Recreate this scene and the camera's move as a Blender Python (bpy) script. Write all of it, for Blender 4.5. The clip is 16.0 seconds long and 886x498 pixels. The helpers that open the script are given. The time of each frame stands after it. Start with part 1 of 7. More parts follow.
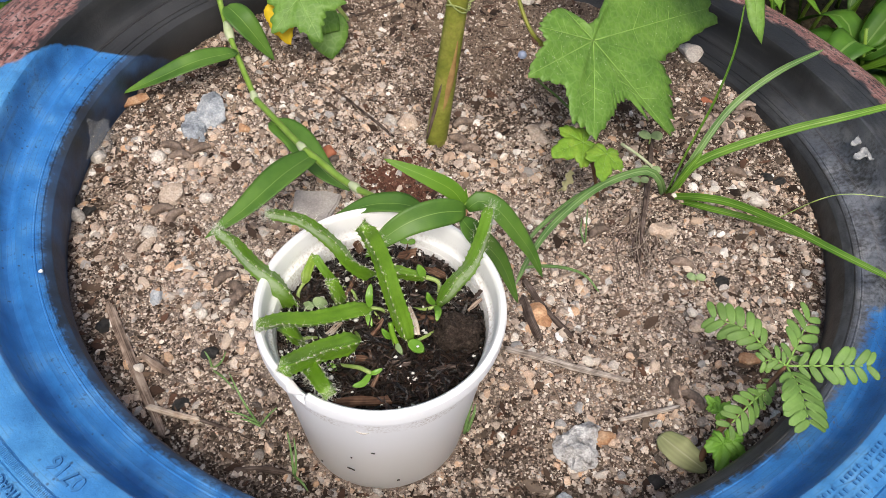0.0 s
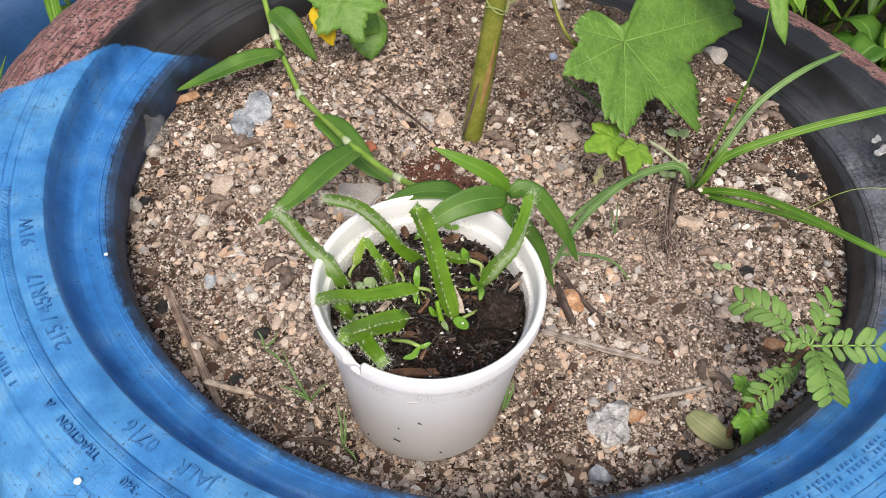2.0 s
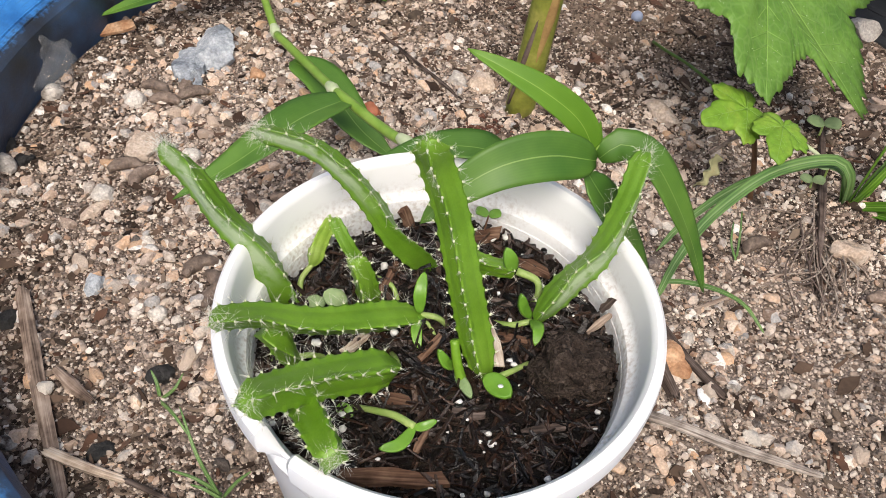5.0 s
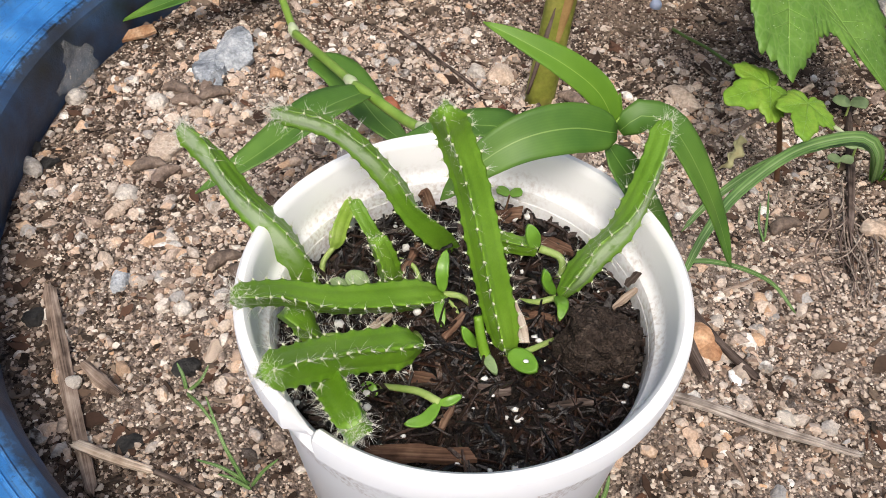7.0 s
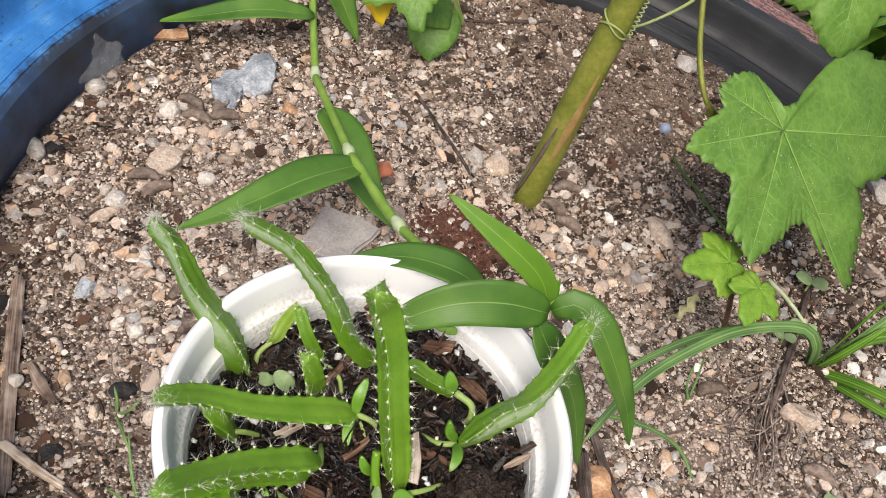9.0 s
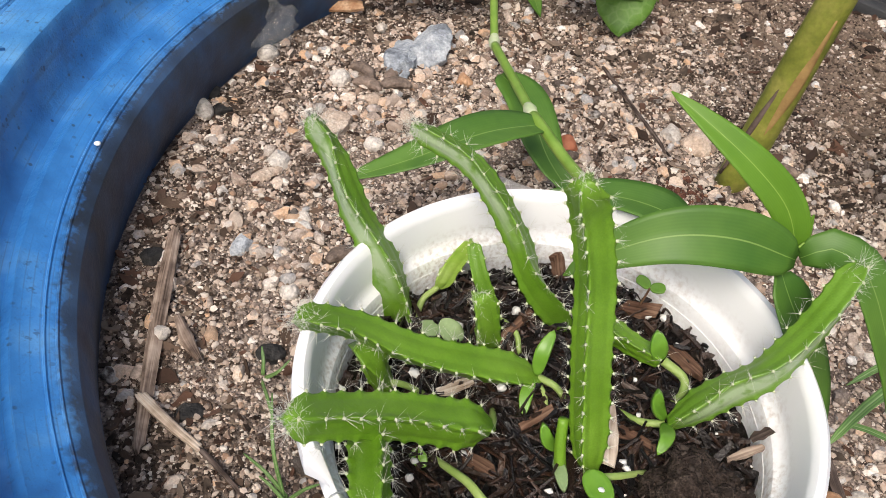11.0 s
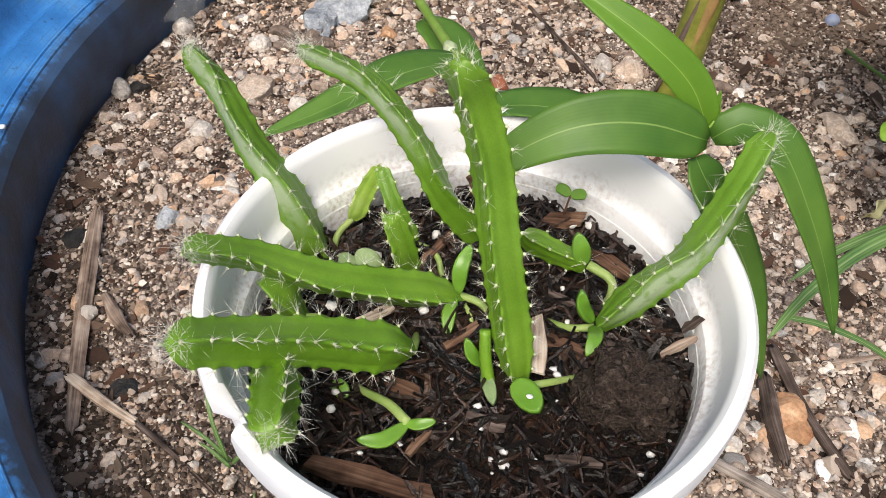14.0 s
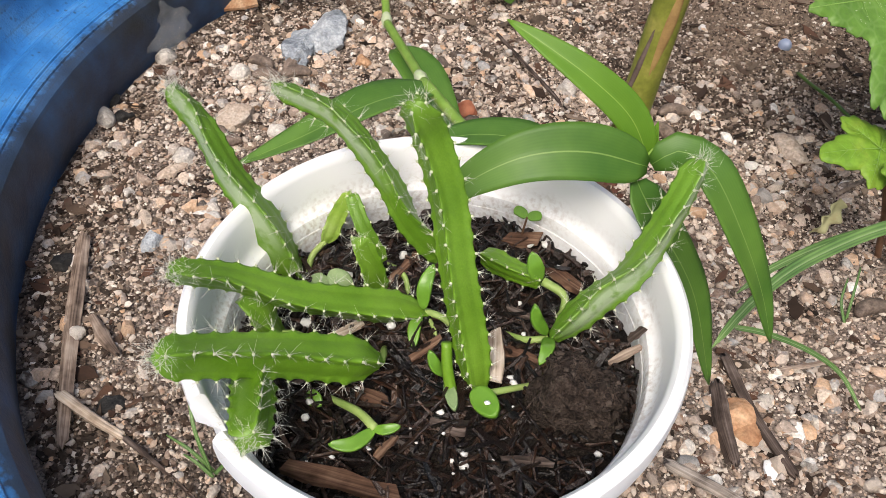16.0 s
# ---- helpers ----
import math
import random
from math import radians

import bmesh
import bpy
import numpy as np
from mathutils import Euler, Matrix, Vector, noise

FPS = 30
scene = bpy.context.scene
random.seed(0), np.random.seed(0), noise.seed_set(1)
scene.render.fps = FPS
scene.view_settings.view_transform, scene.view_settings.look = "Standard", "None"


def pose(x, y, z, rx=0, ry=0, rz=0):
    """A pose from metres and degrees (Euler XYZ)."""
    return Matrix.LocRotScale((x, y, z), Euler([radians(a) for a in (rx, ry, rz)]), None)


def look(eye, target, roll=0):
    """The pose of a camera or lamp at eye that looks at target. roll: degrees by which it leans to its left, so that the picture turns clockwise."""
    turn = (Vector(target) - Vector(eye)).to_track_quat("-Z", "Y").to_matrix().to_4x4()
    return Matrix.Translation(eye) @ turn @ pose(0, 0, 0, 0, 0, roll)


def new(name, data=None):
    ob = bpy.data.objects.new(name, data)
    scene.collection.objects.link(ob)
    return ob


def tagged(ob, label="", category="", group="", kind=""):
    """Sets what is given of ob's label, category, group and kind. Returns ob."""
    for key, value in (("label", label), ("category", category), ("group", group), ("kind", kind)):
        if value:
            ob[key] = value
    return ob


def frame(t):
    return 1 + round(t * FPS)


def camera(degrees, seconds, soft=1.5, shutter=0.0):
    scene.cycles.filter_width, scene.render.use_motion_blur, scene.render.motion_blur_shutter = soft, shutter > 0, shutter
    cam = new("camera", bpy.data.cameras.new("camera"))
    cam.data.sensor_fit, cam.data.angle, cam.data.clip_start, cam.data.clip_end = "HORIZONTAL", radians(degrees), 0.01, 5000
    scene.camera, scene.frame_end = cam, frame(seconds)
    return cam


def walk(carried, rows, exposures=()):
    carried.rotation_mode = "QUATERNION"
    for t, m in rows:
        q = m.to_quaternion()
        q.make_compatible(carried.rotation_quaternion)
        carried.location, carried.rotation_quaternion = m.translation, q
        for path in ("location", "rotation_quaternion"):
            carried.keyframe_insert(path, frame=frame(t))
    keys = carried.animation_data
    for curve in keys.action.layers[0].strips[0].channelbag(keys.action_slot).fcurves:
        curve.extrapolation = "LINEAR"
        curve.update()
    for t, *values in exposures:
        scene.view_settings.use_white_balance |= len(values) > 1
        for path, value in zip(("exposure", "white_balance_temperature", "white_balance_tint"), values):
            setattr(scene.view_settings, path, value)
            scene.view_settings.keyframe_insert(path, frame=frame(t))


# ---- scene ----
cam = camera(56.60, 16.0, soft=0.8)
PATH = [
    (0, (-0.00016, -0.27739, 0.36068), (0.00531, -0.02959, 0.04672), 3.77),
    (0.5, (-0.00596, -0.28598, 0.36090), (-0.00185, -0.04700, 0.04017), 3.83),
    (1, (-0.00900, -0.29298, 0.36960), (-0.00755, -0.05055, 0.05144), 3.43),
    (1.5, (-0.01061, -0.30092, 0.37639), (-0.01153, -0.05382, 0.06184), 3.10),
    (2, (-0.01275, -0.30190, 0.37183), (-0.01478, -0.05081, 0.06046), 2.81),
    (2.5, (-0.01317, -0.30118, 0.35537), (-0.01484, -0.04739, 0.04619), 2.98),
    (3, (-0.02013, -0.27390, 0.32952), (-0.02286, -0.01744, 0.02257), 4.07),
    (3.2, (-0.02105, -0.25955, 0.31604), (-0.02420, -0.00112, 0.01075), 4.50),
    (5.3, (-0.01427, -0.20157, 0.22661), (-0.02836, 0.06785, -0.06872), 5.23),
    (5.5, (-0.01343, -0.20044, 0.22687), (-0.02913, 0.06952, -0.06787), 5.01),
    (6, (-0.01085, -0.20041, 0.22908), (-0.03178, 0.07002, -0.06490), 2.67),
    (6.5, (-0.01065, -0.20377, 0.22485), (-0.03587, 0.06810, -0.06747), 1.84),
    (7, (-0.01353, -0.20918, 0.22208), (-0.03880, 0.06223, -0.07066), 1.80),
    (7.5, (-0.01841, -0.20935, 0.21738), (-0.04306, 0.05982, -0.07748), 2.00),
    (8, (-0.03118, -0.21823, 0.25777), (-0.05746, 0.04906, -0.03865), 3.35),
    (8.5, (-0.03353, -0.23571, 0.29218), (-0.04427, 0.02888, -0.00761), 13.39),
    (9, (-0.00550, -0.18733, 0.26341), (-0.02978, 0.07745, -0.03543), 16.56),
    (9.5, (0.01260, -0.15385, 0.28758), (-0.07478, 0.07818, -0.02631), 4.96),
    (10, (-0.00078, -0.16381, 0.21572), (-0.09573, 0.08091, -0.08611), 9.55),
    (10.2, (-0.01138, -0.16830, 0.21493), (-0.11033, 0.07897, -0.08351), 9.56),
    (12.3, (0.00183, -0.19469, 0.20738), (-0.09711, 0.06669, -0.07879), 2.35),
    (12.5, (0.00287, -0.19488, 0.20956), (-0.09652, 0.06760, -0.07544), 2.30),
    (13, (0.00804, -0.18854, 0.20948), (-0.08991, 0.07457, -0.07544), 2.45),
    (13.5, (-0.00098, -0.17982, 0.20081), (-0.09771, 0.08039, -0.08718), 2.31),
    (14, (0.00880, -0.18156, 0.19774), (-0.08435, 0.07173, -0.09750), 1.69),
    (14.5, (0.01232, -0.18747, 0.20664), (-0.07998, 0.06800, -0.08698), 1.75),
    (15, (0.01845, -0.18836, 0.20705), (-0.07349, 0.06983, -0.08430), 1.82),
    (15.5, (0.02254, -0.18612, 0.21000), (-0.06696, 0.07344, -0.08089), 2.00),
    (16, (0.01619, -0.18876, 0.20899), (-0.07236, 0.07257, -0.08060), 1.98),
]
walk(cam, [(t, look(eye, target, roll)) for t, eye, target, roll in PATH])
# END CAMERA

# ---- light ----
world = bpy.data.worlds.new("sky")
scene.world = world
world.use_nodes = True
wn = world.node_tree.nodes
sky = wn.new("ShaderNodeTexSky")
sky.sky_type = "NISHITA"
sky.sun_disc = False
sky.sun_elevation = radians(56)
sky.sun_rotation = radians(177)
sky.dust_density = 6.0
sky.air_density = 1.0
sky.ozone_density = 1.0
world.node_tree.links.new(sky.outputs[0], wn["Background"].inputs[0])
wn["Background"].inputs[1].default_value = 0.112
sun = new("sun", bpy.data.lights.new("sun", "SUN"))
sun.data.energy = 1.65
sun.data.angle = radians(22)
sun.data.color = (1.0, 0.95, 0.875)
sun.matrix_world = look((0.10, -1.75, 2.60), (0, 0, 0))
scene.view_settings.exposure = 0.49


# ---- materials ----
def links(m):
    return m.node_tree.nodes, m.node_tree.links


def surface(name, colours, scale=60.0, rough=0.6, bump=0.3, bump_scale=300.0, detail=6.0, dist=0.001, spec=0.4, rand=0.0, island=False, fine=0.0, fine_scale=900.0, translucent=0.0, coat=0.0):
    """Noise-mixed surface colours with bump; rand varies brightness from object to object."""
    m = bpy.data.materials.new(name)
    m.use_nodes = True
    n, l = links(m)
    b = n["Principled BSDF"]
    b.inputs["Roughness"].default_value = rough
    b.inputs["Specular IOR Level"].default_value = spec
    b.inputs["Coat Weight"].default_value = coat
    b.inputs["Coat Roughness"].default_value = 0.25
    co = n.new("ShaderNodeTexCoord")
    tex = n.new("ShaderNodeTexNoise")
    tex.inputs["Scale"].default_value = scale
    tex.inputs["Detail"].default_value = detail
    tex.inputs["Roughness"].default_value = 0.65
    l.new(co.outputs["Object"], tex.inputs["Vector"])
    ramp = n.new("ShaderNodeValToRGB")
    e = ramp.color_ramp.elements
    while len(e) < len(colours):
        e.new(0.5)
    for k, c in enumerate(colours):
        e[k].position = 0.28 + 0.44 * k / max(1, len(colours) - 1)
        e[k].color = (*c, 1)
    l.new(tex.outputs["Fac"], ramp.inputs["Fac"])
    if island:
        g = n.new("ShaderNodeNewGeometry")
        mixf = n.new("ShaderNodeMath")
        mixf.operation = "MULTIPLY_ADD"
        mixf.inputs[1].default_value = 0.14
        l.new(tex.outputs["Fac"], mixf.inputs[0])
        sub = n.new("ShaderNodeMath")
        sub.operation = "MULTIPLY"
        sub.inputs[1].default_value = 0.86
        if island == "object":
            g = n.new("ShaderNodeObjectInfo")
            l.new(g.outputs["Random"], sub.inputs[0])
        else:
            l.new(g.outputs["Random Per Island"], sub.inputs[0])
        l.new(sub.outputs[0], mixf.inputs[2])
        l.new(mixf.outputs[0], ramp.inputs["Fac"])
        for k in range(len(e)):
            e[k].position = k / max(1, len(colours) - 1)
    out = ramp.outputs["Color"]
    if fine:
        t2 = n.new("ShaderNodeTexNoise")
        t2.inputs["Scale"].default_value = fine_scale
        t2.inputs["Detail"].default_value = 4.0
        l.new(co.outputs["Object"], t2.inputs["Vector"])
        r2 = n.new("ShaderNodeMapRange")
        r2.inputs[1].default_value, r2.inputs[2].default_value = 0.3, 0.7
        r2.inputs[3].default_value, r2.inputs[4].default_value = 1 - fine, 1 + fine
        l.new(t2.outputs["Fac"], r2.inputs[0])
        mul = n.new("ShaderNodeMix")
        mul.data_type, mul.blend_type = "RGBA", "MULTIPLY"
        mul.inputs["Factor"].default_value = 1
        l.new(out, mul.inputs[6])
        l.new(r2.outputs[0], mul.inputs[7])
        out = mul.outputs[2]
    if rand:
        oi = n.new("ShaderNodeObjectInfo")
        hs = n.new("ShaderNodeHueSaturation")
        mr = n.new("ShaderNodeMapRange")
        mr.inputs[3].default_value, mr.inputs[4].default_value = 1 - rand, 1 + rand
        l.new(oi.outputs["Random"], mr.inputs[0])
        l.new(mr.outputs[0], hs.inputs["Value"])
        l.new(out, hs.inputs["Color"])
        out = hs.outputs["Color"]
    l.new(out, b.inputs["Base Color"])
    if bump:
        t3 = n.new("ShaderNodeTexNoise")
        t3.inputs["Scale"].default_value = bump_scale
        t3.inputs["Detail"].default_value = 5.0
        l.new(co.outputs["Object"], t3.inputs["Vector"])
        bp = n.new("ShaderNodeBump")
        bp.inputs["Strength"].default_value = bump
        bp.inputs["Distance"].default_value = dist
        l.new(t3.outputs["Fac"], bp.inputs["Height"])
        l.new(bp.outputs[0], b.inputs["Normal"])
    if translucent:
        tr = n.new("ShaderNodeBsdfTranslucent")
        l.new(out, tr.inputs["Color"])
        mx = n.new("ShaderNodeMixShader")
        mx.inputs[0].default_value = translucent
        l.new(b.outputs[0], mx.inputs[1])
        l.new(tr.outputs[0], mx.inputs[2])
        l.new(mx.outputs[0], n["Material Output"].inputs[0])
    return m


def leaf_material(name, dark, light, vein, veins=9.0, rough=0.48, midrib=0.035, ribbing=0.022):
    """Leaf with a pale midrib along the blade and faint parallel veins, from the blade's own UV."""
    m = bpy.data.materials.new(name)
    m.use_nodes = True
    n, l = links(m)
    b = n["Principled BSDF"]
    b.inputs["Roughness"].default_value = rough
    b.inputs["Specular IOR Level"].default_value = 0.45
    co = n.new("ShaderNodeTexCoord")
    sep = n.new("ShaderNodeSeparateXYZ")
    l.new(co.outputs["UV"], sep.inputs[0])
    no = n.new("ShaderNodeTexNoise")
    no.inputs["Scale"].default_value = 55
    no.inputs["Detail"].default_value = 8
    l.new(co.outputs["Object"], no.inputs["Vector"])
    ramp = n.new("ShaderNodeValToRGB")
    e = ramp.color_ramp.elements
    e[0].position, e[1].position = 0.3, 0.72
    e[0].color, e[1].color = (*dark, 1), (*light, 1)
    l.new(no.outputs["Fac"], ramp.inputs["Fac"])
    # fine lengthwise veins
    si = n.new("ShaderNodeMath")
    si.operation = "MULTIPLY"
    si.inputs[1].default_value = veins * 6.283
    l.new(sep.outputs["Y"], si.inputs[0])
    sn = n.new("ShaderNodeMath")
    sn.operation = "SINE"
    l.new(si.outputs[0], sn.inputs[0])
    mr = n.new("ShaderNodeMapRange")
    mr.inputs[1].default_value, mr.inputs[2].default_value = -1, 1
    mr.inputs[3].default_value, mr.inputs[4].default_value = 1 - ribbing, 1 + ribbing
    l.new(sn.outputs[0], mr.inputs[0])
    mul = n.new("ShaderNodeMix")
    mul.data_type, mul.blend_type = "RGBA", "MULTIPLY"
    mul.inputs["Factor"].default_value = 1
    l.new(ramp.outputs["Color"], mul.inputs[6])
    l.new(mr.outputs[0], mul.inputs[7])
    # midrib
    d = n.new("ShaderNodeMath")
    d.operation = "SUBTRACT"
    d.inputs[1].default_value = 0.5
    l.new(sep.outputs["Y"], d.inputs[0])
    ab = n.new("ShaderNodeMath")
    ab.operation = "ABSOLUTE"
    l.new(d.outputs[0], ab.inputs[0])
    mk = n.new("ShaderNodeMapRange")
    mk.inputs[1].default_value, mk.inputs[2].default_value = midrib * 0.5, midrib * 1.3
    mk.inputs[3].default_value, mk.inputs[4].default_value = 0.75, 0.0
    l.new(ab.outputs[0], mk.inputs[0])
    mv = n.new("ShaderNodeMix")
    mv.data_type = "RGBA"
    l.new(mk.outputs[0], mv.inputs["Factor"])
    l.new(mul.outputs[2], mv.inputs[6])
    mv.inputs[7].default_value = (*vein, 1)
    l.new(mv.outputs[2], b.inputs["Base Color"])
    bp = n.new("ShaderNodeBump")
    bp.inputs["Strength"].default_value = 0.12
    bp.inputs["Distance"].default_value = 0.0003
    ad = n.new("ShaderNodeMath")
    ad.operation = "ADD"
    weak = n.new("ShaderNodeMath")
    weak.operation = "MULTIPLY"
    weak.inputs[1].default_value = 0.12
    l.new(sn.outputs[0], weak.inputs[0])
    l.new(weak.outputs[0], ad.inputs[0])
    l.new(no.outputs["Fac"], ad.inputs[1])
    l.new(ad.outputs[0], bp.inputs["Height"])
    l.new(bp.outputs[0], b.inputs["Normal"])
    tr = n.new("ShaderNodeBsdfTranslucent")
    l.new(mv.outputs[2], tr.inputs["Color"])
    mx = n.new("ShaderNodeMixShader")
    mx.inputs[0].default_value = 0.22
    l.new(b.outputs[0], mx.inputs[1])
    l.new(tr.outputs[0], mx.inputs[2])
    l.new(mx.outputs[0], n["Material Output"].inputs[0])
    return m


TYRE_C = (0.0105, 0.0490)
# the darkest stops paint in the shade of gaps between grains
SAND = surface("sand", [(0.016, 0.012, 0.010), (0.085, 0.064, 0.053), (0.290, 0.236, 0.200), (0.150, 0.113, 0.094), (0.350, 0.292, 0.250)], scale=110, rough=0.95, bump=1.0, bump_scale=900, dist=0.0018, spec=0.1, fine=0.6, fine_scale=1300)
PEBBLE_TINTS = [(0.46, 0.355, 0.285), (0.74, 0.68, 0.605), (0.21, 0.145, 0.110), (0.62, 0.525, 0.440), (0.50, 0.358, 0.262), (0.34, 0.335, 0.330), (0.64, 0.530, 0.435), (0.52, 0.330, 0.200), (0.57, 0.462, 0.385), (0.060, 0.044, 0.036), (0.83, 0.79, 0.735), (0.49, 0.370, 0.295)]
GRAVEL = surface("gravel", PEBBLE_TINTS, scale=420, rough=0.85, bump=0.6, bump_scale=1100, dist=0.0007, spec=0.2, island=True, fine=0.24, fine_scale=1300)
GRAVEL_STONE = surface("gravel_stone", PEBBLE_TINTS, scale=420, rough=0.85, bump=0.6, bump_scale=1100, dist=0.0007, spec=0.2, island="object", fine=0.24, fine_scale=1300)
GRAINS = surface("sand_grain", [(0.038, 0.027, 0.021), (0.54, 0.448, 0.370), (0.41, 0.316, 0.250), (0.63, 0.555, 0.480), (0.33, 0.240, 0.185), (0.042, 0.030, 0.024), (0.48, 0.388, 0.315), (0.74, 0.680, 0.605), (0.30, 0.192, 0.130), (0.56, 0.472, 0.394), (0.14, 0.100, 0.077), (0.46, 0.374, 0.308)], scale=300, rough=0.95, bump=0, spec=0.1, island=True)
STONE_TAN = surface("tan_stone", [(0.36, 0.26, 0.19), (0.50, 0.395, 0.31), (0.60, 0.51, 0.425)], scale=130, rough=0.9, bump=0.9, bump_scale=600, dist=0.0012, spec=0.15, rand=0.15, fine=0.25)
STONE_WHITE = surface("white_stone", [(0.36, 0.31, 0.265), (0.54, 0.49, 0.435), (0.66, 0.62, 0.565)], scale=140, rough=0.85, bump=0.9, bump_scale=600, dist=0.0012, spec=0.2, rand=0.15, fine=0.25)
STONE_GREY = surface("grey_stone", [(0.11, 0.125, 0.145), (0.27, 0.295, 0.325), (0.41, 0.435, 0.46), (0.60, 0.615, 0.63)], scale=110, rough=0.8, bump=0.9, bump_scale=500, dist=0.0014, spec=0.2, fine=0.25)
STONE_CRUMB = surface("crumbly_stone", [(0.14, 0.115, 0.095), (0.34, 0.33, 0.325), (0.52, 0.515, 0.51), (0.66, 0.65, 0.64)], scale=170, rough=0.85, bump=1.0, bump_scale=350, dist=0.002, spec=0.2, fine=0.3)
SLATE = surface("slate", [(0.24, 0.22, 0.21), (0.34, 0.31, 0.29), (0.42, 0.39, 0.36)], scale=70, rough=0.85, bump=0.4, bump_scale=300, spec=0.2, fine=0.15)
STONE_ORANGE = surface("orange_stone", [(0.30, 0.14, 0.07), (0.42, 0.245, 0.14), (0.54, 0.38, 0.25)], scale=140, rough=0.85, bump=0.8, spec=0.15, rand=0.15, fine=0.25)
BRICK_RED = surface("brick_fragment", [(0.26, 0.09, 0.05), (0.42, 0.17, 0.10)], scale=200, rough=0.9, bump=0.6, spec=0.1)
HUSK = surface("husk", [(0.075, 0.056, 0.045), (0.17, 0.125, 0.098), (0.29, 0.225, 0.18)], scale=260, rough=0.6, bump=0.7, bump_scale=900, spec=0.35, rand=0.35, fine=0.2)
SHELL = surface("pale_husk", [(0.19, 0.135, 0.105), (0.34, 0.265, 0.215), (0.50, 0.425, 0.36)], scale=220, rough=0.6, bump=0.7, bump_scale=700, spec=0.3, rand=0.4, fine=0.25)
DAMP_SHADED = surface("damp_soil", [(0.012, 0.009, 0.007), (0.070, 0.050, 0.039), (0.028, 0.020, 0.015), (0.135, 0.100, 0.079), (0.045, 0.033, 0.025), (0.22, 0.168, 0.135), (0.090, 0.068, 0.052)], scale=300, rough=0.95, bump=0, spec=0.1, island=True)
LITTER = surface("leaf_litter", [(0.008, 0.006, 0.005), (0.045, 0.029, 0.021), (0.12, 0.080, 0.057), (0.014, 0.010, 0.008), (0.24, 0.180, 0.135), (0.020, 0.015, 0.012), (0.11, 0.058, 0.038), (0.075, 0.060, 0.050)], scale=200, rough=0.85, bump=0.4, spec=0.15, island=True)
CHARCOAL = surface("charcoal", [(0.008, 0.008, 0.008), (0.022, 0.021, 0.020), (0.045, 0.042, 0.040)], scale=260, rough=0.7, bump=0.8, bump_scale=700, spec=0.3)
TWIG = surface("dead_twig", [(0.112, 0.086, 0.069), (0.280, 0.224, 0.185), (0.470, 0.403, 0.336)], scale=200, rough=0.9, bump=1.0, bump_scale=500, spec=0.12, rand=0.2, fine=0.35, fine_scale=700)
TWIG_DARK = surface("dark_twig", [(0.05, 0.035, 0.028), (0.13, 0.095, 0.08), (0.20, 0.15, 0.13)], scale=160, rough=0.85, bump=0.8, bump_scale=500, spec=0.15, rand=0.2)
SOIL_TINTS = [(0.003, 0.003, 0.003), (0.016, 0.009, 0.006), (0.005, 0.005, 0.006), (0.040, 0.018, 0.010), (0.008, 0.007, 0.008), (0.060, 0.032, 0.020), (0.004, 0.004, 0.005), (0.012, 0.008, 0.006)]
FIBRE = surface("bark_fibre", SOIL_TINTS, scale=300, rough=0.36, bump=0.8, bump_scale=900, spec=0.5, island=True)
STRIP = surface("bark_strip", SOIL_TINTS, scale=300, rough=0.36, bump=0.8, bump_scale=900, spec=0.5, island="object")
PEAT = surface("potting_soil", [(0.003, 0.002, 0.002), (0.010, 0.007, 0.005), (0.026, 0.016, 0.011)], scale=200, rough=0.9, bump=1.0, bump_scale=1100, dist=0.002, spec=0.25, fine=0.5, fine_scale=1700)
CLOD = surface("compost_clod", [(0.014, 0.010, 0.008), (0.045, 0.032, 0.025), (0.100, 0.076, 0.062)], scale=420, rough=0.95, bump=1.0, bump_scale=1300, dist=0.002, spec=0.15, fine=0.5, fine_scale=2000)
CLOD_CRUMB = surface("clod_crumb", [(0.012, 0.009, 0.008), (0.045, 0.033, 0.027), (0.022, 0.016, 0.013), (0.095, 0.073, 0.060)], scale=300, rough=0.95, bump=0, spec=0.15, island=True)
PERLITE = surface("perlite", [(0.62, 0.60, 0.56), (0.80, 0.79, 0.77)], scale=300, rough=0.7, bump=0.4, spec=0.3)
CACTUS = surface("cactus_skin", [(0.098, 0.215, 0.010), (0.142, 0.290, 0.017), (0.190, 0.352, 0.032)], scale=70, rough=0.42, bump=0.25, bump_scale=2300, dist=0.0003, spec=0.5, rand=0.06, fine=0.07, fine_scale=2400, translucent=0.10)
CACTUS_SCUFF_SHEEN = surface("scuffed_sheen_cactus_skin", [(0.092, 0.205, 0.010), (0.128, 0.268, 0.017), (0.170, 0.325, 0.032)], scale=70, rough=0.42, bump=0.25, bump_scale=2300, dist=0.0003, spec=0.5, rand=0.06, fine=0.07, fine_scale=2400, translucent=0.08)


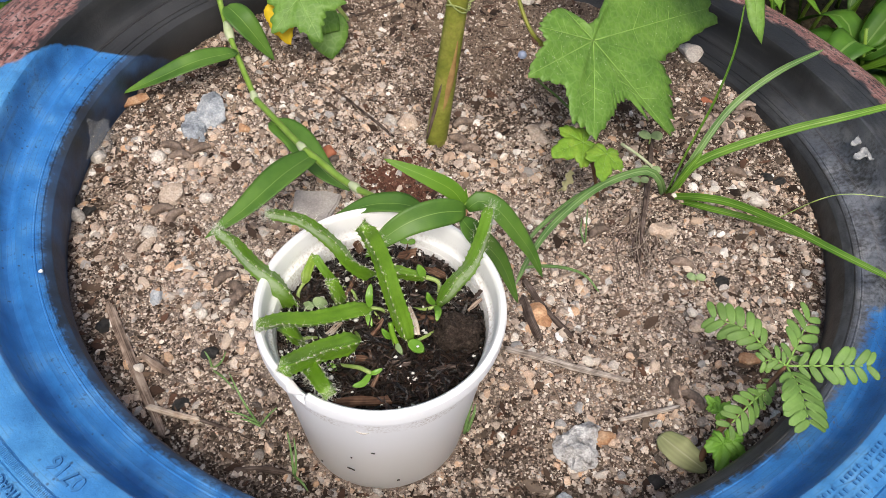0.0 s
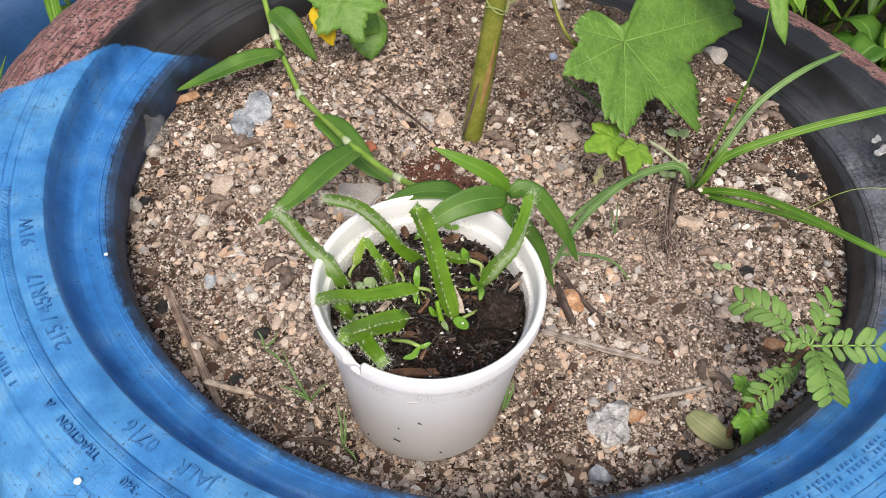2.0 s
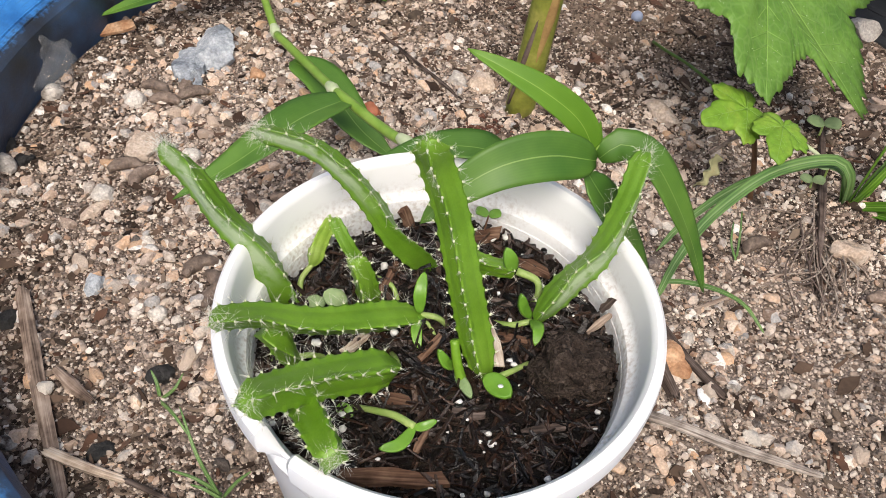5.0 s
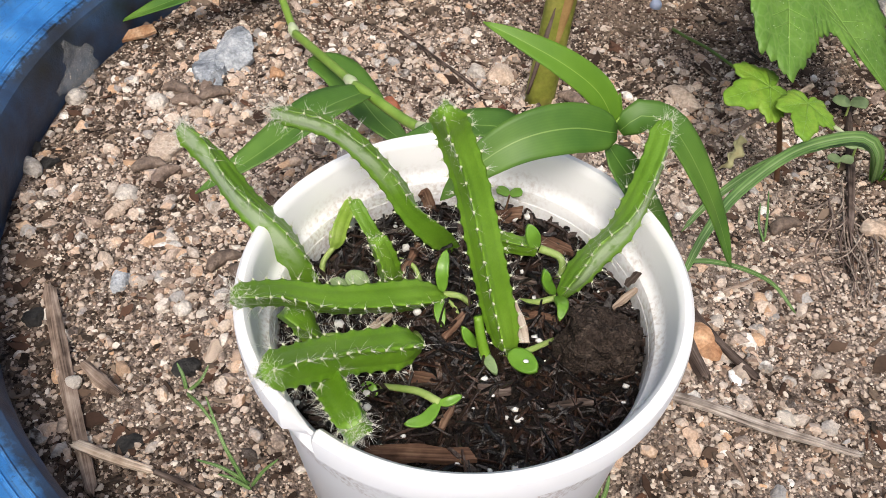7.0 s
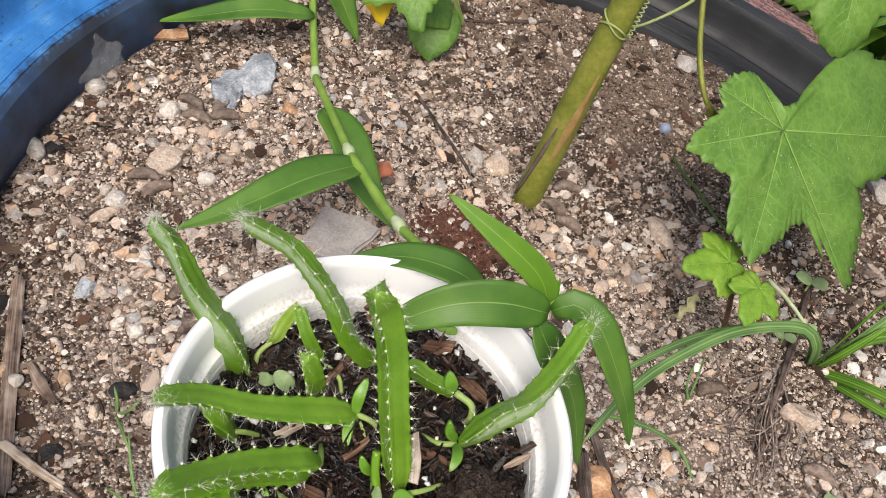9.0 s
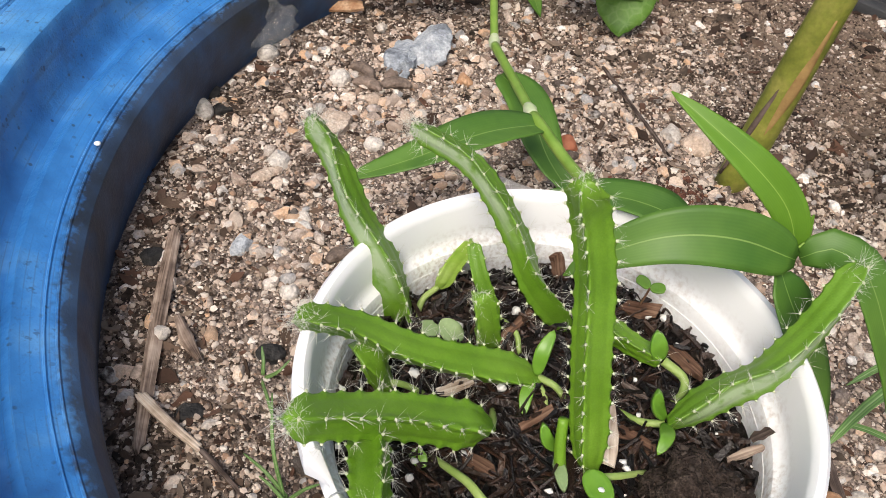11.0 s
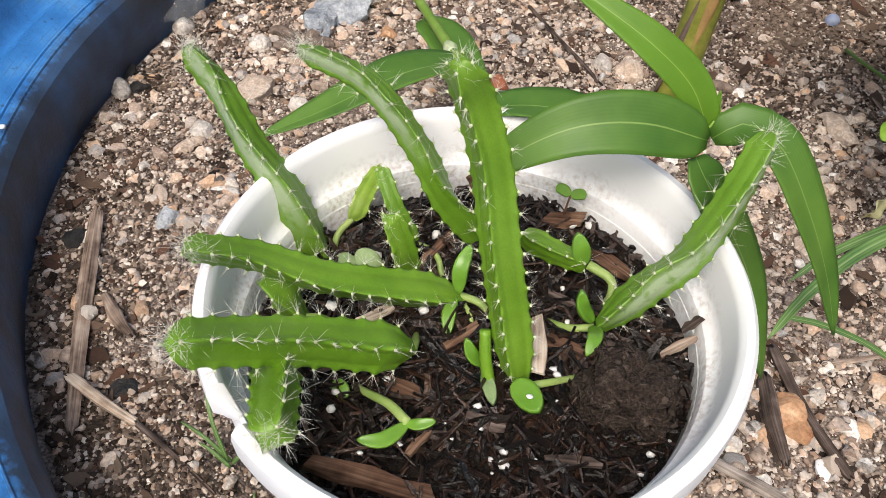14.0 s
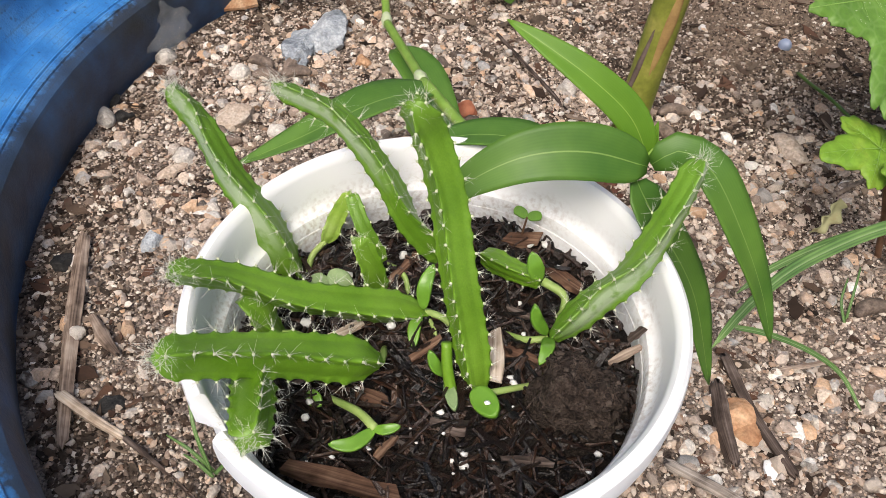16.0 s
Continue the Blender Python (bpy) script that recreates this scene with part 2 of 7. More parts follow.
def scuff_sheen_face(m, lo, hi, start):
    """A silvery face of a ribbed stem, scuffs plus sky sheen painted as colour, between two of its ribs, from start to
    the tip, by the stem's own UV.
    """
    n, l = links(m)
    b = n["Principled BSDF"]
    old = b.inputs["Base Color"].links[0].from_socket
    co = n.new("ShaderNodeTexCoord")
    sep = n.new("ShaderNodeSeparateXYZ")
    l.new(co.outputs["UV"], sep.inputs[0])
    no = n.new("ShaderNodeTexNoise")
    no.inputs["Scale"].default_value = 320
    no.inputs["Detail"].default_value = 8
    l.new(co.outputs["Object"], no.inputs["Vector"])

    def ramp(src, x0, x1):
        k = n.new("ShaderNodeMapRange")
        k.inputs[1].default_value, k.inputs[2].default_value = x0, x1
        l.new(src, k.inputs[0])
        return k.outputs[0]

    def times(p, q):
        k = n.new("ShaderNodeMath")
        k.operation = "MULTIPLY"
        l.new(p, k.inputs[0])
        if isinstance(q, float):
            k.inputs[1].default_value = q
        else:
            l.new(q, k.inputs[1])
        return k.outputs[0]

    fac = times(times(ramp(sep.outputs["Y"], lo, lo + 0.05), ramp(sep.outputs["Y"], hi, hi - 0.05)), times(ramp(sep.outputs["X"], start, start + 0.2), ramp(no.outputs["Fac"], 0.30, 0.50)))
    mx = n.new("ShaderNodeMix")
    mx.data_type = "RGBA"
    l.new(times(fac, 0.55), mx.inputs["Factor"])
    l.new(old, mx.inputs[6])
    # pale tone for scuffs and for the sky's gloss, put into the colour
    mx.inputs[7].default_value = (0.55, 0.62, 0.47, 1)
    l.new(mx.outputs[2], b.inputs["Base Color"])
    return m


CACTUS_SCUFF_SHEEN_BACK = CACTUS_SCUFF_SHEEN.copy()
CACTUS_SCUFF_SHEEN_TIP = CACTUS_SCUFF_SHEEN.copy()
scuff_sheen_face(CACTUS_SCUFF_SHEEN, 0.01, 0.31, 0.12)
scuff_sheen_face(CACTUS_SCUFF_SHEEN_TIP, 0.01, 0.31, 0.42)
scuff_sheen_face(CACTUS_SCUFF_SHEEN_BACK, 0.69, 0.99, 0.0)
CACTUS_PALE = surface("pale_cactus_skin", [(0.17, 0.31, 0.03), (0.27, 0.42, 0.06), (0.40, 0.52, 0.16)], scale=120, rough=0.45, bump=0.2, bump_scale=1500, dist=0.0003, spec=0.4, translucent=0.1)
COTYL = surface("cotyledon", [(0.11, 0.26, 0.022), (0.18, 0.36, 0.04)], scale=140, rough=0.35, bump=0.15, bump_scale=900, dist=0.0003, spec=0.5, translucent=0.12)
COTYL_GREY = surface("grey_green_cotyledon", [(0.20, 0.30, 0.13), (0.32, 0.42, 0.20)], scale=300, rough=0.55, bump=0.3, bump_scale=1200, dist=0.0004, spec=0.35, translucent=0.1)
STALK_PALE = surface("pale_stalk", [(0.22, 0.34, 0.07), (0.38, 0.48, 0.16)], scale=150, rough=0.45, bump=0.1, spec=0.4, translucent=0.1)
SPINE = surface("spine", [(0.62, 0.60, 0.52), (0.80, 0.79, 0.74)], scale=300, rough=0.5, bump=0, spec=0.3, translucent=0.2)
AREOLE = surface("areole", [(0.46, 0.50, 0.30), (0.66, 0.68, 0.52)], scale=300, rough=0.8, bump=0, spec=0.1)
PLASTIC_CLEAR = surface("cloudy_film", [(0.20, 0.21, 0.21), (0.50, 0.51, 0.51)], scale=260, rough=0.16, bump=1.0, bump_scale=260, dist=0.002, spec=0.8)
PLASTIC_CLEAR.node_tree.nodes["Principled BSDF"].inputs["Alpha"].default_value = 0.11
DAYFLOWER = leaf_material("dayflower_leaf", (0.058, 0.150, 0.018), (0.130, 0.262, 0.036), (0.25, 0.39, 0.10), veins=17, midrib=0.014)
DAYFLOWER_NEW = leaf_material("young_dayflower_leaf", (0.095, 0.225, 0.014), (0.165, 0.325, 0.026), (0.27, 0.43, 0.08), veins=17, midrib=0.014)
GRASS = leaf_material("grass_blade", (0.070, 0.185, 0.012), (0.15, 0.30, 0.026), (0.26, 0.40, 0.09), veins=4, midrib=0.05, ribbing=0.24)
GRASS_PALE = leaf_material("pale_grass_blade", (0.09, 0.19, 0.05), (0.18, 0.31, 0.09), (0.32, 0.43, 0.20), veins=4, midrib=0.06, ribbing=0.22)
WEED = leaf_material("weed_leaf", (0.04, 0.13, 0.010), (0.11, 0.25, 0.025), (0.22, 0.36, 0.10), veins=4)
LEAF_GOURD = surface("gourd_leaf", [(0.080, 0.185, 0.024), (0.128, 0.262, 0.036), (0.180, 0.330, 0.055)], scale=60, rough=0.5, bump=0.7, bump_scale=170, dist=0.0012, spec=0.4, fine=0.10, fine_scale=420, translucent=0.2)


def wood_grain(name, dark, mid, pale, rough=0.85):
    """Weathered wood whose fibres run along the stick, by its own UV in metres."""
    m = bpy.data.materials.new(name)
    m.use_nodes = True
    n, l = links(m)
    b = n["Principled BSDF"]
    b.inputs["Roughness"].default_value = rough
    b.inputs["Specular IOR Level"].default_value = 0.15
    co = n.new("ShaderNodeTexCoord")
    mp = n.new("ShaderNodeMapping")
    mp.inputs["Scale"].default_value = (45, 1500, 1)
    l.new(co.outputs["UV"], mp.inputs["Vector"])
    g = n.new("ShaderNodeTexNoise")
    g.inputs["Scale"].default_value = 1.0
    g.inputs["Detail"].default_value = 5.0
    l.new(mp.outputs[0], g.inputs["Vector"])
    patch = n.new("ShaderNodeTexNoise")
    patch.inputs["Scale"].default_value = 170
    patch.inputs["Detail"].default_value = 5.0
    l.new(co.outputs["Object"], patch.inputs["Vector"])
    mixed = n.new("ShaderNodeMath")
    mixed.operation = "MULTIPLY_ADD"
    mixed.inputs[1].default_value = 0.55
    half = n.new("ShaderNodeMath")
    half.operation = "MULTIPLY"
    half.inputs[1].default_value = 0.45
    l.new(patch.outputs["Fac"], half.inputs[0])
    l.new(g.outputs["Fac"], mixed.inputs[0])
    l.new(half.outputs[0], mixed.inputs[2])
    r = n.new("ShaderNodeValToRGB")
    e = r.color_ramp.elements
    e.new(0.5)
    for k, (q, c) in enumerate(((0.36, dark), (0.50, mid), (0.64, pale))):
        e[k].position, e[k].color = q, (*c, 1)
    l.new(mixed.outputs[0], r.inputs["Fac"])
    l.new(r.outputs["Color"], b.inputs["Base Color"])
    bp = n.new("ShaderNodeBump")
    bp.inputs["Strength"].default_value = 0.8
    bp.inputs["Distance"].default_value = 0.0005
    l.new(mixed.outputs[0], bp.inputs["Height"])
    l.new(bp.outputs[0], b.inputs["Normal"])
    return m


STICK_BROWN = wood_grain("split_brown_wood", (0.075, 0.052, 0.040), (0.25, 0.185, 0.145), (0.46, 0.37, 0.30))
STICK_DARK = wood_grain("dark_wood", (0.022, 0.016, 0.013), (0.085, 0.062, 0.052), (0.19, 0.15, 0.13))
STICK_PALE = wood_grain("pale_split_wood", (0.25, 0.18, 0.13), (0.52, 0.42, 0.33), (0.68, 0.60, 0.51))
BARK_GRAIN = wood_grain("bark_grain", (0.030, 0.015, 0.009), (0.115, 0.062, 0.040), (0.24, 0.15, 0.10))
STICK_GREY = wood_grain("grey_split_wood", (0.10, 0.080, 0.068), (0.33, 0.285, 0.25), (0.58, 0.53, 0.48))


def net_veins(m, scale, pale, strength):
    """Adds a pale raised network of small veins to a leaf surface."""
    n, l = links(m)
    b = n["Principled BSDF"]
    old = b.inputs["Base Color"].links[0].from_socket
    vo = n.new("ShaderNodeTexVoronoi")
    vo.feature = "DISTANCE_TO_EDGE"
    vo.inputs["Scale"].default_value = scale
    co = n.new("ShaderNodeTexCoord")
    l.new(co.outputs["Object"], vo.inputs["Vector"])
    mr = n.new("ShaderNodeMapRange")
    mr.inputs[1].default_value, mr.inputs[2].default_value = 0.03, 0.12
    mr.inputs[3].default_value, mr.inputs[4].default_value = strength, 0.0
    l.new(vo.outputs["Distance"], mr.inputs[0])
    mx = n.new("ShaderNodeMix")
    mx.data_type = "RGBA"
    l.new(mr.outputs[0], mx.inputs["Factor"])
    l.new(old, mx.inputs[6])
    mx.inputs[7].default_value = (*pale, 1)
    l.new(mx.outputs[2], b.inputs["Base Color"])
    return m


net_veins(LEAF_GOURD, 210, (0.23, 0.38, 0.11), 0.30)
LEAF_CRINKLE = surface("crinkled_leaf", [(0.11, 0.27, 0.03), (0.19, 0.38, 0.05)], scale=160, rough=0.5, bump=0.4, bump_scale=400, spec=0.35, translucent=0.2)
LEAF_YELLOW_GREEN = surface("yellow_green_leaf", [(0.13, 0.275, 0.020), (0.20, 0.365, 0.035), (0.30, 0.43, 0.06)], scale=110, rough=0.5, bump=0.6, bump_scale=300, dist=0.0010, spec=0.35, fine=0.12, fine_scale=500, translucent=0.25)
FALLEN = leaf_material("faded_leaf", (0.26, 0.29, 0.12), (0.40, 0.41, 0.21), (0.50, 0.50, 0.30), veins=6, midrib=0.03, rough=0.6, ribbing=0.06)
LEAF_YELLOW = surface("yellow_leaf", [(0.62, 0.42, 0.01), (0.75, 0.55, 0.02), (0.45, 0.24, 0.05)], scale=70, rough=0.55, bump=0.3, spec=0.3, translucent=0.2)
LEAF_DRY = surface("dry_leaf", [(0.30, 0.30, 0.14), (0.44, 0.43, 0.24), (0.34, 0.25, 0.12)], scale=80, rough=0.7, bump=0.5, bump_scale=300, spec=0.2, translucent=0.1)
LEAF_CURRY = surface("leaflet", [(0.125, 0.235, 0.055), (0.195, 0.335, 0.080)], scale=120, rough=0.5, bump=0.2, bump_scale=500, spec=0.35, rand=0.16, translucent=0.2)
VEIN = surface("leaf_vein", [(0.20, 0.36, 0.07), (0.27, 0.43, 0.11)], scale=200, rough=0.55, bump=0, spec=0.3)
STALK_GREEN = surface("green_stalk", [(0.125, 0.142, 0.018), (0.19, 0.205, 0.032), (0.29, 0.27, 0.065)], scale=90, rough=0.5, bump=0.3, bump_scale=500, dist=0.0006, spec=0.35, fine=0.15, fine_scale=500)
STALK_SCAR = surface("stalk_scar", [(0.20, 0.11, 0.045), (0.40, 0.27, 0.10)], scale=120, rough=0.7, bump=0.4, spec=0.25)
STEM_DAY = surface("dayflower_stem", [(0.15, 0.28, 0.03), (0.26, 0.40, 0.07)], scale=100, rough=0.4, bump=0.1, spec=0.4, translucent=0.08)
NODE_PALE = surface("pale_node", [(0.36, 0.45, 0.22), (0.55, 0.58, 0.42)], scale=160, rough=0.5, bump=0.2, spec=0.3)
TENDRIL = surface("tendril", [(0.24, 0.30, 0.09), (0.36, 0.40, 0.17)], scale=100, rough=0.5, bump=0.1, spec=0.3, translucent=0.08)
STEM_RUNNER = surface("runner_stem", [(0.06, 0.12, 0.015), (0.12, 0.20, 0.035)], scale=100, rough=0.45, bump=0.2, spec=0.35)
STEM_BROWN = surface("brown_stem", [(0.10, 0.05, 0.03), (0.20, 0.11, 0.06)], scale=150, rough=0.6, bump=0.4, spec=0.25)
BEAD = surface("blue_grey_bead", [(0.20, 0.25, 0.38), (0.30, 0.35, 0.47)], scale=90, rough=0.4, bump=0.1, spec=0.5)
DROP_WHITE = surface("white_droplet", [(0.75, 0.76, 0.76), (0.85, 0.86, 0.86)], scale=90, rough=0.2, bump=0, spec=0.5)
DEW = surface("dew_drop", [(0.30, 0.42, 0.20), (0.46, 0.56, 0.36)], scale=300, rough=0.08, bump=0, spec=0.8)
SILVER = surface("silver_smear", [(0.22, 0.23, 0.24), (0.45, 0.46, 0.47)], scale=300, rough=0.3, bump=0.8, bump_scale=500, spec=0.5)
INK = surface("worn_letters", [(0.028, 0.125, 0.310), (0.050, 0.195, 0.440)], scale=160, rough=0.5, bump=0.3, spec=0.4)
CABLE = surface("cable_sheath", [(0.02, 0.03, 0.035), (0.05, 0.06, 0.07)], scale=60, rough=0.5, bump=0.1, spec=0.4)
EARTH = surface("earth", [(0.05, 0.05, 0.02), (0.09, 0.07, 0.04), (0.14, 0.11, 0.07)], scale=6, rough=0.95, bump=0.8, bump_scale=80, dist=0.01, spec=0.1, fine=0.3, fine_scale=120)


def tyre_material():
    """Black rubber, brushed over with blue paint along most of the ring; a reddish older coat shows where the blue ends."""
    m = bpy.data.materials.new("painted_rubber")
    m.use_nodes = True
    n, l = links(m)
    b = n["Principled BSDF"]
    co = n.new("ShaderNodeTexCoord")
    sep = n.new("ShaderNodeSeparateXYZ")
    l.new(co.outputs["Object"], sep.inputs[0])

    def math(op, a, c=None, clamp=False):
        k = n.new("ShaderNodeMath")
        k.operation = op
        k.use_clamp = clamp
        for i, v in enumerate((a, c)):
            if v is None:
                continue
            if isinstance(v, (int, float)):
                k.inputs[i].default_value = v
            else:
                l.new(v, k.inputs[i])
        return k.outputs[0]

    def noisy(scale, detail=6.0):
        t = n.new("ShaderNodeTexNoise")
        t.inputs["Scale"].default_value = scale
        t.inputs["Detail"].default_value = detail
        l.new(co.outputs["Object"], t.inputs["Vector"])
        return t.outputs["Fac"]

    def ramp(fac, stops):
        r = n.new("ShaderNodeValToRGB")
        e = r.color_ramp.elements
        while len(e) < len(stops):
            e.new(0.5)
        for k, (p, c) in enumerate(stops):
            e[k].position, e[k].color = p, (*c, 1)
        l.new(fac, r.inputs["Fac"])
        return r.outputs["Color"]

    def mix(fac, a, c):
        k = n.new("ShaderNodeMix")
        k.data_type = "RGBA"
        l.new(fac, k.inputs["Factor"])
        l.new(a, k.inputs[6])
        l.new(c, k.inputs[7])
        return k.outputs[2]

    def step(v, lo, hi):
        k = n.new("ShaderNodeMapRange")
        k.inputs[1].default_value, k.inputs[2].default_value = lo, hi
        l.new(v, k.inputs[0])
        return k.outputs[0]

    x, y, z = sep.outputs
    rad = math("SQRT", math("ADD", math("MULTIPLY", x, x), math("MULTIPLY", y, y)))
    big, mid, fine = noisy(14), noisy(70), noisy(420)
    # streaks that run with the brush, round the ring
    ring = n.new("ShaderNodeCombineXYZ")
    l.new(math("MULTIPLY", math("ARCTAN2", y, x), 0.05), ring.inputs[0])
    l.new(rad, ring.inputs[1])
    ts = n.new("ShaderNodeTexNoise")
    ts.inputs["Scale"].default_value = 420
    ts.inputs["Detail"].default_value = 6
    l.new(ring.outputs[0], ts.inputs["Vector"])
    streak = ts.outputs["Fac"]
    rubber = ramp(big, [(0.3, (0.008, 0.009, 0.010)), (0.5, (0.016, 0.017, 0.019)), (0.62, (0.026, 0.027, 0.029)), (0.78, (0.055, 0.055, 0.056))])
    blue = ramp(mid, [(0.28, (0.022, 0.128, 0.370)), (0.5, (0.040, 0.205, 0.530)), (0.72, (0.095, 0.295, 0.610))])
    red = ramp(streak, [(0.36, (0.07, 0.038, 0.034)), (0.46, (0.22, 0.098, 0.085)), (0.56, (0.32, 0.175, 0.155)), (0.7, (0.42, 0.29, 0.265))])
    wob = math("MULTIPLY", math("SUBTRACT", big, 0.5), 0.03)
    wob2 = math("MULTIPLY", math("SUBTRACT", mid, 0.5), 0.016)
    # how far round the front the blue goes: y below a line that falls towards +x
    edge = math("ADD", math("ADD", math("ADD", math("MULTIPLY", x, PAINT_SLOPE), math("MULTIPLY", math("SUBTRACT", z, 0.033), 1.5)), y), math("ADD", math("ADD", wob, wob2), math("MULTIPLY", math("MAXIMUM", math("SUBTRACT", -0.235, x), 0.0), 1.3)))
    front = step(edge, PAINT_AT + 0.0015, PAINT_AT - 0.0015)
    # the inner lip stays bare, more so towards +x
    lipline = math("SUBTRACT", math("ADD", math("ADD", rad, math("MULTIPLY", wob2, 0.35)), math("MULTIPLY", math("SUBTRACT", fine, 0.5), 0.008)), math("ADD", math("MULTIPLY", math("MAXIMUM", math("SUBTRACT", x, 0.06), 0.0), 0.06), math("MULTIPLY", math("MAXIMUM", math("MULTIPLY", x, -1.0), 0.0), 0.010)))
    painted = math("MULTIPLY", front, step(lipline, 0.2162, 0.2200))
    outer = math("MULTIPLY", step(math("ADD", rad, math("SUBTRACT", wob2, math("MULTIPLY", math("MAXIMUM", x, 0.0), 0.075))), 0.2455, 0.2480), step(fine, 0.38, 0.46))
    grime = step(mid, 0.52, 0.75)
    # the sky's sheen on bare rubber towards +x, painted in as lighter grey
    sky_sheen = ramp(mid, [(0.3, (0.055, 0.058, 0.064)), (0.7, (0.15, 0.155, 0.165))])
    rubber = mix(math("MULTIPLY", math("MULTIPLY", step(streak, 0.40, 0.62), step(big, 0.36, 0.60)), math("MULTIPLY", math("MULTIPLY", step(x, -0.02, 0.12), step(y, 0.13, 0.05)), 0.35)), rubber, sky_sheen)
    wash = ramp(mid, [(0.3, (0.018, 0.036, 0.078)), (0.7, (0.042, 0.100, 0.210))])
    rubber = mix(math("MULTIPLY", front, math("MULTIPLY", step(noisy(30), 0.30, 0.58), step(x, 0.06, -0.06))), rubber, wash)
    # a chalky grey-blue old coat on the flat band, towards +x
    chalk = ramp(mid, [(0.3, (0.10, 0.115, 0.15)), (0.55, (0.21, 0.225, 0.26)), (0.7, (0.32, 0.33, 0.35))])
    chalky = math("MULTIPLY", math("MULTIPLY", step(x, 0.12, 0.18), step(math("ADD", y, math("MULTIPLY", wob, 2.0)), 0.090, 0.020)), math("MULTIPLY", math("MULTIPLY", step(rad, 0.2195, 0.2225), step(rad, 0.2450, 0.2405)), step(math("ADD", math("MULTIPLY", noisy(26), 0.6), math("MULTIPLY", fine, 0.4)), 0.38, 0.52)))
    rubber = mix(math("MULTIPLY", chalky, 0.85), rubber, chalk)
    base = mix(outer, rubber, red)
    pale = ramp(mid, [(0.28, (0.040, 0.175, 0.400)), (0.5, (0.075, 0.275, 0.560)), (0.72, (0.150, 0.380, 0.640))])
    blue = mix(math("MULTIPLY", step(rad, 0.2415, 0.2440), math("ADD", 0.35, math("MULTIPLY", step(noisy(22), 0.35, 0.60), 0.5))), blue, pale)
    base = mix(painted, base, blue)
    # chips in the paint, down to the black rubber
    chips = n.new("ShaderNodeTexVoronoi")
    chips.inputs["Scale"].default_value = 260
    l.new(co.outputs["Object"], chips.inputs["Vector"])
    base = mix(math("MULTIPLY", math("MULTIPLY", step(chips.outputs["Distance"], 0.20, 0.12), step(noisy(60), 0.52, 0.60)), 0.85), base, rubber)
    scratch = math("MULTIPLY", math("MULTIPLY", step(fine, 0.60, 0.66), step(mid, 0.50, 0.60)), math("MULTIPLY", front, 0.6))
    base = mix(scratch, base, rubber)
    dirt = ramp(mid, [(0.3, (0.028, 0.028, 0.030)), (0.7, (0.060, 0.058, 0.056))])
    specks = math("MULTIPLY", step(noisy(900, 3.0), 0.60, 0.68), step(big, 0.35, 0.65))
    base = mix(math("MULTIPLY", specks, 0.55), base, dirt)
    base = mix(math("MULTIPLY", math("MULTIPLY", step(streak, 0.55, 0.70), step(mid, 0.50, 0.70)), 0.30), base, dirt)
    stain = math("MULTIPLY", step(noisy(40, 10.0), 0.54, 0.72), step(noisy(260, 8.0), 0.40, 0.60))
    base = mix(math("MULTIPLY", stain, 0.34), base, dirt)
    # hairline cracks across the ring
    crk = n.new("ShaderNodeTexVoronoi")
    crk.feature = "DISTANCE_TO_EDGE"
    crk.inputs["Scale"].default_value = 55
    l.new(co.outputs["Object"], crk.inputs["Vector"])
    hair = math("MULTIPLY", step(crk.outputs["Distance"], 0.012, 0.004), step(big, 0.56, 0.62))
    base = mix(math("MULTIPLY", hair, 0.7), base, rubber)
    # rows of fine lines moulded round the ring
    rows = math("MULTIPLY", step(math("SINE", math("MULTIPLY", rad, 2900.0)), 0.80, 0.98), step(mid, 0.42, 0.55))
    base = mix(math("MULTIPLY", rows, 0.26), base, dirt)
    l.new(base, b.inputs["Base Color"])
    l.new(math("SUBTRACT", math("ADD", 0.54, math("MULTIPLY", grime, 0.2)), math("MULTIPLY", painted, 0.18)), b.inputs["Roughness"])
    bp = n.new("ShaderNodeBump")
    bp.inputs["Strength"].default_value = 0.28
    bp.inputs["Distance"].default_value = 0.0008
    l.new(math("ADD", fine, math("MULTIPLY", noisy(1100), 0.7)), bp.inputs["Height"])
    l.new(bp.outputs[0], b.inputs["Normal"])
    return m


PAINT_SLOPE, PAINT_AT = 0.374, -0.009
PAINTED = tyre_material()


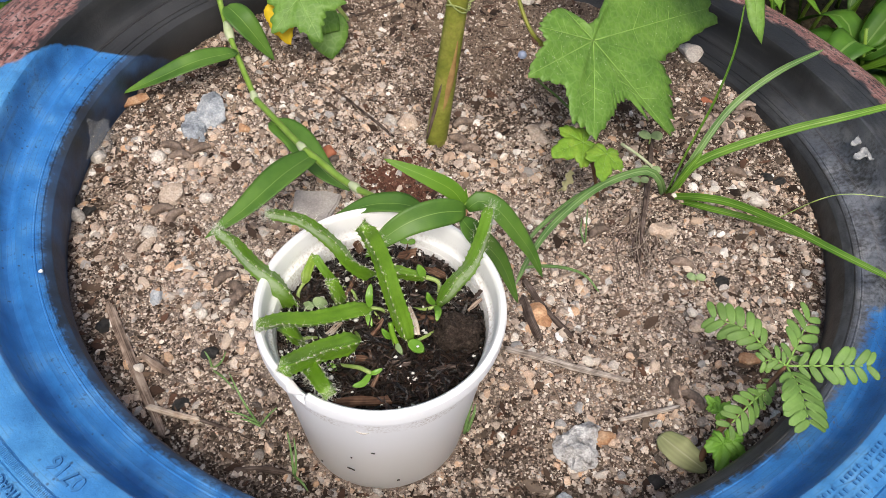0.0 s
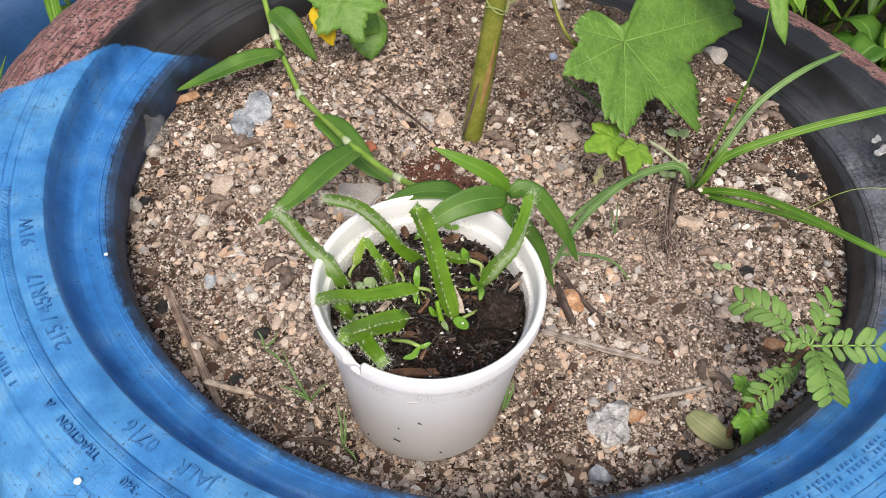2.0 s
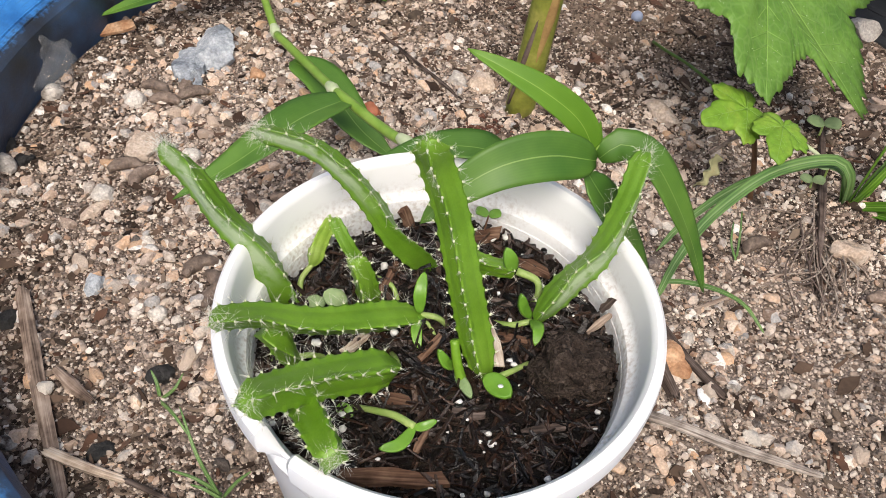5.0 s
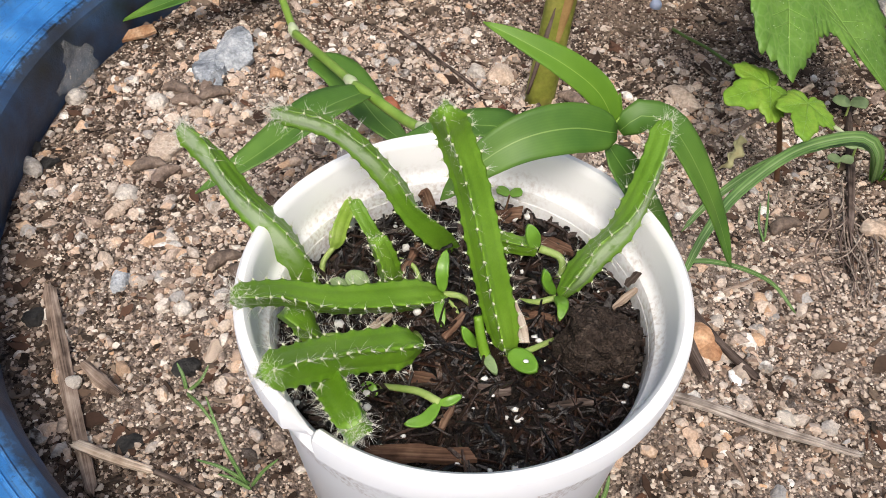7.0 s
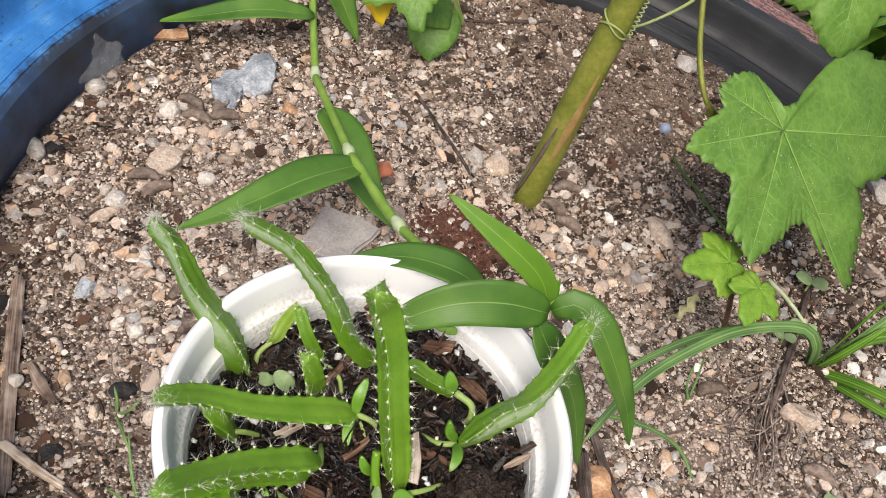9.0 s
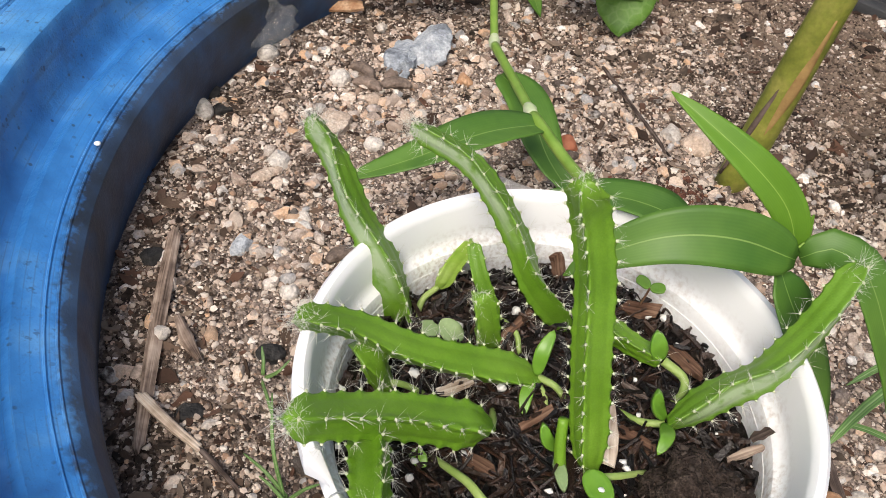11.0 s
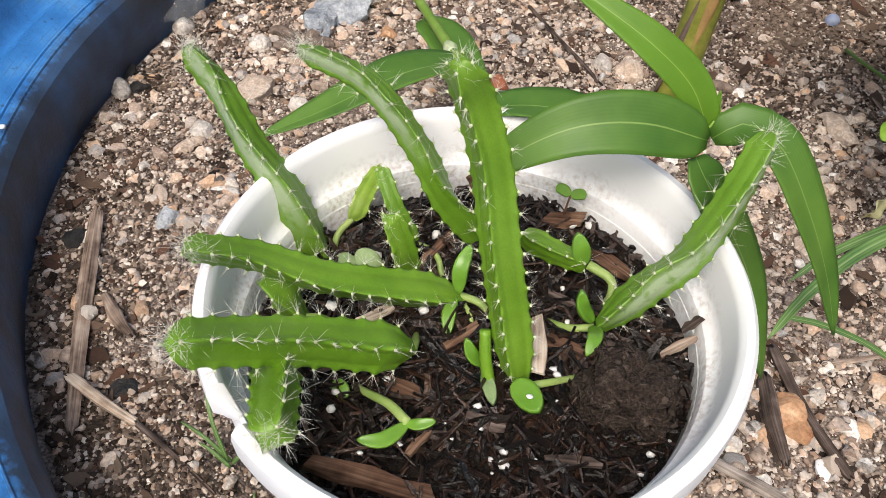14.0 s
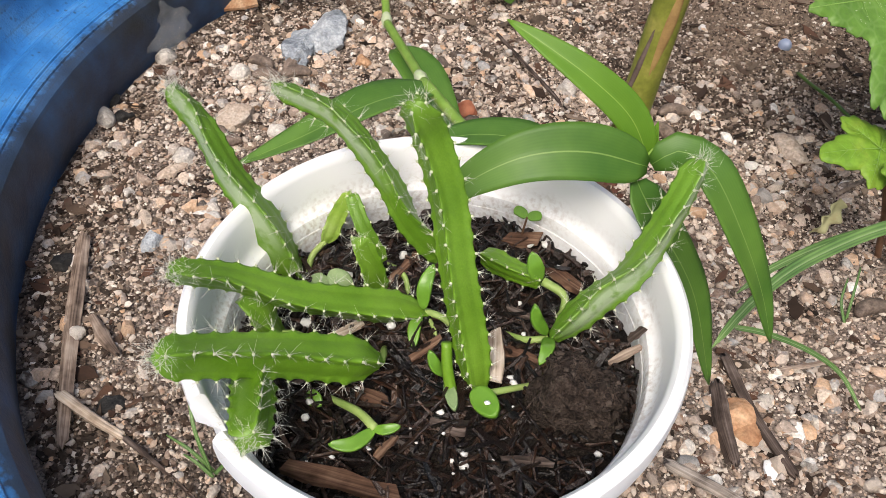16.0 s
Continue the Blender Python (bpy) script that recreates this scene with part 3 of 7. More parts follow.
def pot_material():
    """White plastic with soil smears and specks on the inside."""
    m = surface("white_plastic", [(0.84, 0.84, 0.84), (0.87, 0.87, 0.88)], scale=20, rough=0.34, bump=0.06, bump_scale=120, dist=0.0006, spec=0.45)
    n, l = links(m)
    b = n["Principled BSDF"]
    old = b.inputs["Base Color"].links[0].from_socket
    co = n.new("ShaderNodeTexCoord")
    sep = n.new("ShaderNodeSeparateXYZ")
    l.new(co.outputs["Object"], sep.inputs[0])
    t = n.new("ShaderNodeTexNoise")
    t.inputs["Scale"].default_value = 900
    t.inputs["Detail"].default_value = 8
    l.new(co.outputs["Object"], t.inputs["Vector"])
    t2 = n.new("ShaderNodeTexNoise")
    t2.inputs["Scale"].default_value = 45
    l.new(co.outputs["Object"], t2.inputs["Vector"])
    # splashes reach up to a wavering tide line above the soil, inside only
    rad = n.new("ShaderNodeVectorMath")
    rad.operation = "LENGTH"
    cx = n.new("ShaderNodeCombineXYZ")
    l.new(sep.outputs[0], cx.inputs[0])
    l.new(sep.outputs[1], cx.inputs[1])
    l.new(cx.outputs[0], rad.inputs[0])
    ins = n.new("ShaderNodeMapRange")
    ins.inputs[1].default_value, ins.inputs[2].default_value = 0.0486, 0.0482
    l.new(rad.outputs["Value"], ins.inputs[0])
    sp = n.new("ShaderNodeMapRange")
    sp.inputs[1].default_value, sp.inputs[2].default_value = 0.44, 0.72
    l.new(t.outputs["Fac"], sp.inputs[0])
    bl = n.new("ShaderNodeMapRange")
    bl.inputs[1].default_value, bl.inputs[2].default_value = 0.34, 0.52
    l.new(t2.outputs["Fac"], bl.inputs[0])
    hi = n.new("ShaderNodeMapRange")
    hi.inputs[1].default_value, hi.inputs[2].default_value = 0.0740, 0.0672
    l.new(sep.outputs[2], hi.inputs[0])
    lo = n.new("ShaderNodeMapRange")
    lo.inputs[1].default_value, lo.inputs[2].default_value = 0.0560, 0.0570
    l.new(sep.outputs[2], lo.inputs[0])
    zz = n.new("ShaderNodeMath")
    zz.operation = "MULTIPLY"
    l.new(hi.outputs[0], zz.inputs[0])
    l.new(lo.outputs[0], zz.inputs[1])
    zi = n.new("ShaderNodeMath")
    zi.operation = "MULTIPLY"
    l.new(zz.outputs[0], zi.inputs[0])
    l.new(ins.outputs[0], zi.inputs[1])
    m1 = n.new("ShaderNodeMath")
    m1.operation = "MULTIPLY"
    l.new(sp.outputs[0], m1.inputs[0])
    l.new(bl.outputs[0], m1.inputs[1])
    m2 = n.new("ShaderNodeMath")
    m2.operation = "MULTIPLY"
    l.new(m1.outputs[0], m2.inputs[0])
    l.new(zi.outputs[0], m2.inputs[1])
    mx = n.new("ShaderNodeMix")
    mx.data_type = "RGBA"
    m3 = n.new("ShaderNodeMath")
    m3.operation = "MULTIPLY"
    m3.inputs[1].default_value = 0.6
    l.new(m2.outputs[0], m3.inputs[0])
    l.new(m3.outputs[0], mx.inputs["Factor"])
    l.new(old, mx.inputs[6])
    mx.inputs[7].default_value = (0.30, 0.20, 0.13, 1)
    l.new(mx.outputs[2], b.inputs["Base Color"])
    return m


POT_WHITE = pot_material()


# ---- mesh helpers ----
def mesh(name, verts, faces, mat, smooth=True, uvs=None, crease=0):
    me = bpy.data.meshes.new(name)
    me.from_pydata([tuple(v) for v in verts], [], [tuple(f) for f in faces])
    me.materials.append(mat)
    if uvs is not None:
        lay = me.uv_layers.new(name="blade")
        idx = np.zeros(len(me.loops), dtype=np.int32)
        me.loops.foreach_get("vertex_index", idx)
        lay.data.foreach_set("uv", np.asarray(uvs, dtype=np.float32)[idx].ravel())
    if smooth:
        me.polygons.foreach_set("use_smooth", np.ones(len(me.polygons), dtype=bool))
    me.update()
    if crease:
        me.set_sharp_from_angle(angle=radians(crease))
    return me


def thing(name, label, category, group="", kind="", at=(0, 0, 0)):
    ob = new(name)
    ob.empty_display_size = 0.01
    ob.location = at
    return tagged(ob, label, category, group, kind)


def child(name, me, parent, label=""):
    """A part whose mesh is given in world places."""
    ob = new(name, me)
    ob.parent = parent
    if parent.parent is None:
        ob.matrix_parent_inverse = Matrix.Translation(-parent.location)
    if label:
        tagged(ob, label)
    return ob


def single(name, me, label, category, group="", kind=""):
    return tagged(new(name, me), label, category, group, kind)


def smooth_line(pts, n):
    """n points along a Catmull-Rom curve through pts."""
    p = np.array(pts, float)
    if len(p) == 2:
        return p[0] + (p[1] - p[0]) * np.linspace(0, 1, n)[:, None]
    ext = np.vstack([2 * p[0] - p[1], p, 2 * p[-1] - p[-2]])
    seg = np.linalg.norm(np.diff(p, axis=0), axis=1)
    s = np.r_[0, np.cumsum(seg)] / seg.sum()
    out = []
    for u in np.linspace(0, 1, n):
        k = min(max(int(np.searchsorted(s, u)) - 1, 0), len(p) - 2)
        f = (u - s[k]) / (s[k + 1] - s[k])
        a, b, c, d = ext[k : k + 4]
        out.append(0.5 * (2 * b + (c - a) * f + (2 * a - 5 * b + 4 * c - d) * f * f + (3 * b - a - 3 * c + d) * f**3))
    return np.array(out)


def frames_along(c, up=(0, 0, 1)):
    t = np.gradient(c, axis=0)
    t /= np.linalg.norm(t, axis=1)[:, None] + 1e-12
    ref = np.array(up, float)
    if abs(t.mean(0) @ ref) > 0.93 * np.linalg.norm(t.mean(0)):
        ref = np.array([0.0, -1.0, 0.25])
    s = np.cross(t, ref)
    s /= np.linalg.norm(s, axis=1)[:, None] + 1e-12
    nrm = np.cross(s, t)
    return t, s, nrm


def tube(pts, radii, n=14, seg=8, jitter=0.0, up=(0, 0, 1), flat=1.0):
    """Verts and faces of a closed round rod through pts; radii are spread along it."""
    c = smooth_line(pts, n)
    t, s, nr = frames_along(c, up)
    r = np.interp(np.linspace(0, 1, n), np.linspace(0, 1, len(radii)), radii)
    rng = np.random.default_rng(abs(int(c.sum() * 1e6)) % 99991)
    v, f = [], []
    a = np.arange(seg) * 2 * np.pi / seg
    for k in range(n):
        rr = r[k] * (1 + jitter * rng.standard_normal(seg))
        v += list(c[k] + np.cos(a)[:, None] * s[k] * rr[:, None] + np.sin(a)[:, None] * nr[k] * rr[:, None] * flat)
    for k in range(n - 1):
        for j in range(seg):
            q = (j + 1) % seg
            f.append((k * seg + j, k * seg + q, (k + 1) * seg + q, (k + 1) * seg + j))
    f.append(tuple(range(seg - 1, -1, -1)))
    f.append(tuple((n - 1) * seg + j for j in range(seg)))
    return np.array(v), f


def blade(pts, width, up=(0, 0, 1), fold=0.25, shape=(0.5, 1.0), n=22, m=8, thick=0.00035, wave=0.0, cup=0.0):
    """A leaf blade along pts with its two halves raised by fold, with real thickness; verts, faces, uvs."""
    c = smooth_line(pts, n)
    t = np.gradient(c, axis=0)
    t /= np.linalg.norm(t, axis=1)[:, None] + 1e-12
    s = np.cross(t, np.array(up, float))
    s /= np.linalg.norm(s, axis=1)[:, None] + 1e-12
    nr = np.cross(s, t)
    u = np.linspace(0, 1, n)
    a, b = shape
    w = (u + 0.004) ** a * (1.0 - u) ** b
    w = w / w.max() * width / 2 + 0.00012
    vs = np.linspace(-1, 1, m + 1)
    top, uv = [], []
    for k in range(n):
        for q in vs:
            lift = fold * abs(q) * w[k] - cup * q * q * w[k] + wave * w[k] * math.sin(u[k] * 19 + (2 if q > 0 else 0)) * q * q
            top.append(c[k] + s[k] * q * w[k] + nr[k] * lift)
            uv.append((u[k], 0.5 + 0.5 * q))
    top = np.array(top)
    low = top - np.repeat(nr, m + 1, axis=0) * thick
    return closed_sheet(top, low, n, m + 1, uv)


def closed_sheet(top, low, n, m, uv):
    v = np.vstack([top, low])
    o = n * m
    f = []
    for k in range(n - 1):
        for j in range(m - 1):
            p = k * m + j
            f.append((p, p + 1, p + m + 1, p + m))
            f.append((o + p, o + p + m, o + p + m + 1, o + p + 1))
    rim = [j for j in range(m)] + [k * m + m - 1 for k in range(1, n)] + [(n - 1) * m + j for j in range(m - 2, -1, -1)] + [k * m for k in range(n - 2, 0, -1)]
    for i, p in enumerate(rim):
        q = rim[(i + 1) % len(rim)]
        f.append((p, o + p, o + q, q))
    return v, f, list(uv) + list(uv)


def lobed(origin, tip, normal, lobes, teeth=0.05, n_teeth=34, rings=7, per=160, droop=0.12, ripple=0.05, thick=0.00035, seed=1, mains=()):
    """A palmately lobed leaf with a toothed edge. lobes: (degrees from the tip, reach in units of the tip's); mains: the degrees of the main veins."""
    o, e1 = np.array(origin, float), np.array(tip, float) - np.array(origin, float)
    size = np.linalg.norm(e1)
    e1 = e1 / size
    nr = np.array(normal, float)
    nr -= e1 * (nr @ e1)
    nr /= np.linalg.norm(nr)
    e2 = np.cross(nr, e1)
    ang = np.array([a for a, _ in lobes])
    rea = np.array([r for _, r in lobes])
    th = np.linspace(-179.9, 179.9, per)
    r = np.interp(th, ang, rea)
    saw = np.abs(((th / 360 * n_teeth) % 1) - 0.35)
    rng = np.random.default_rng(seed)
    r = r * (1 + teeth * (0.5 - saw * 1.6)) * (1 + 0.012 * rng.standard_normal(per))
    mains = mains or [a for (a, q), (_, q0), (_, q1) in zip(lobes[1:-1], lobes[:-2], lobes[2:]) if q > q0 and q > q1]
    top, uv = [], []
    ta = np.radians(th)
    near = np.min([np.abs(th - a) for a in mains], axis=0)
    for k in range(rings + 1):
        q = max(k / rings, 0.01)
        rr = r * q * size
        h = -droop * size * q**2.2 * r + ripple * size * q * np.minimum(near, 24) / 24.0 * np.sin(q * 3.0) + 0.01 * size * q * np.sin(ta * 9)
        pt = o + (np.cos(ta) * rr)[:, None] * e1 + (np.sin(ta) * rr)[:, None] * e2 + h[:, None] * nr
        top += list(pt)
        uv += [(q, i / per) for i in range(per)]
    top = np.array(top)
    v, f, u = closed_sheet(top, top - nr * thick, rings + 1, per, uv)
    veins_v, veins_f = [], []
    for a in mains:
        i = int(np.argmin(np.abs(th - a)))
        line = np.array([top[k * per + i] + nr * 0.00025 for k in range(rings + 1)])
        tv, tf = tube(line, [size * 0.007, size * 0.002], n=12, seg=5, up=tuple(nr), flat=0.5)
        veins_f += [tuple(x + len(veins_v) for x in g) for g in tf]
        veins_v += list(tv)
        for fr, sg in ((0.3, 14), (0.3, -14), (0.5, 16), (0.5, -16), (0.68, 12), (0.68, -12)):
            k0 = int(fr * rings)
            k1 = min(rings, k0 + 2)
            j = int(np.clip(i + sg * per / 360, 0, per - 1))
            tv, tf = tube([top[k0 * per + i] + nr * 0.0002, top[k1 * per + j] + nr * 0.0002], [size * 0.0035, size * 0.0015], n=4, seg=4, up=tuple(nr), flat=0.5)
            veins_f += [tuple(x + len(veins_v) for x in g) for g in tf]
            veins_v += list(tv)
    return (v, f, u), (np.array(veins_v), veins_f)


def ball(seed, rough=0.18, squash=(1, 1, 0.7), level=1, cuts=0):
    """A worn stone shape of about unit radius."""
    bm = bmesh.new()
    bmesh.ops.create_icosphere(bm, subdivisions=level, radius=1)
    rng = np.random.default_rng(seed)
    v = np.array([p.co for p in bm.verts])
    f = [[w.index for w in g.verts] for g in bm.faces]
    bm.free()
    for _ in range(cuts):
        d = rng.standard_normal(3)
        d /= np.linalg.norm(d)
        h = rng.uniform(0.55, 0.85)
        over = np.maximum(v @ d - h, 0)
        v = v - over[:, None] * d
    off = np.array([noise.noise(Vector(p * 1.3) + Vector((seed * 3.1, 0, 0))) for p in v])
    v = v * (1 + rough * 2 * off)[:, None] * np.array(squash)
    return v, f


def turn(yaw, pitch=0.0, roll=0.0):
    return np.array(Euler((radians(roll), radians(pitch), radians(yaw))).to_matrix())


def joined(name, pieces, mat, smooth=True):
    v, f, o = [], [], 0
    for pv, pf in pieces:
        v.append(pv)
        f += [tuple(i + o for i in g) for g in pf]
        o += len(pv)
    return mesh(name, np.vstack(v), f, mat, smooth)


def lathe(profile, n=96, centre=(0, 0, 0), edit=None):
    """Revolves a closed (r, z) profile."""
    v, f = [], []
    k = len(profile)
    for i in range(n):
        a = 2 * math.pi * i / n
        for j, (r, z) in enumerate(profile):
            if edit:
                r, z = edit(math.degrees(a), j, r, z)
            v.append((centre[0] + r * math.cos(a), centre[1] + r * math.sin(a), centre[2] + z))
    for i in range(n):
        for j in range(k):
            p, q = (j + 1) % k, (i + 1) % n
            f.append((i * k + j, q * k + j, q * k + p, i * k + p))
    return v, f


def chip_shape(seed, length, width, thick):
    """A splintered strip of wood."""
    rng = np.random.default_rng(seed)
    n = 5
    v, f = [], []
    for k in range(n):
        u = k / (n - 1)
        w = width / 2 * (1 - 0.25 * abs(2 * u - 1) ** 3) * rng.uniform(0.8, 1.1)
        o = rng.uniform(-0.12, 0.12) * width
        h = thick / 2 * rng.uniform(0.7, 1.1)
        x = length * (u - 0.5)
        sl = rng.uniform(-0.25, 0.25) * width if k in (0, n - 1) else 0
        v += [(x + sl, o - w, -h), (x - sl, o + w, -h), (x - sl, o + w * 0.9, h), (x + sl, o - w * 0.9, h)]
    for k in range(n - 1):
        for j in range(4):
            q = (j + 1) % 4
            f.append((k * 4 + j, k * 4 + q, k * 4 + 4 + q, k * 4 + 4 + j))
    f += [(3, 2, 1, 0), tuple((n - 1) * 4 + j for j in range(4))]
    return np.array(v), f


# ---- large structure ----
def height(x, y):
    """The bed's surface: level sand with small hollows and heaps."""
    d = math.hypot(x + 0.0202, y + 0.0875)
    k = max(0.0, min(1.0, (0.072 - d) / 0.029))
    return -0.0180 * k * k * (3 - 2 * k) + 0.0022 * noise.noise(Vector((x * 22, y * 22, 0))) + 0.0014 * noise.noise(Vector((x * 70, y * 70, 5))) + 0.0007 * noise.noise(Vector((x * 220, y * 220, 9)))


gv, gf = [], []
gr = [0.0, 0.5, 0.8, 1.2, 2, 4, 10, 40, 200, 1500]
for r in gr:
    for i in range(48):
        a = i * 2 * math.pi / 48
        gv.append((r * math.cos(a), r * math.sin(a) + 0.05, -0.150 + 0.012 * noise.noise(Vector((r * math.cos(a) * 3, r * math.sin(a) * 3, 2)))))
for k in range(len(gr) - 1):
    for i in range(48):
        q = (i + 1) % 48
        gf.append((k * 48 + i, k * 48 + q, (k + 1) * 48 + q, (k + 1) * 48 + i))
single("ground", mesh("ground", gv, gf, EARTH), "dark damp earth of the garden round the tyres", "ground", kind="structure")

RB = 0.226
bv, bf = [], []
NR, NA = 120, 260
for k in range(NR + 1):
    for i in range(NA):
        r, a = RB * (k / NR) ** 0.75, 2 * math.pi * i / NA
        x, y = TYRE_C[0] + r * math.cos(a), TYRE_C[1] + r * math.sin(a)
        bv.append((x, y, height(x, y)))
for k in range(NR):
    for i in range(NA):
        q = (i + 1) % NA
        bf.append((k * NA + i, (k + 1) * NA + i, (k + 1) * NA + q, k * NA + q))
base = len(bv)
for i in range(NA):
    a = 2 * math.pi * i / NA
    bv.append((TYRE_C[0] + RB * math.cos(a), TYRE_C[1] + RB * math.sin(a), -0.148))
for i in range(NA):
    q = (i + 1) % NA
    bf.append((NR * NA + i, base + i, base + q, NR * NA + q))
bf.append(tuple(base + i for i in range(NA - 1, -1, -1)))
sand_bed = single("sand_bed", mesh("sand_bed", bv, bf, SAND), "pinkish tan gritty sand filling the tyre", "sand", kind="structure")


# ---- the tyre planter ----
TYRE_PROFILE = [
    (0.2200, -0.020), (0.2160, 0.000), (0.2140, 0.012), (0.2136, 0.019), (0.2141, 0.0240), (0.2155, 0.0276), (0.2178, 0.0294), (0.2192, 0.0299), (0.2195, 0.0306), (0.2200, 0.0306), (0.2203, 0.0302), (0.2222, 0.0309), (0.2225, 0.0316), (0.2230, 0.0316), (0.2233, 0.0312),
    (0.2262, 0.0324), (0.2284, 0.0332), (0.2300, 0.0342), (0.2312, 0.0338), (0.2330, 0.0328), (0.2350, 0.0330), (0.2366, 0.0341), (0.2380, 0.0359), (0.2392, 0.0384), (0.2402, 0.0416), (0.2410, 0.0454), (0.2416, 0.0500), (0.2421, 0.0531), (0.2430, 0.0547), (0.2450, 0.0555),
    (0.2560, 0.0562), (0.2580, 0.0562), (0.2584, 0.0556), (0.2590, 0.0562), (0.2626, 0.0566), (0.2632, 0.0560), (0.2638, 0.0566), (0.2720, 0.0566), (0.2770, 0.0550), (0.2776, 0.0540), (0.2784, 0.0544), (0.2840, 0.0505), (0.2890, 0.0450), (0.2930, 0.0380), (0.2960, 0.0290), (0.2985, 0.0120), (0.3000, -0.0450), (0.2985, -0.1000), (0.2920, -0.1260), (0.2800, -0.1400), (0.2600, -0.1460), (0.2460, -0.1430), (0.2360, -0.1250), (0.2240, -0.1180), (0.2170, -0.1040), (0.2250, -0.0900), (0.2600, -0.0950), (0.2820, -0.0800), (0.2870, -0.0450), (0.2840, 0.0050), (0.2640, 0.0400), (0.2480, 0.0400), (0.2400, 0.0220), (0.2270, 0.0080), (0.2250, -0.0200),
]


def tread(deg, j, r, z):
    if 42 <= j <= 46 and (deg * 72 / 360) % 1 < 0.22:
        return r - 0.004, z
    return r, z


def sag(x, y):
    """The soft old tyre sags towards the back and twists."""
    return -0.0067 - 0.0266 * x - 0.0687 * y - 0.263 * x * y


def sagged(verts):
    return [(x, y, z + sag(x, y)) for x, y, z in verts]


tyre = thing("tyre_planter", "old car tyre half painted blue, bare black behind, filled with sand", "tyre", at=(TYRE_C[0], TYRE_C[1], 0))


def on_tyre(name, me, label=""):
    ob = new(name, me)
    ob.parent = tyre
    if label:
        tagged(ob, label)
    return ob


TYRE_PROFILE = [(0.2770 + (r - 0.2770) * 1.5 if r > 0.2770 and k < 53 else r, z) for k, (r, z) in enumerate(TYRE_PROFILE)]
cv_, cf_ = lathe(TYRE_PROFILE, 288, edit=tread)
on_tyre("carcass", mesh("carcass", sagged(cv_), cf_, PAINTED, crease=24))


def ring_text(text, size, r0, mid_deg, z, outward=True, depth=0.0005):
    """Raised lettering bent round the ring; reads from the axis unless outward is False."""
    cu = bpy.data.curves.new("lettering", "FONT")
    cu.body, cu.size, cu.extrude, cu.align_x = text, size, depth, "CENTER"
    cu.resolution_u = 2
    tmp = bpy.data.objects.new("lettering", cu)
    scene.collection.objects.link(tmp)
    me = bpy.data.meshes.new_from_object(tmp.evaluated_get(bpy.context.evaluated_depsgraph_get()))
    bpy.data.objects.remove(tmp)
    bpy.data.curves.remove(cu)
    for v in me.vertices:
        x, y, h = v.co
        if outward:
            rr, a = r0 + y, math.radians(mid_deg) - x / r0
        else:
            rr, a = r0 - y, math.radians(mid_deg) + x / r0
        v.co = (rr * math.cos(a), rr * math.sin(a), z + h + sag(rr * math.cos(a), rr * math.sin(a)))
    me.materials.clear()
    me.materials.append(INK)
    return me


for text, size, r0, deg, z in (("215 / 45R17", 0.0098, 0.2478, 215.5, 0.0553), ("91W", 0.0092, 0.2478, 203.5, 0.0553), ("0716", 0.0092, 0.2476, 235, 0.0553), ("JALR", 0.0090, 0.2476, 242, 0.0553), ("TRACTION", 0.0054, 0.2660, 231, 0.0567), ("A", 0.0054, 0.2660, 226.2, 0.0567), ("340", 0.0054, 0.2660, 238, 0.0567)):
    on_tyre("lettering", ring_text(text, size, r0, deg, z, outward=True, depth=0.0014), "raised moulded letters under blue paint")
# small print that cannot be read: rows of short bars
for r0, a0, a1, ln in ((0.2500, 293, 330, 0.0017), (0.2540, 291, 328, 0.0017), (0.2470, 296, 318, 0.0014), (0.2735, 207, 222, 0.0034)):
    pieces = []
    a = a0
    k = 0
    while a < a1:
        if k % 6 != 5:
            w = 0.0006 + 0.0004 * ((k * 7) % 3)
            c, s_ = math.cos(math.radians(a)), math.sin(math.radians(a))
            b = [(r0, -w / 2), (r0 + ln, -w / 2), (r0 + ln, w / 2), (r0, w / 2)]
            pv = sagged([(p * c - q * s_, p * s_ + q * c, zz) for zz in (0.0545, 0.0567) for p, q in b])
            pieces.append((np.array(pv), [(4, 5, 6, 7), (0, 1, 5, 4), (1, 2, 6, 5), (2, 3, 7, 6), (3, 0, 4, 7)]))
        a += 0.62
        k += 1
    on_tyre("small_print", joined("small_print", pieces, INK, False), "rows of worn unreadable small print")
for fx, fy, fz, fr in ((-0.2006, -0.0921, 0.0311, 0.0011), (-0.1623, -0.2263, 0.0606, 0.0016)):
    v, f = ball(5, 0.12, (1, 1, 0.6), level=2)
    on_tyre("paint_fleck", mesh("paint_fleck", v * fr + (fx, fy, fz), f, DROP_WHITE), "white paint fleck")
# fine ribbed band on the sidewall
pieces = []
for i in range(330):
    a = math.radians(196 + i * 0.20)
    c, s_ = math.cos(a), math.sin(a)
    pv = sagged([(p * c - q * s_, p * s_ + q * c, zz) for zz in (0.0555, 0.0570) for p, q in ((0.2592, -0.0002), (0.2622, -0.0002), (0.2622, 0.0002), (0.2592, 0.0002))])
    pieces.append((np.array(pv), [(4, 5, 6, 7), (0, 1, 5, 4), (1, 2, 6, 5), (2, 3, 7, 6), (3, 0, 4, 7)]))
tagged(on_tyre("ribbed_band", joined("ribbed_band", pieces, PAINTED, False)), kind="stuff")


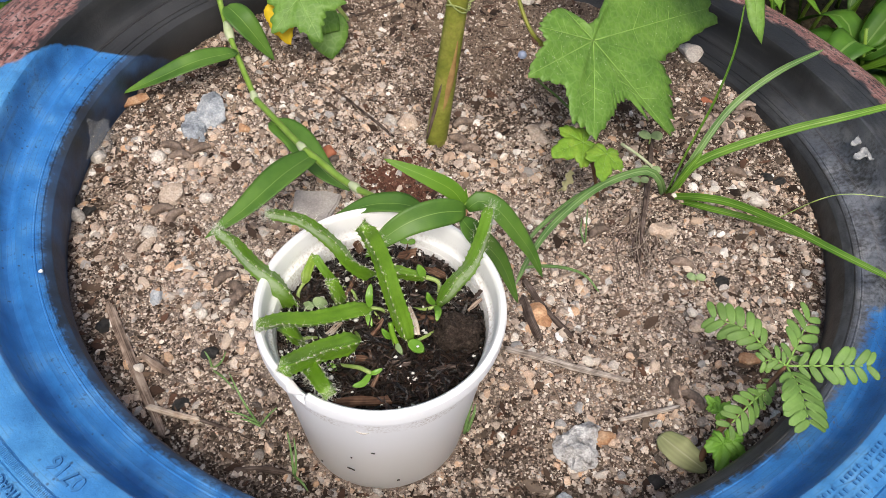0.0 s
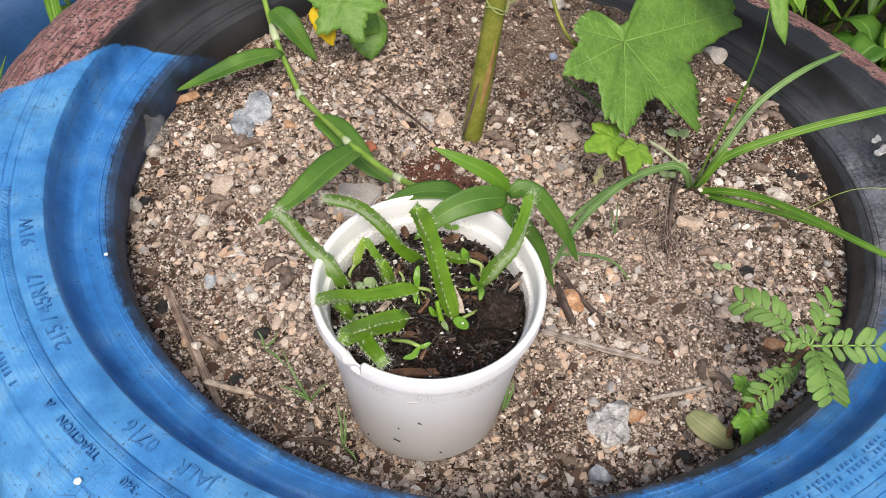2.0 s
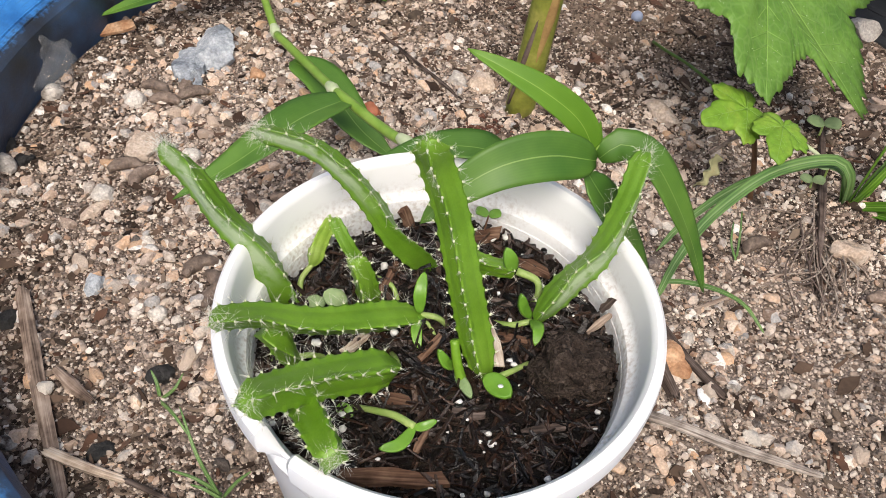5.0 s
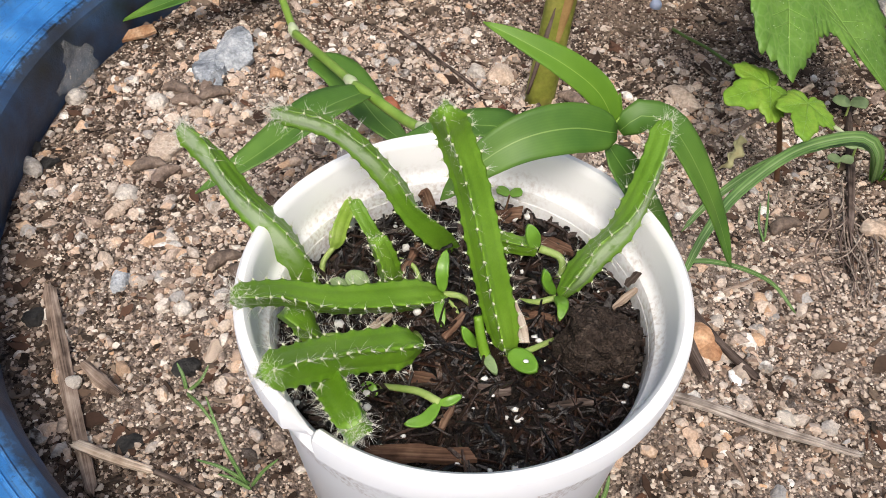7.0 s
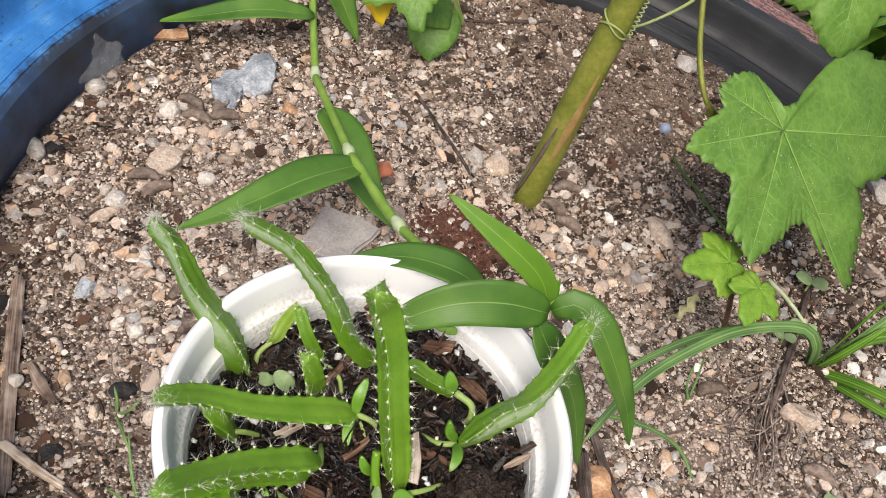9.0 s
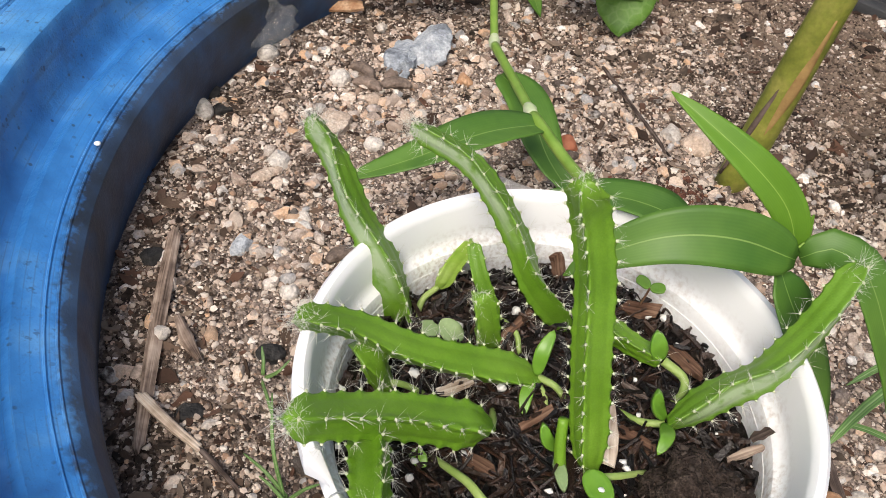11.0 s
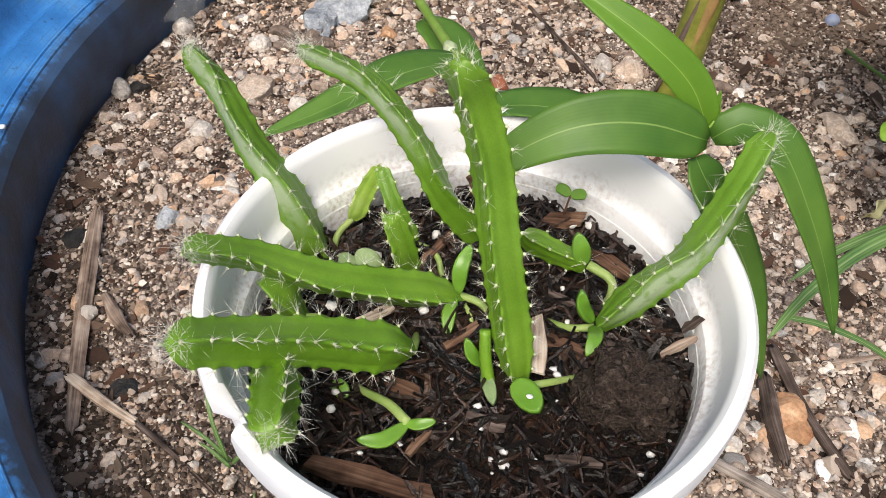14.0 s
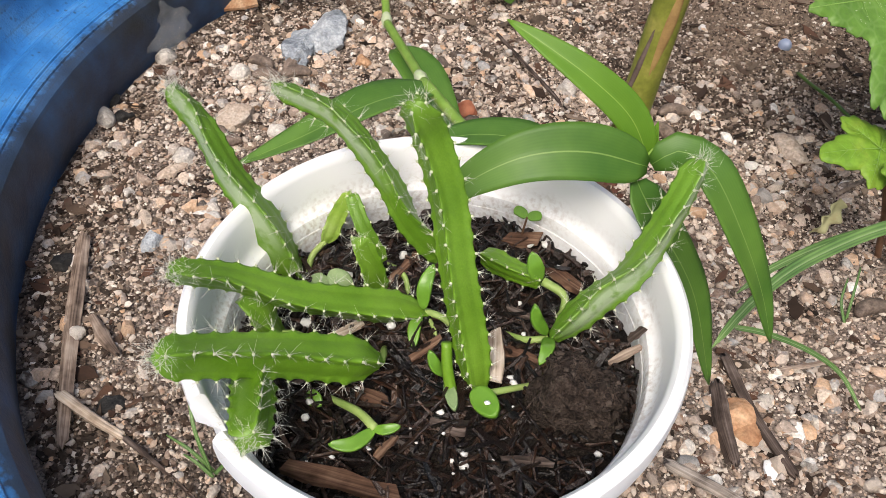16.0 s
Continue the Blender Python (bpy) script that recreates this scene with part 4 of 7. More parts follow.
# ---- the pot ----
POT = (-0.0200, -0.0853, 0.0)
TUB_PROFILE = [(0.0010, -0.0180), (0.0365, -0.0184), (0.0372, -0.0200), (0.0385, -0.0208), (0.0394, -0.0204), (0.0400, -0.0190), (0.0478, 0.0630), (0.0482, 0.0655), (0.0462, 0.0655), (0.0450, 0.0640), (0.0380, -0.0090), (0.0010, -0.0095)]
RIM_PROFILE = [(0.0476, 0.0652), (0.0488, 0.0655), (0.0494, 0.0668), (0.0494, 0.0690), (0.0499, 0.0697), (0.0504, 0.0704), (0.0504, 0.0716), (0.0514, 0.0722), (0.0521, 0.0732), (0.0523, 0.0780), (0.0520, 0.0798), (0.0511, 0.0808), (0.0498, 0.0808), (0.0490, 0.0800), (0.0485, 0.0785), (0.0480, 0.0712), (0.0476, 0.0694), (0.0467, 0.0683), (0.0458, 0.0676), (0.0453, 0.0664), (0.0447, 0.0572), (0.0450, 0.0564), (0.0456, 0.0566)]


def broken(deg, j, r, z):
    """The rim is split and a piece gone on one side."""
    if 231 < deg < 240 and 3 <= j <= 15:
        t = min(deg - 231, 240 - deg) / 2.0
        k = min(1, t)
        return r + (0.0474 - r) * 0.75 * k, z + (0.0715 - z) * 0.9 * k if z > 0.0715 else z
    return r, z


pot = thing("plastic_pot", "white plastic tub pot with a broken rim, standing on sand", "pot", at=POT)
for nm, prof_, ed in (("tub", TUB_PROFILE, None), ("rim", RIM_PROFILE, broken)):
    tub = new(nm, mesh(nm, *lathe(prof_, 200, edit=ed), POT_WHITE, crease=28))
    tub.parent = pot
for deg, z0, w, h in ((254.0, 0.0060, 0.0034, 0.0007), (265.0, 0.0550, 0.0052, 0.0005), (269.0, 0.0325, 0.0016, 0.0006), (256.0, 0.0220, 0.0007, 0.0007), (283.5, -0.0060, 0.0010, 0.0008), (228.5, -0.0100, 0.0008, 0.0007)):
    v, f = chip_shape(int(deg), w, h, 0.0004)
    rr = 0.0402 + (z0 + 0.019) / 0.082 * 0.0078
    v = np.stack([v[:, 0], v[:, 2], v[:, 1] + (0.0016 * (v[:, 0] / w * 2) ** 2 if w > 0.005 else -0.25 * v[:, 0])], axis=1) @ turn(deg + 90).T
    mark = new("scratch", mesh("scratch", v + (rr * math.cos(radians(deg)), rr * math.sin(radians(deg)), z0), f, STONE_WHITE if w > 0.005 else CHARCOAL, False))
    mark.parent = pot
SOIL_Z = 0.0600
sv, sf = [], []
for k in range(41):
    for i in range(90):
        r, a = 0.0462 * k / 40, 2 * math.pi * i / 90
        x, y = POT[0] + r * math.cos(a), POT[1] + r * math.sin(a)
        sv.append((x, y, SOIL_Z + 0.0022 * noise.noise(Vector((x * 90, y * 90, 1))) + 0.0020 * noise.noise(Vector((x * 300, y * 300, 4)))))
for k in range(40):
    for i in range(90):
        q = (i + 1) % 90
        sf.append((k * 90 + i, (k + 1) * 90 + i, (k + 1) * 90 + q, k * 90 + q))
potting_soil = single("potting_soil", mesh("potting_soil", sv, sf, PEAT), "dark moist peaty potting soil in the white pot", "soil", kind="stuff")


def soil_height(x, y):
    return SOIL_Z + 0.0022 * noise.noise(Vector((x * 90, y * 90, 1))) + 0.0020 * noise.noise(Vector((x * 300, y * 300, 4)))


rng = np.random.default_rng(5)
pieces = []
for k in range(2300):
    r, a = 0.0448 * math.sqrt(rng.random()), rng.random() * 6.283
    x, y = POT[0] + r * math.cos(a), POT[1] + r * math.sin(a)
    ln = rng.uniform(0.002, 0.010) * (1 if rng.random() < 0.8 else 1.5)
    if r + ln * 0.5 > 0.0450:
        ln = 0.0025
    v, f = chip_shape(k, ln, rng.choice([0.0004, 0.0007, 0.0011, 0.0018], p=[0.45, 0.3, 0.18, 0.07]), rng.uniform(0.0003, 0.0009))
    v = v @ turn(rng.uniform(0, 360), rng.uniform(-28, 28), rng.uniform(-45, 45)).T + (x, y, soil_height(x, y) + rng.uniform(-0.0004, 0.0022))
    pieces.append((v, f))
single("bark_fibre", joined("bark_fibre", pieces, FIBRE, False), "dark shredded bark fibres strewn over the potting soil", "mulch", kind="stuff")
pieces = []
for k in range(1300):
    r, a = 0.0448 * math.sqrt(rng.random()), rng.random() * 6.283
    x, y = POT[0] + r * math.cos(a), POT[1] + r * math.sin(a)
    v, f = ball(k % 9, 0.3, (1, 1, 0.8))
    pieces.append((v * rng.uniform(0.0004, 0.0014) @ turn(rng.uniform(0, 360)).T + (x, y, soil_height(x, y) + 0.0002), f))
single("soil_crumbs", joined("soil_crumbs", pieces, PEAT), "loose dark crumbs on the potting soil", "soil", kind="stuff")
pieces = []
for k in range(95):
    r, a = 0.0445 * math.sqrt(rng.random()), rng.random() * 6.283
    x, y = POT[0] + r * math.cos(a), POT[1] + r * math.sin(a)
    v, f = ball(k, 0.25, (1, 0.8, 0.8), cuts=2)
    pieces.append((v * rng.choice([0.0004, 0.0007, 0.0010, 0.0014], p=[0.35, 0.3, 0.22, 0.13]) + (x, y, soil_height(x, y) + 0.0019), f))
single("perlite", joined("perlite", pieces, PERLITE), "white perlite crumbs in the dark potting soil", "perlite", kind="stuff")

CHIPS = [
    ([(-0.0020, -0.0534, 0.0625), (0.0067, -0.0574, 0.0625)], 0.0042, 0.0016, BARK_GRAIN), ([(-0.0351, -0.0433, 0.0660), (-0.0324, -0.0449, 0.0600)], 0.0042, 0.0020, BARK_GRAIN),
    ([(-0.0371, -0.1233, 0.0632), (-0.0140, -0.1212, 0.0632)], 0.0044, 0.0018, BARK_GRAIN), ([(-0.0086, -0.0761, 0.0630), (-0.0045, -0.0901, 0.0640)], 0.0036, 0.0012, STICK_PALE),
    ([(-0.0079, -0.0802, 0.0605), (0.0044, -0.0804, 0.0605)], 0.0050, 0.0020, BARK_GRAIN), ([(-0.0425, -0.0913, 0.0625), (-0.0375, -0.0847, 0.0625)], 0.0030, 0.0010, STICK_PALE),
    ([(-0.0338, -0.0602, 0.0625), (-0.0368, -0.0723, 0.0625)], 0.0022, 0.0014, BARK_GRAIN), ([(0.0228, -0.0706, 0.0650), (0.0169, -0.0762, 0.0630)], 0.0018, 0.0014, STICK_BROWN),
    ([(-0.0238, -0.0902, 0.0625), (-0.0195, -0.0823, 0.0625)], 0.0022, 0.0012, BARK_GRAIN), ([(-0.0325, -0.1012, 0.0615), (-0.0244, -0.1017, 0.0615)], 0.0034, 0.0014, BARK_GRAIN),
    ([(-0.0144, -0.1035, 0.0620), (-0.0067, -0.1025, 0.0620)], 0.0030, 0.0016, STICK_DARK), ([(0.0019, -0.1060, 0.0620), (0.0121, -0.1031, 0.0620)], 0.0022, 0.0012, STICK_DARK),
    ([(-0.0154, -0.0476, 0.0625), (-0.0070, -0.0449, 0.0625)], 0.0048, 0.0016, BARK_GRAIN), ([(0.0196, -0.0716, 0.0670), (0.0222, -0.0700, 0.0708)], 0.0026, 0.0007, STICK_DARK),
    ([(-0.0216, -0.1148, 0.0620), (-0.0197, -0.1088, 0.0620)], 0.0018, 0.0012, BARK_GRAIN), ([(-0.0087, -0.0681, 0.0620), (-0.0021, -0.0691, 0.0620)], 0.0020, 0.0012, STICK_DARK),
]
for k, (ends, w, th, mt) in enumerate(CHIPS):
    a, b = np.array(ends[0]), np.array(ends[1])
    d = b - a
    v, f = chip_shape(100 + k, np.linalg.norm(d), w, th * 0.7)
    R = turn(math.degrees(math.atan2(d[1], d[0])), -math.degrees(math.asin(d[2] / np.linalg.norm(d))), (k * 37) % 30 - 15)
    single("bark_chip", mesh("bark_chip", v @ R.T + (a + b) / 2, f, mt, False, uvs=v[:, :2]), "reddish brown splintered bark chip on dark potting soil" if mt is BARK_GRAIN else "pale splinter of wood on dark potting soil" if mt is STICK_PALE else "weathered dark wood splinter on potting soil", "bark chip", "bark chips in the pot")

cv, cf = ball(3, 0.20, (0.0098, 0.0076, 0.0080), level=5)
cv = cv + np.array([0.0006 * np.array(noise.noise_vector(Vector(p * 1300))) + 0.0012 * np.array(noise.noise_vector(Vector(p * 420))) for p in cv])
CLOD_AT = np.array((0.0130, -0.0895, 0.0668))
clod = thing("soil_clod", "rounded dark brown crumbly clod of compost on potting soil", "clod", at=tuple(CLOD_AT))
child("core", mesh("core", cv + CLOD_AT, cf, CLOD), clod)
pieces = []
for k in range(220):
    p = cv[rng.integers(len(cv))]
    if p[2] < -0.002:
        continue
    if k % 3:
        v, f = ball(k % 9, 0.35, (1, 1, 0.8))
        v = v * rng.uniform(0.0003, 0.0009)
    else:
        v, f = chip_shape(700 + k % 20, rng.uniform(0.001, 0.004), 0.0004, 0.0003)
    pieces.append((v @ turn(rng.uniform(0, 360), rng.uniform(-40, 40), rng.uniform(-40, 40)).T + p + CLOD_AT, f))
tagged(child("crumb_layer", joined("crumb_layer", pieces, CLOD_CRUMB, False), clod, "loose crumbs and short fibres stuck to the clod"), kind="stuff")


# ---- cactus seedlings ----
SUNSIDE = np.array((-0.02, -0.33, 0.29))


def cactus_stem(pts, half, ribs=3, n=120, tip=0.75, spin=0.0, pitch=0.0055, taper=0.45):
    """A ribbed stem with notched rib edges; spin turns its first rib away from the open side. Returns verts, faces and areoles."""
    c = smooth_line(pts, n)
    t, s, nr = frames_along(c)
    length = np.linalg.norm(np.diff(c, axis=0), axis=1).sum()
    per = 72
    a = np.arange(per) * 2 * np.pi / per
    v, f, areoles, uv = [], [], [], []
    steps = max(3, round(length / pitch))
    mid = n // 2
    d = SUNSIDE - c[mid]
    face = math.atan2(d @ nr[mid], d @ s[mid]) + math.radians(spin)
    for k in range(n):
        u = k / (n - 1)
        r = half * (1 - (1 - taper) * max(0, (0.16 - u) / 0.16) ** 1.5) * (1 - (1 - tip) * u) * (1 if u < 0.93 else math.sqrt(max(0.06, 1 - ((u - 0.93) / 0.073) ** 2)))
        ridge = np.abs(np.cos((a - face) * ribs / 2))
        notch = 0.5 + 0.5 * np.cos(2 * np.pi * (u * steps))
        flat = np.cos(math.pi / ribs) / np.cos((a - face) % (2 * math.pi / ribs) - math.pi / ribs)
        prof = 0.20 + 0.60 * flat + 0.17 * ridge**22 + (0.115 * notch**3 - 0.028) * ridge**18
        rr = r * prof
        v += list(c[k] + np.cos(a)[:, None] * s[k] * rr[:, None] + np.sin(a)[:, None] * nr[k] * rr[:, None])
        uv += [(u, ((q - face) / (2 * math.pi)) % 1.0) for q in a]
    for k in range(n - 1):
        for j in range(per):
            q = (j + 1) % per
            f.append((k * per + j, k * per + q, (k + 1) * per + q, (k + 1) * per + j))
    f.append(tuple(range(per - 1, -1, -1)))
    f.append(tuple((n - 1) * per + j for j in range(per)))
    v = np.array(v)
    for i in range(1, steps + 1):
        k = min(n - 2, round(i / steps * (n - 1)))
        for b in range(ribs):
            j = int(round((face + b * 2 * math.pi / ribs) / (2 * math.pi) * per)) % per
            p = v[k * per + j]
            d = p - c[k]
            areoles.append((p, d / (np.linalg.norm(d) + 1e-9), t[k]))
    return v, f, areoles, c[-1], t[-1], uv


def spines(areoles, tip, ahead, seed, length=0.0036, count=6, tuft=46, thin=0.000030):
    rng = np.random.default_rng(seed)
    out, pads = [], []

    def needle(p, d, ln):
        d = d / np.linalg.norm(d)
        x = np.cross(d, (0.3, 0.2, 0.9))
        x /= np.linalg.norm(x)
        y = np.cross(d, x)
        b = [p + thin * (math.cos(q) * x + math.sin(q) * y) for q in (0, 2.1, 4.2)]
        m_ = [p + d * ln * 0.6 + thin * 0.7 * (math.cos(q) * x + math.sin(q) * y) + 0.05 * ln * x for q in (0, 2.1, 4.2)]
        out.append((np.array(b + m_ + [p + d * ln + 0.12 * ln * x]), [(0, 1, 4, 3), (1, 2, 5, 4), (2, 0, 3, 5), (3, 4, 6), (4, 5, 6), (5, 3, 6)]))

    for p, d, t in areoles:
        for _ in range(count + 3):
            w = d * rng.uniform(0.5, 1.0) + rng.standard_normal(3) * 0.5 + t * rng.uniform(-0.2, 0.5)
            if w @ d < 0.1:
                w = w + d * 0.5
            needle(p, w, length * rng.uniform(0.3, 1.15))
        bv_, bf_ = ball(1, 0.1, (1, 1, 1))
        pads.append((bv_ * 0.00034 + p, bf_))
    for _ in range(int(tuft * 1.5)):
        w = ahead * rng.uniform(0.1, 1.0) + rng.standard_normal(3) * 0.6
        needle(tip - ahead * rng.uniform(0, 0.0035) + rng.standard_normal(3) * 0.0010, w, length * rng.uniform(0.7, 1.35))
    return out, pads


def cotyledon(pts, width, thick=0.0012, up=(0, -0.4, 1), shape=(0.55, 0.6)):
    v, f, u = blade(pts, width, up=up, fold=0.15, shape=shape, n=14, m=6, thick=thick)
    return v, f


def seedling(name, label, pts, half, seed, mat=CACTUS, ribs=3, spin=90.0, tip=0.75, length=0.0040, count=7, tuft=60, taper=0.45, pitch=0.0038, extra=(), branches=()):
    ob = thing(name, label, "cactus", "dragon fruit seedlings in the pot", at=tuple(pts[0]))
    v, f, ar, end, ahead, uv = cactus_stem(pts, half, ribs, spin=spin, tip=tip, taper=taper, pitch=pitch)
    stem = child("stem", mesh("stem", v, f, mat, uvs=uv), ob)
    sp, pads = spines(ar, end, ahead, seed, length, count, tuft)
    tagged(child("spine_cover", joined("spine_cover", sp, SPINE, False), stem, "fine whitish hair-like spines"), kind="stuff")
    tagged(child("spine_wool", joined("spine_wool", pads, AREOLE), stem, "pale woolly spine cushions"), kind="stuff")
    for bpts, bhalf, bmat in branches:
        v, f, ar, end, ahead, uv = cactus_stem(bpts, bhalf, ribs, spin=spin, tip=0.8, taper=0.5, pitch=pitch)
        br = child("branch", mesh("branch", v, f, bmat, uvs=uv), ob)
        sp, pads = spines(ar, end, ahead, seed + 9, length, count, tuft)
        tagged(child("spine_cover", joined("spine_cover", sp, SPINE, False), br, "fine whitish hair-like spines"), kind="stuff")
        tagged(child("spine_wool", joined("spine_wool", pads, AREOLE), br, "pale woolly spine cushions"), kind="stuff")
    for kind, epts, w, emat in extra:
        if kind == "leaf":
            v, f = cotyledon(epts, w)
            child("cotyledon", mesh("cotyledon", v, f, emat), ob, "fleshy seed leaf")
        else:
            v, f = tube(epts, [w, w * 0.8], n=14, seg=8)
            child("stalk", mesh("stalk", v, f, emat), ob, "pale smooth stalk")
    return ob


tall = seedling("dragon_fruit_seedling", "tall upright green ribbed cactus seedling with pale spines", [(-0.0078, -0.0913, 0.0600), (-0.0118, -0.0875, 0.0737), (-0.0158, -0.0851, 0.0898), (-0.0198, -0.0809, 0.1040), (-0.0239, -0.0796, 0.1162), (-0.0261, -0.0823, 0.1251)], 0.0044, 1, ribs=4, spin=5, length=0.0026, count=6, tuft=60, tip=0.9, taper=0.5,
         extra=(("leaf", [(-0.0079, -0.0947, 0.0660), (-0.0048, -0.0972, 0.0665), (-0.0017, -0.1002, 0.0675)], 0.0050, COTYL), ("stalk", [(-0.0047, -0.0933, 0.0640), (-0.0015, -0.0912, 0.0640), (0.0028, -0.0861, 0.0610)], 0.0008, STALK_PALE), ("leaf", [(-0.0151, -0.0907, 0.0615), (-0.0174, -0.0916, 0.0650), (-0.0192, -0.0907, 0.0680)], 0.0024, COTYL), ("leaf", [(-0.0147, -0.0923, 0.0615), (-0.0124, -0.0960, 0.0630), (-0.0105, -0.0993, 0.0635)], 0.0024, COTYL_GREY), ("stalk", [(-0.0128, -0.0940, 0.0600), (-0.0147, -0.0920, 0.0660), (-0.0160, -0.0893, 0.0710)], 0.0014, CACTUS)))
child("speck", mesh("speck", ball(6, 0.2, (1, 0.8, 0.3))[0] * 0.0008 + (-0.0040, -0.0978, 0.0672), ball(6, 0.2, (1, 0.8, 0.3))[1], DROP_WHITE), tall, "white speck on the seed leaf")
seedling("dragon_fruit_seedling", "slanting cactus seedling, whitish scuff and painted sheen, leaning over pot rim", [(-0.0604, -0.0749, 0.0600), (-0.0656, -0.0748, 0.0756), (-0.0740, -0.0738, 0.0869), (-0.0814, -0.0705, 0.0964), (-0.0864, -0.0709, 0.1049)], 0.0057, 2, mat=CACTUS_SCUFF_SHEEN, spin=-22, length=0.0036, count=6, tuft=100, tip=0.52, taper=0.85)
seedling("dragon_fruit_seedling", "arching green cactus seedling with hairy tip over the pot rim", [(-0.0243, -0.0587, 0.0600), (-0.0336, -0.0634, 0.0756), (-0.0408, -0.0621, 0.0869), (-0.0476, -0.0608, 0.0945), (-0.0560, -0.0582, 0.0983), (-0.0695, -0.0579, 0.1011)], 0.0041, 3, mat=CACTUS_SCUFF_SHEEN_TIP, spin=-26, length=0.0038, count=7, tuft=110, tip=0.72, taper=0.5)
seedling("dragon_fruit_seedling", "low green cactus seedling lying across the pot rim", [(-0.0253, -0.0769, 0.0625), (-0.0361, -0.0852, 0.0690), (-0.0478, -0.0931, 0.0756), (-0.0583, -0.0994, 0.0841), (-0.0654, -0.1084, 0.0931)], 0.0054, 4, spin=6, length=0.0036, count=6, tuft=100, tip=0.58, taper=0.35,
         extra=(("leaf", [(-0.0255, -0.0782, 0.0650), (-0.0259, -0.0764, 0.0709), (-0.0255, -0.0717, 0.0737)], 0.0030, COTYL), ("leaf", [(-0.0260, -0.0790, 0.0650), (-0.0256, -0.0835, 0.0643), (-0.0244, -0.0871, 0.0624)], 0.0026, COTYL), ("stalk", [(-0.0261, -0.0770, 0.0630), (-0.0210, -0.0777, 0.0635), (-0.0175, -0.0776, 0.0595)], 0.0009, STALK_PALE), ("stalk", [(-0.0245, -0.0778, 0.0620), (-0.0221, -0.0802, 0.0620), (-0.0204, -0.0825, 0.0595)], 0.0006, STALK_PALE)))
seedling("dragon_fruit_seedling", "thick short cactus seedling bristling with white spines near broken rim", [(-0.0287, -0.0955, 0.0660), (-0.0336, -0.1011, 0.0715), (-0.0417, -0.1098, 0.0800), (-0.0479, -0.1202, 0.0900), (-0.0522, -0.1300, 0.0997)], 0.0055, 5, spin=-20, ribs=4, length=0.0036, count=7, tuft=120, tip=0.72, taper=0.30, pitch=0.0046,
         branches=(([(-0.0474, -0.1128, 0.0760), (-0.0410, -0.1233, 0.0822), (-0.0354, -0.1328, 0.0880)], 0.0050, CACTUS),), extra=(("stalk", [(-0.0285, -0.0958, 0.0660), (-0.0294, -0.0924, 0.0640), (-0.0311, -0.0875, 0.0595)], 0.0010, STALK_PALE), ("leaf", [(-0.0410, -0.1055, 0.0620), (-0.0387, -0.1070, 0.0625), (-0.0369, -0.1077, 0.0620)], 0.0030, COTYL)))
seedling("dragon_fruit_seedling", "small forked pale green cactus seedling in potting soil", [(-0.0559, -0.0663, 0.0640), (-0.0545, -0.0627, 0.0690), (-0.0515, -0.0590, 0.0756)], 0.0030, 6, mat=CACTUS_PALE, spin=30, length=0.0018, count=3, tuft=16, tip=0.8, taper=0.35,
         branches=(([(-0.0409, -0.0655, 0.0605), (-0.0462, -0.0637, 0.0690), (-0.0511, -0.0598, 0.0760)], 0.0027, CACTUS),), extra=(("stalk", [(-0.0574, -0.0738, 0.0595), (-0.0579, -0.0694, 0.0615), (-0.0556, -0.0664, 0.0645)], 0.0009, STALK_PALE), ("stalk", [(-0.0410, -0.0646, 0.0610), (-0.0346, -0.0676, 0.0620), (-0.0319, -0.0710, 0.0595)], 0.0008, STALK_PALE), ("leaf", [(-0.0502, -0.0756, 0.0620), (-0.0521, -0.0769, 0.0625), (-0.0553, -0.0759, 0.0615)], 0.0036, COTYL_GREY), ("leaf", [(-0.0444, -0.0754, 0.0615), (-0.0471, -0.0759, 0.0635), (-0.0507, -0.0744, 0.0640)], 0.0048, COTYL_GREY)))
seedling("dragon_fruit_seedling", "stubby upright cactus seedling with a woolly white tip", [(-0.0392, -0.0743, 0.0600), (-0.0403, -0.0746, 0.0699), (-0.0425, -0.0750, 0.0784)], 0.0040, 7, spin=10, length=0.0024, count=5, tuft=50, tip=0.8, taper=0.8)
seedling("dragon_fruit_seedling", "slanting cactus seedling with scuffed, sheen-painted pale face leaning over pot rim", [(0.0038, -0.0746, 0.0640), (0.0105, -0.0692, 0.0737), (0.0170, -0.0660, 0.0841), (0.0213, -0.0588, 0.0945), (0.0239, -0.0494, 0.1021)], 0.0046, 8, mat=CACTUS_SCUFF_SHEEN_BACK, spin=0, length=0.0036, count=6, tuft=40, tip=0.75, taper=0.4,
         extra=(("leaf", [(0.0027, -0.0740, 0.0640), (0.0001, -0.0757, 0.0699), (-0.0009, -0.0755, 0.0737)], 0.0026, COTYL), ("leaf", [(0.0028, -0.0751, 0.0645), (0.0039, -0.0813, 0.0690), (0.0034, -0.0854, 0.0678)], 0.0028, COTYL), ("stalk", [(0.0029, -0.0748, 0.0635), (-0.0019, -0.0757, 0.0620), (-0.0072, -0.0738, 0.0595)], 0.0009, STALK_PALE)))
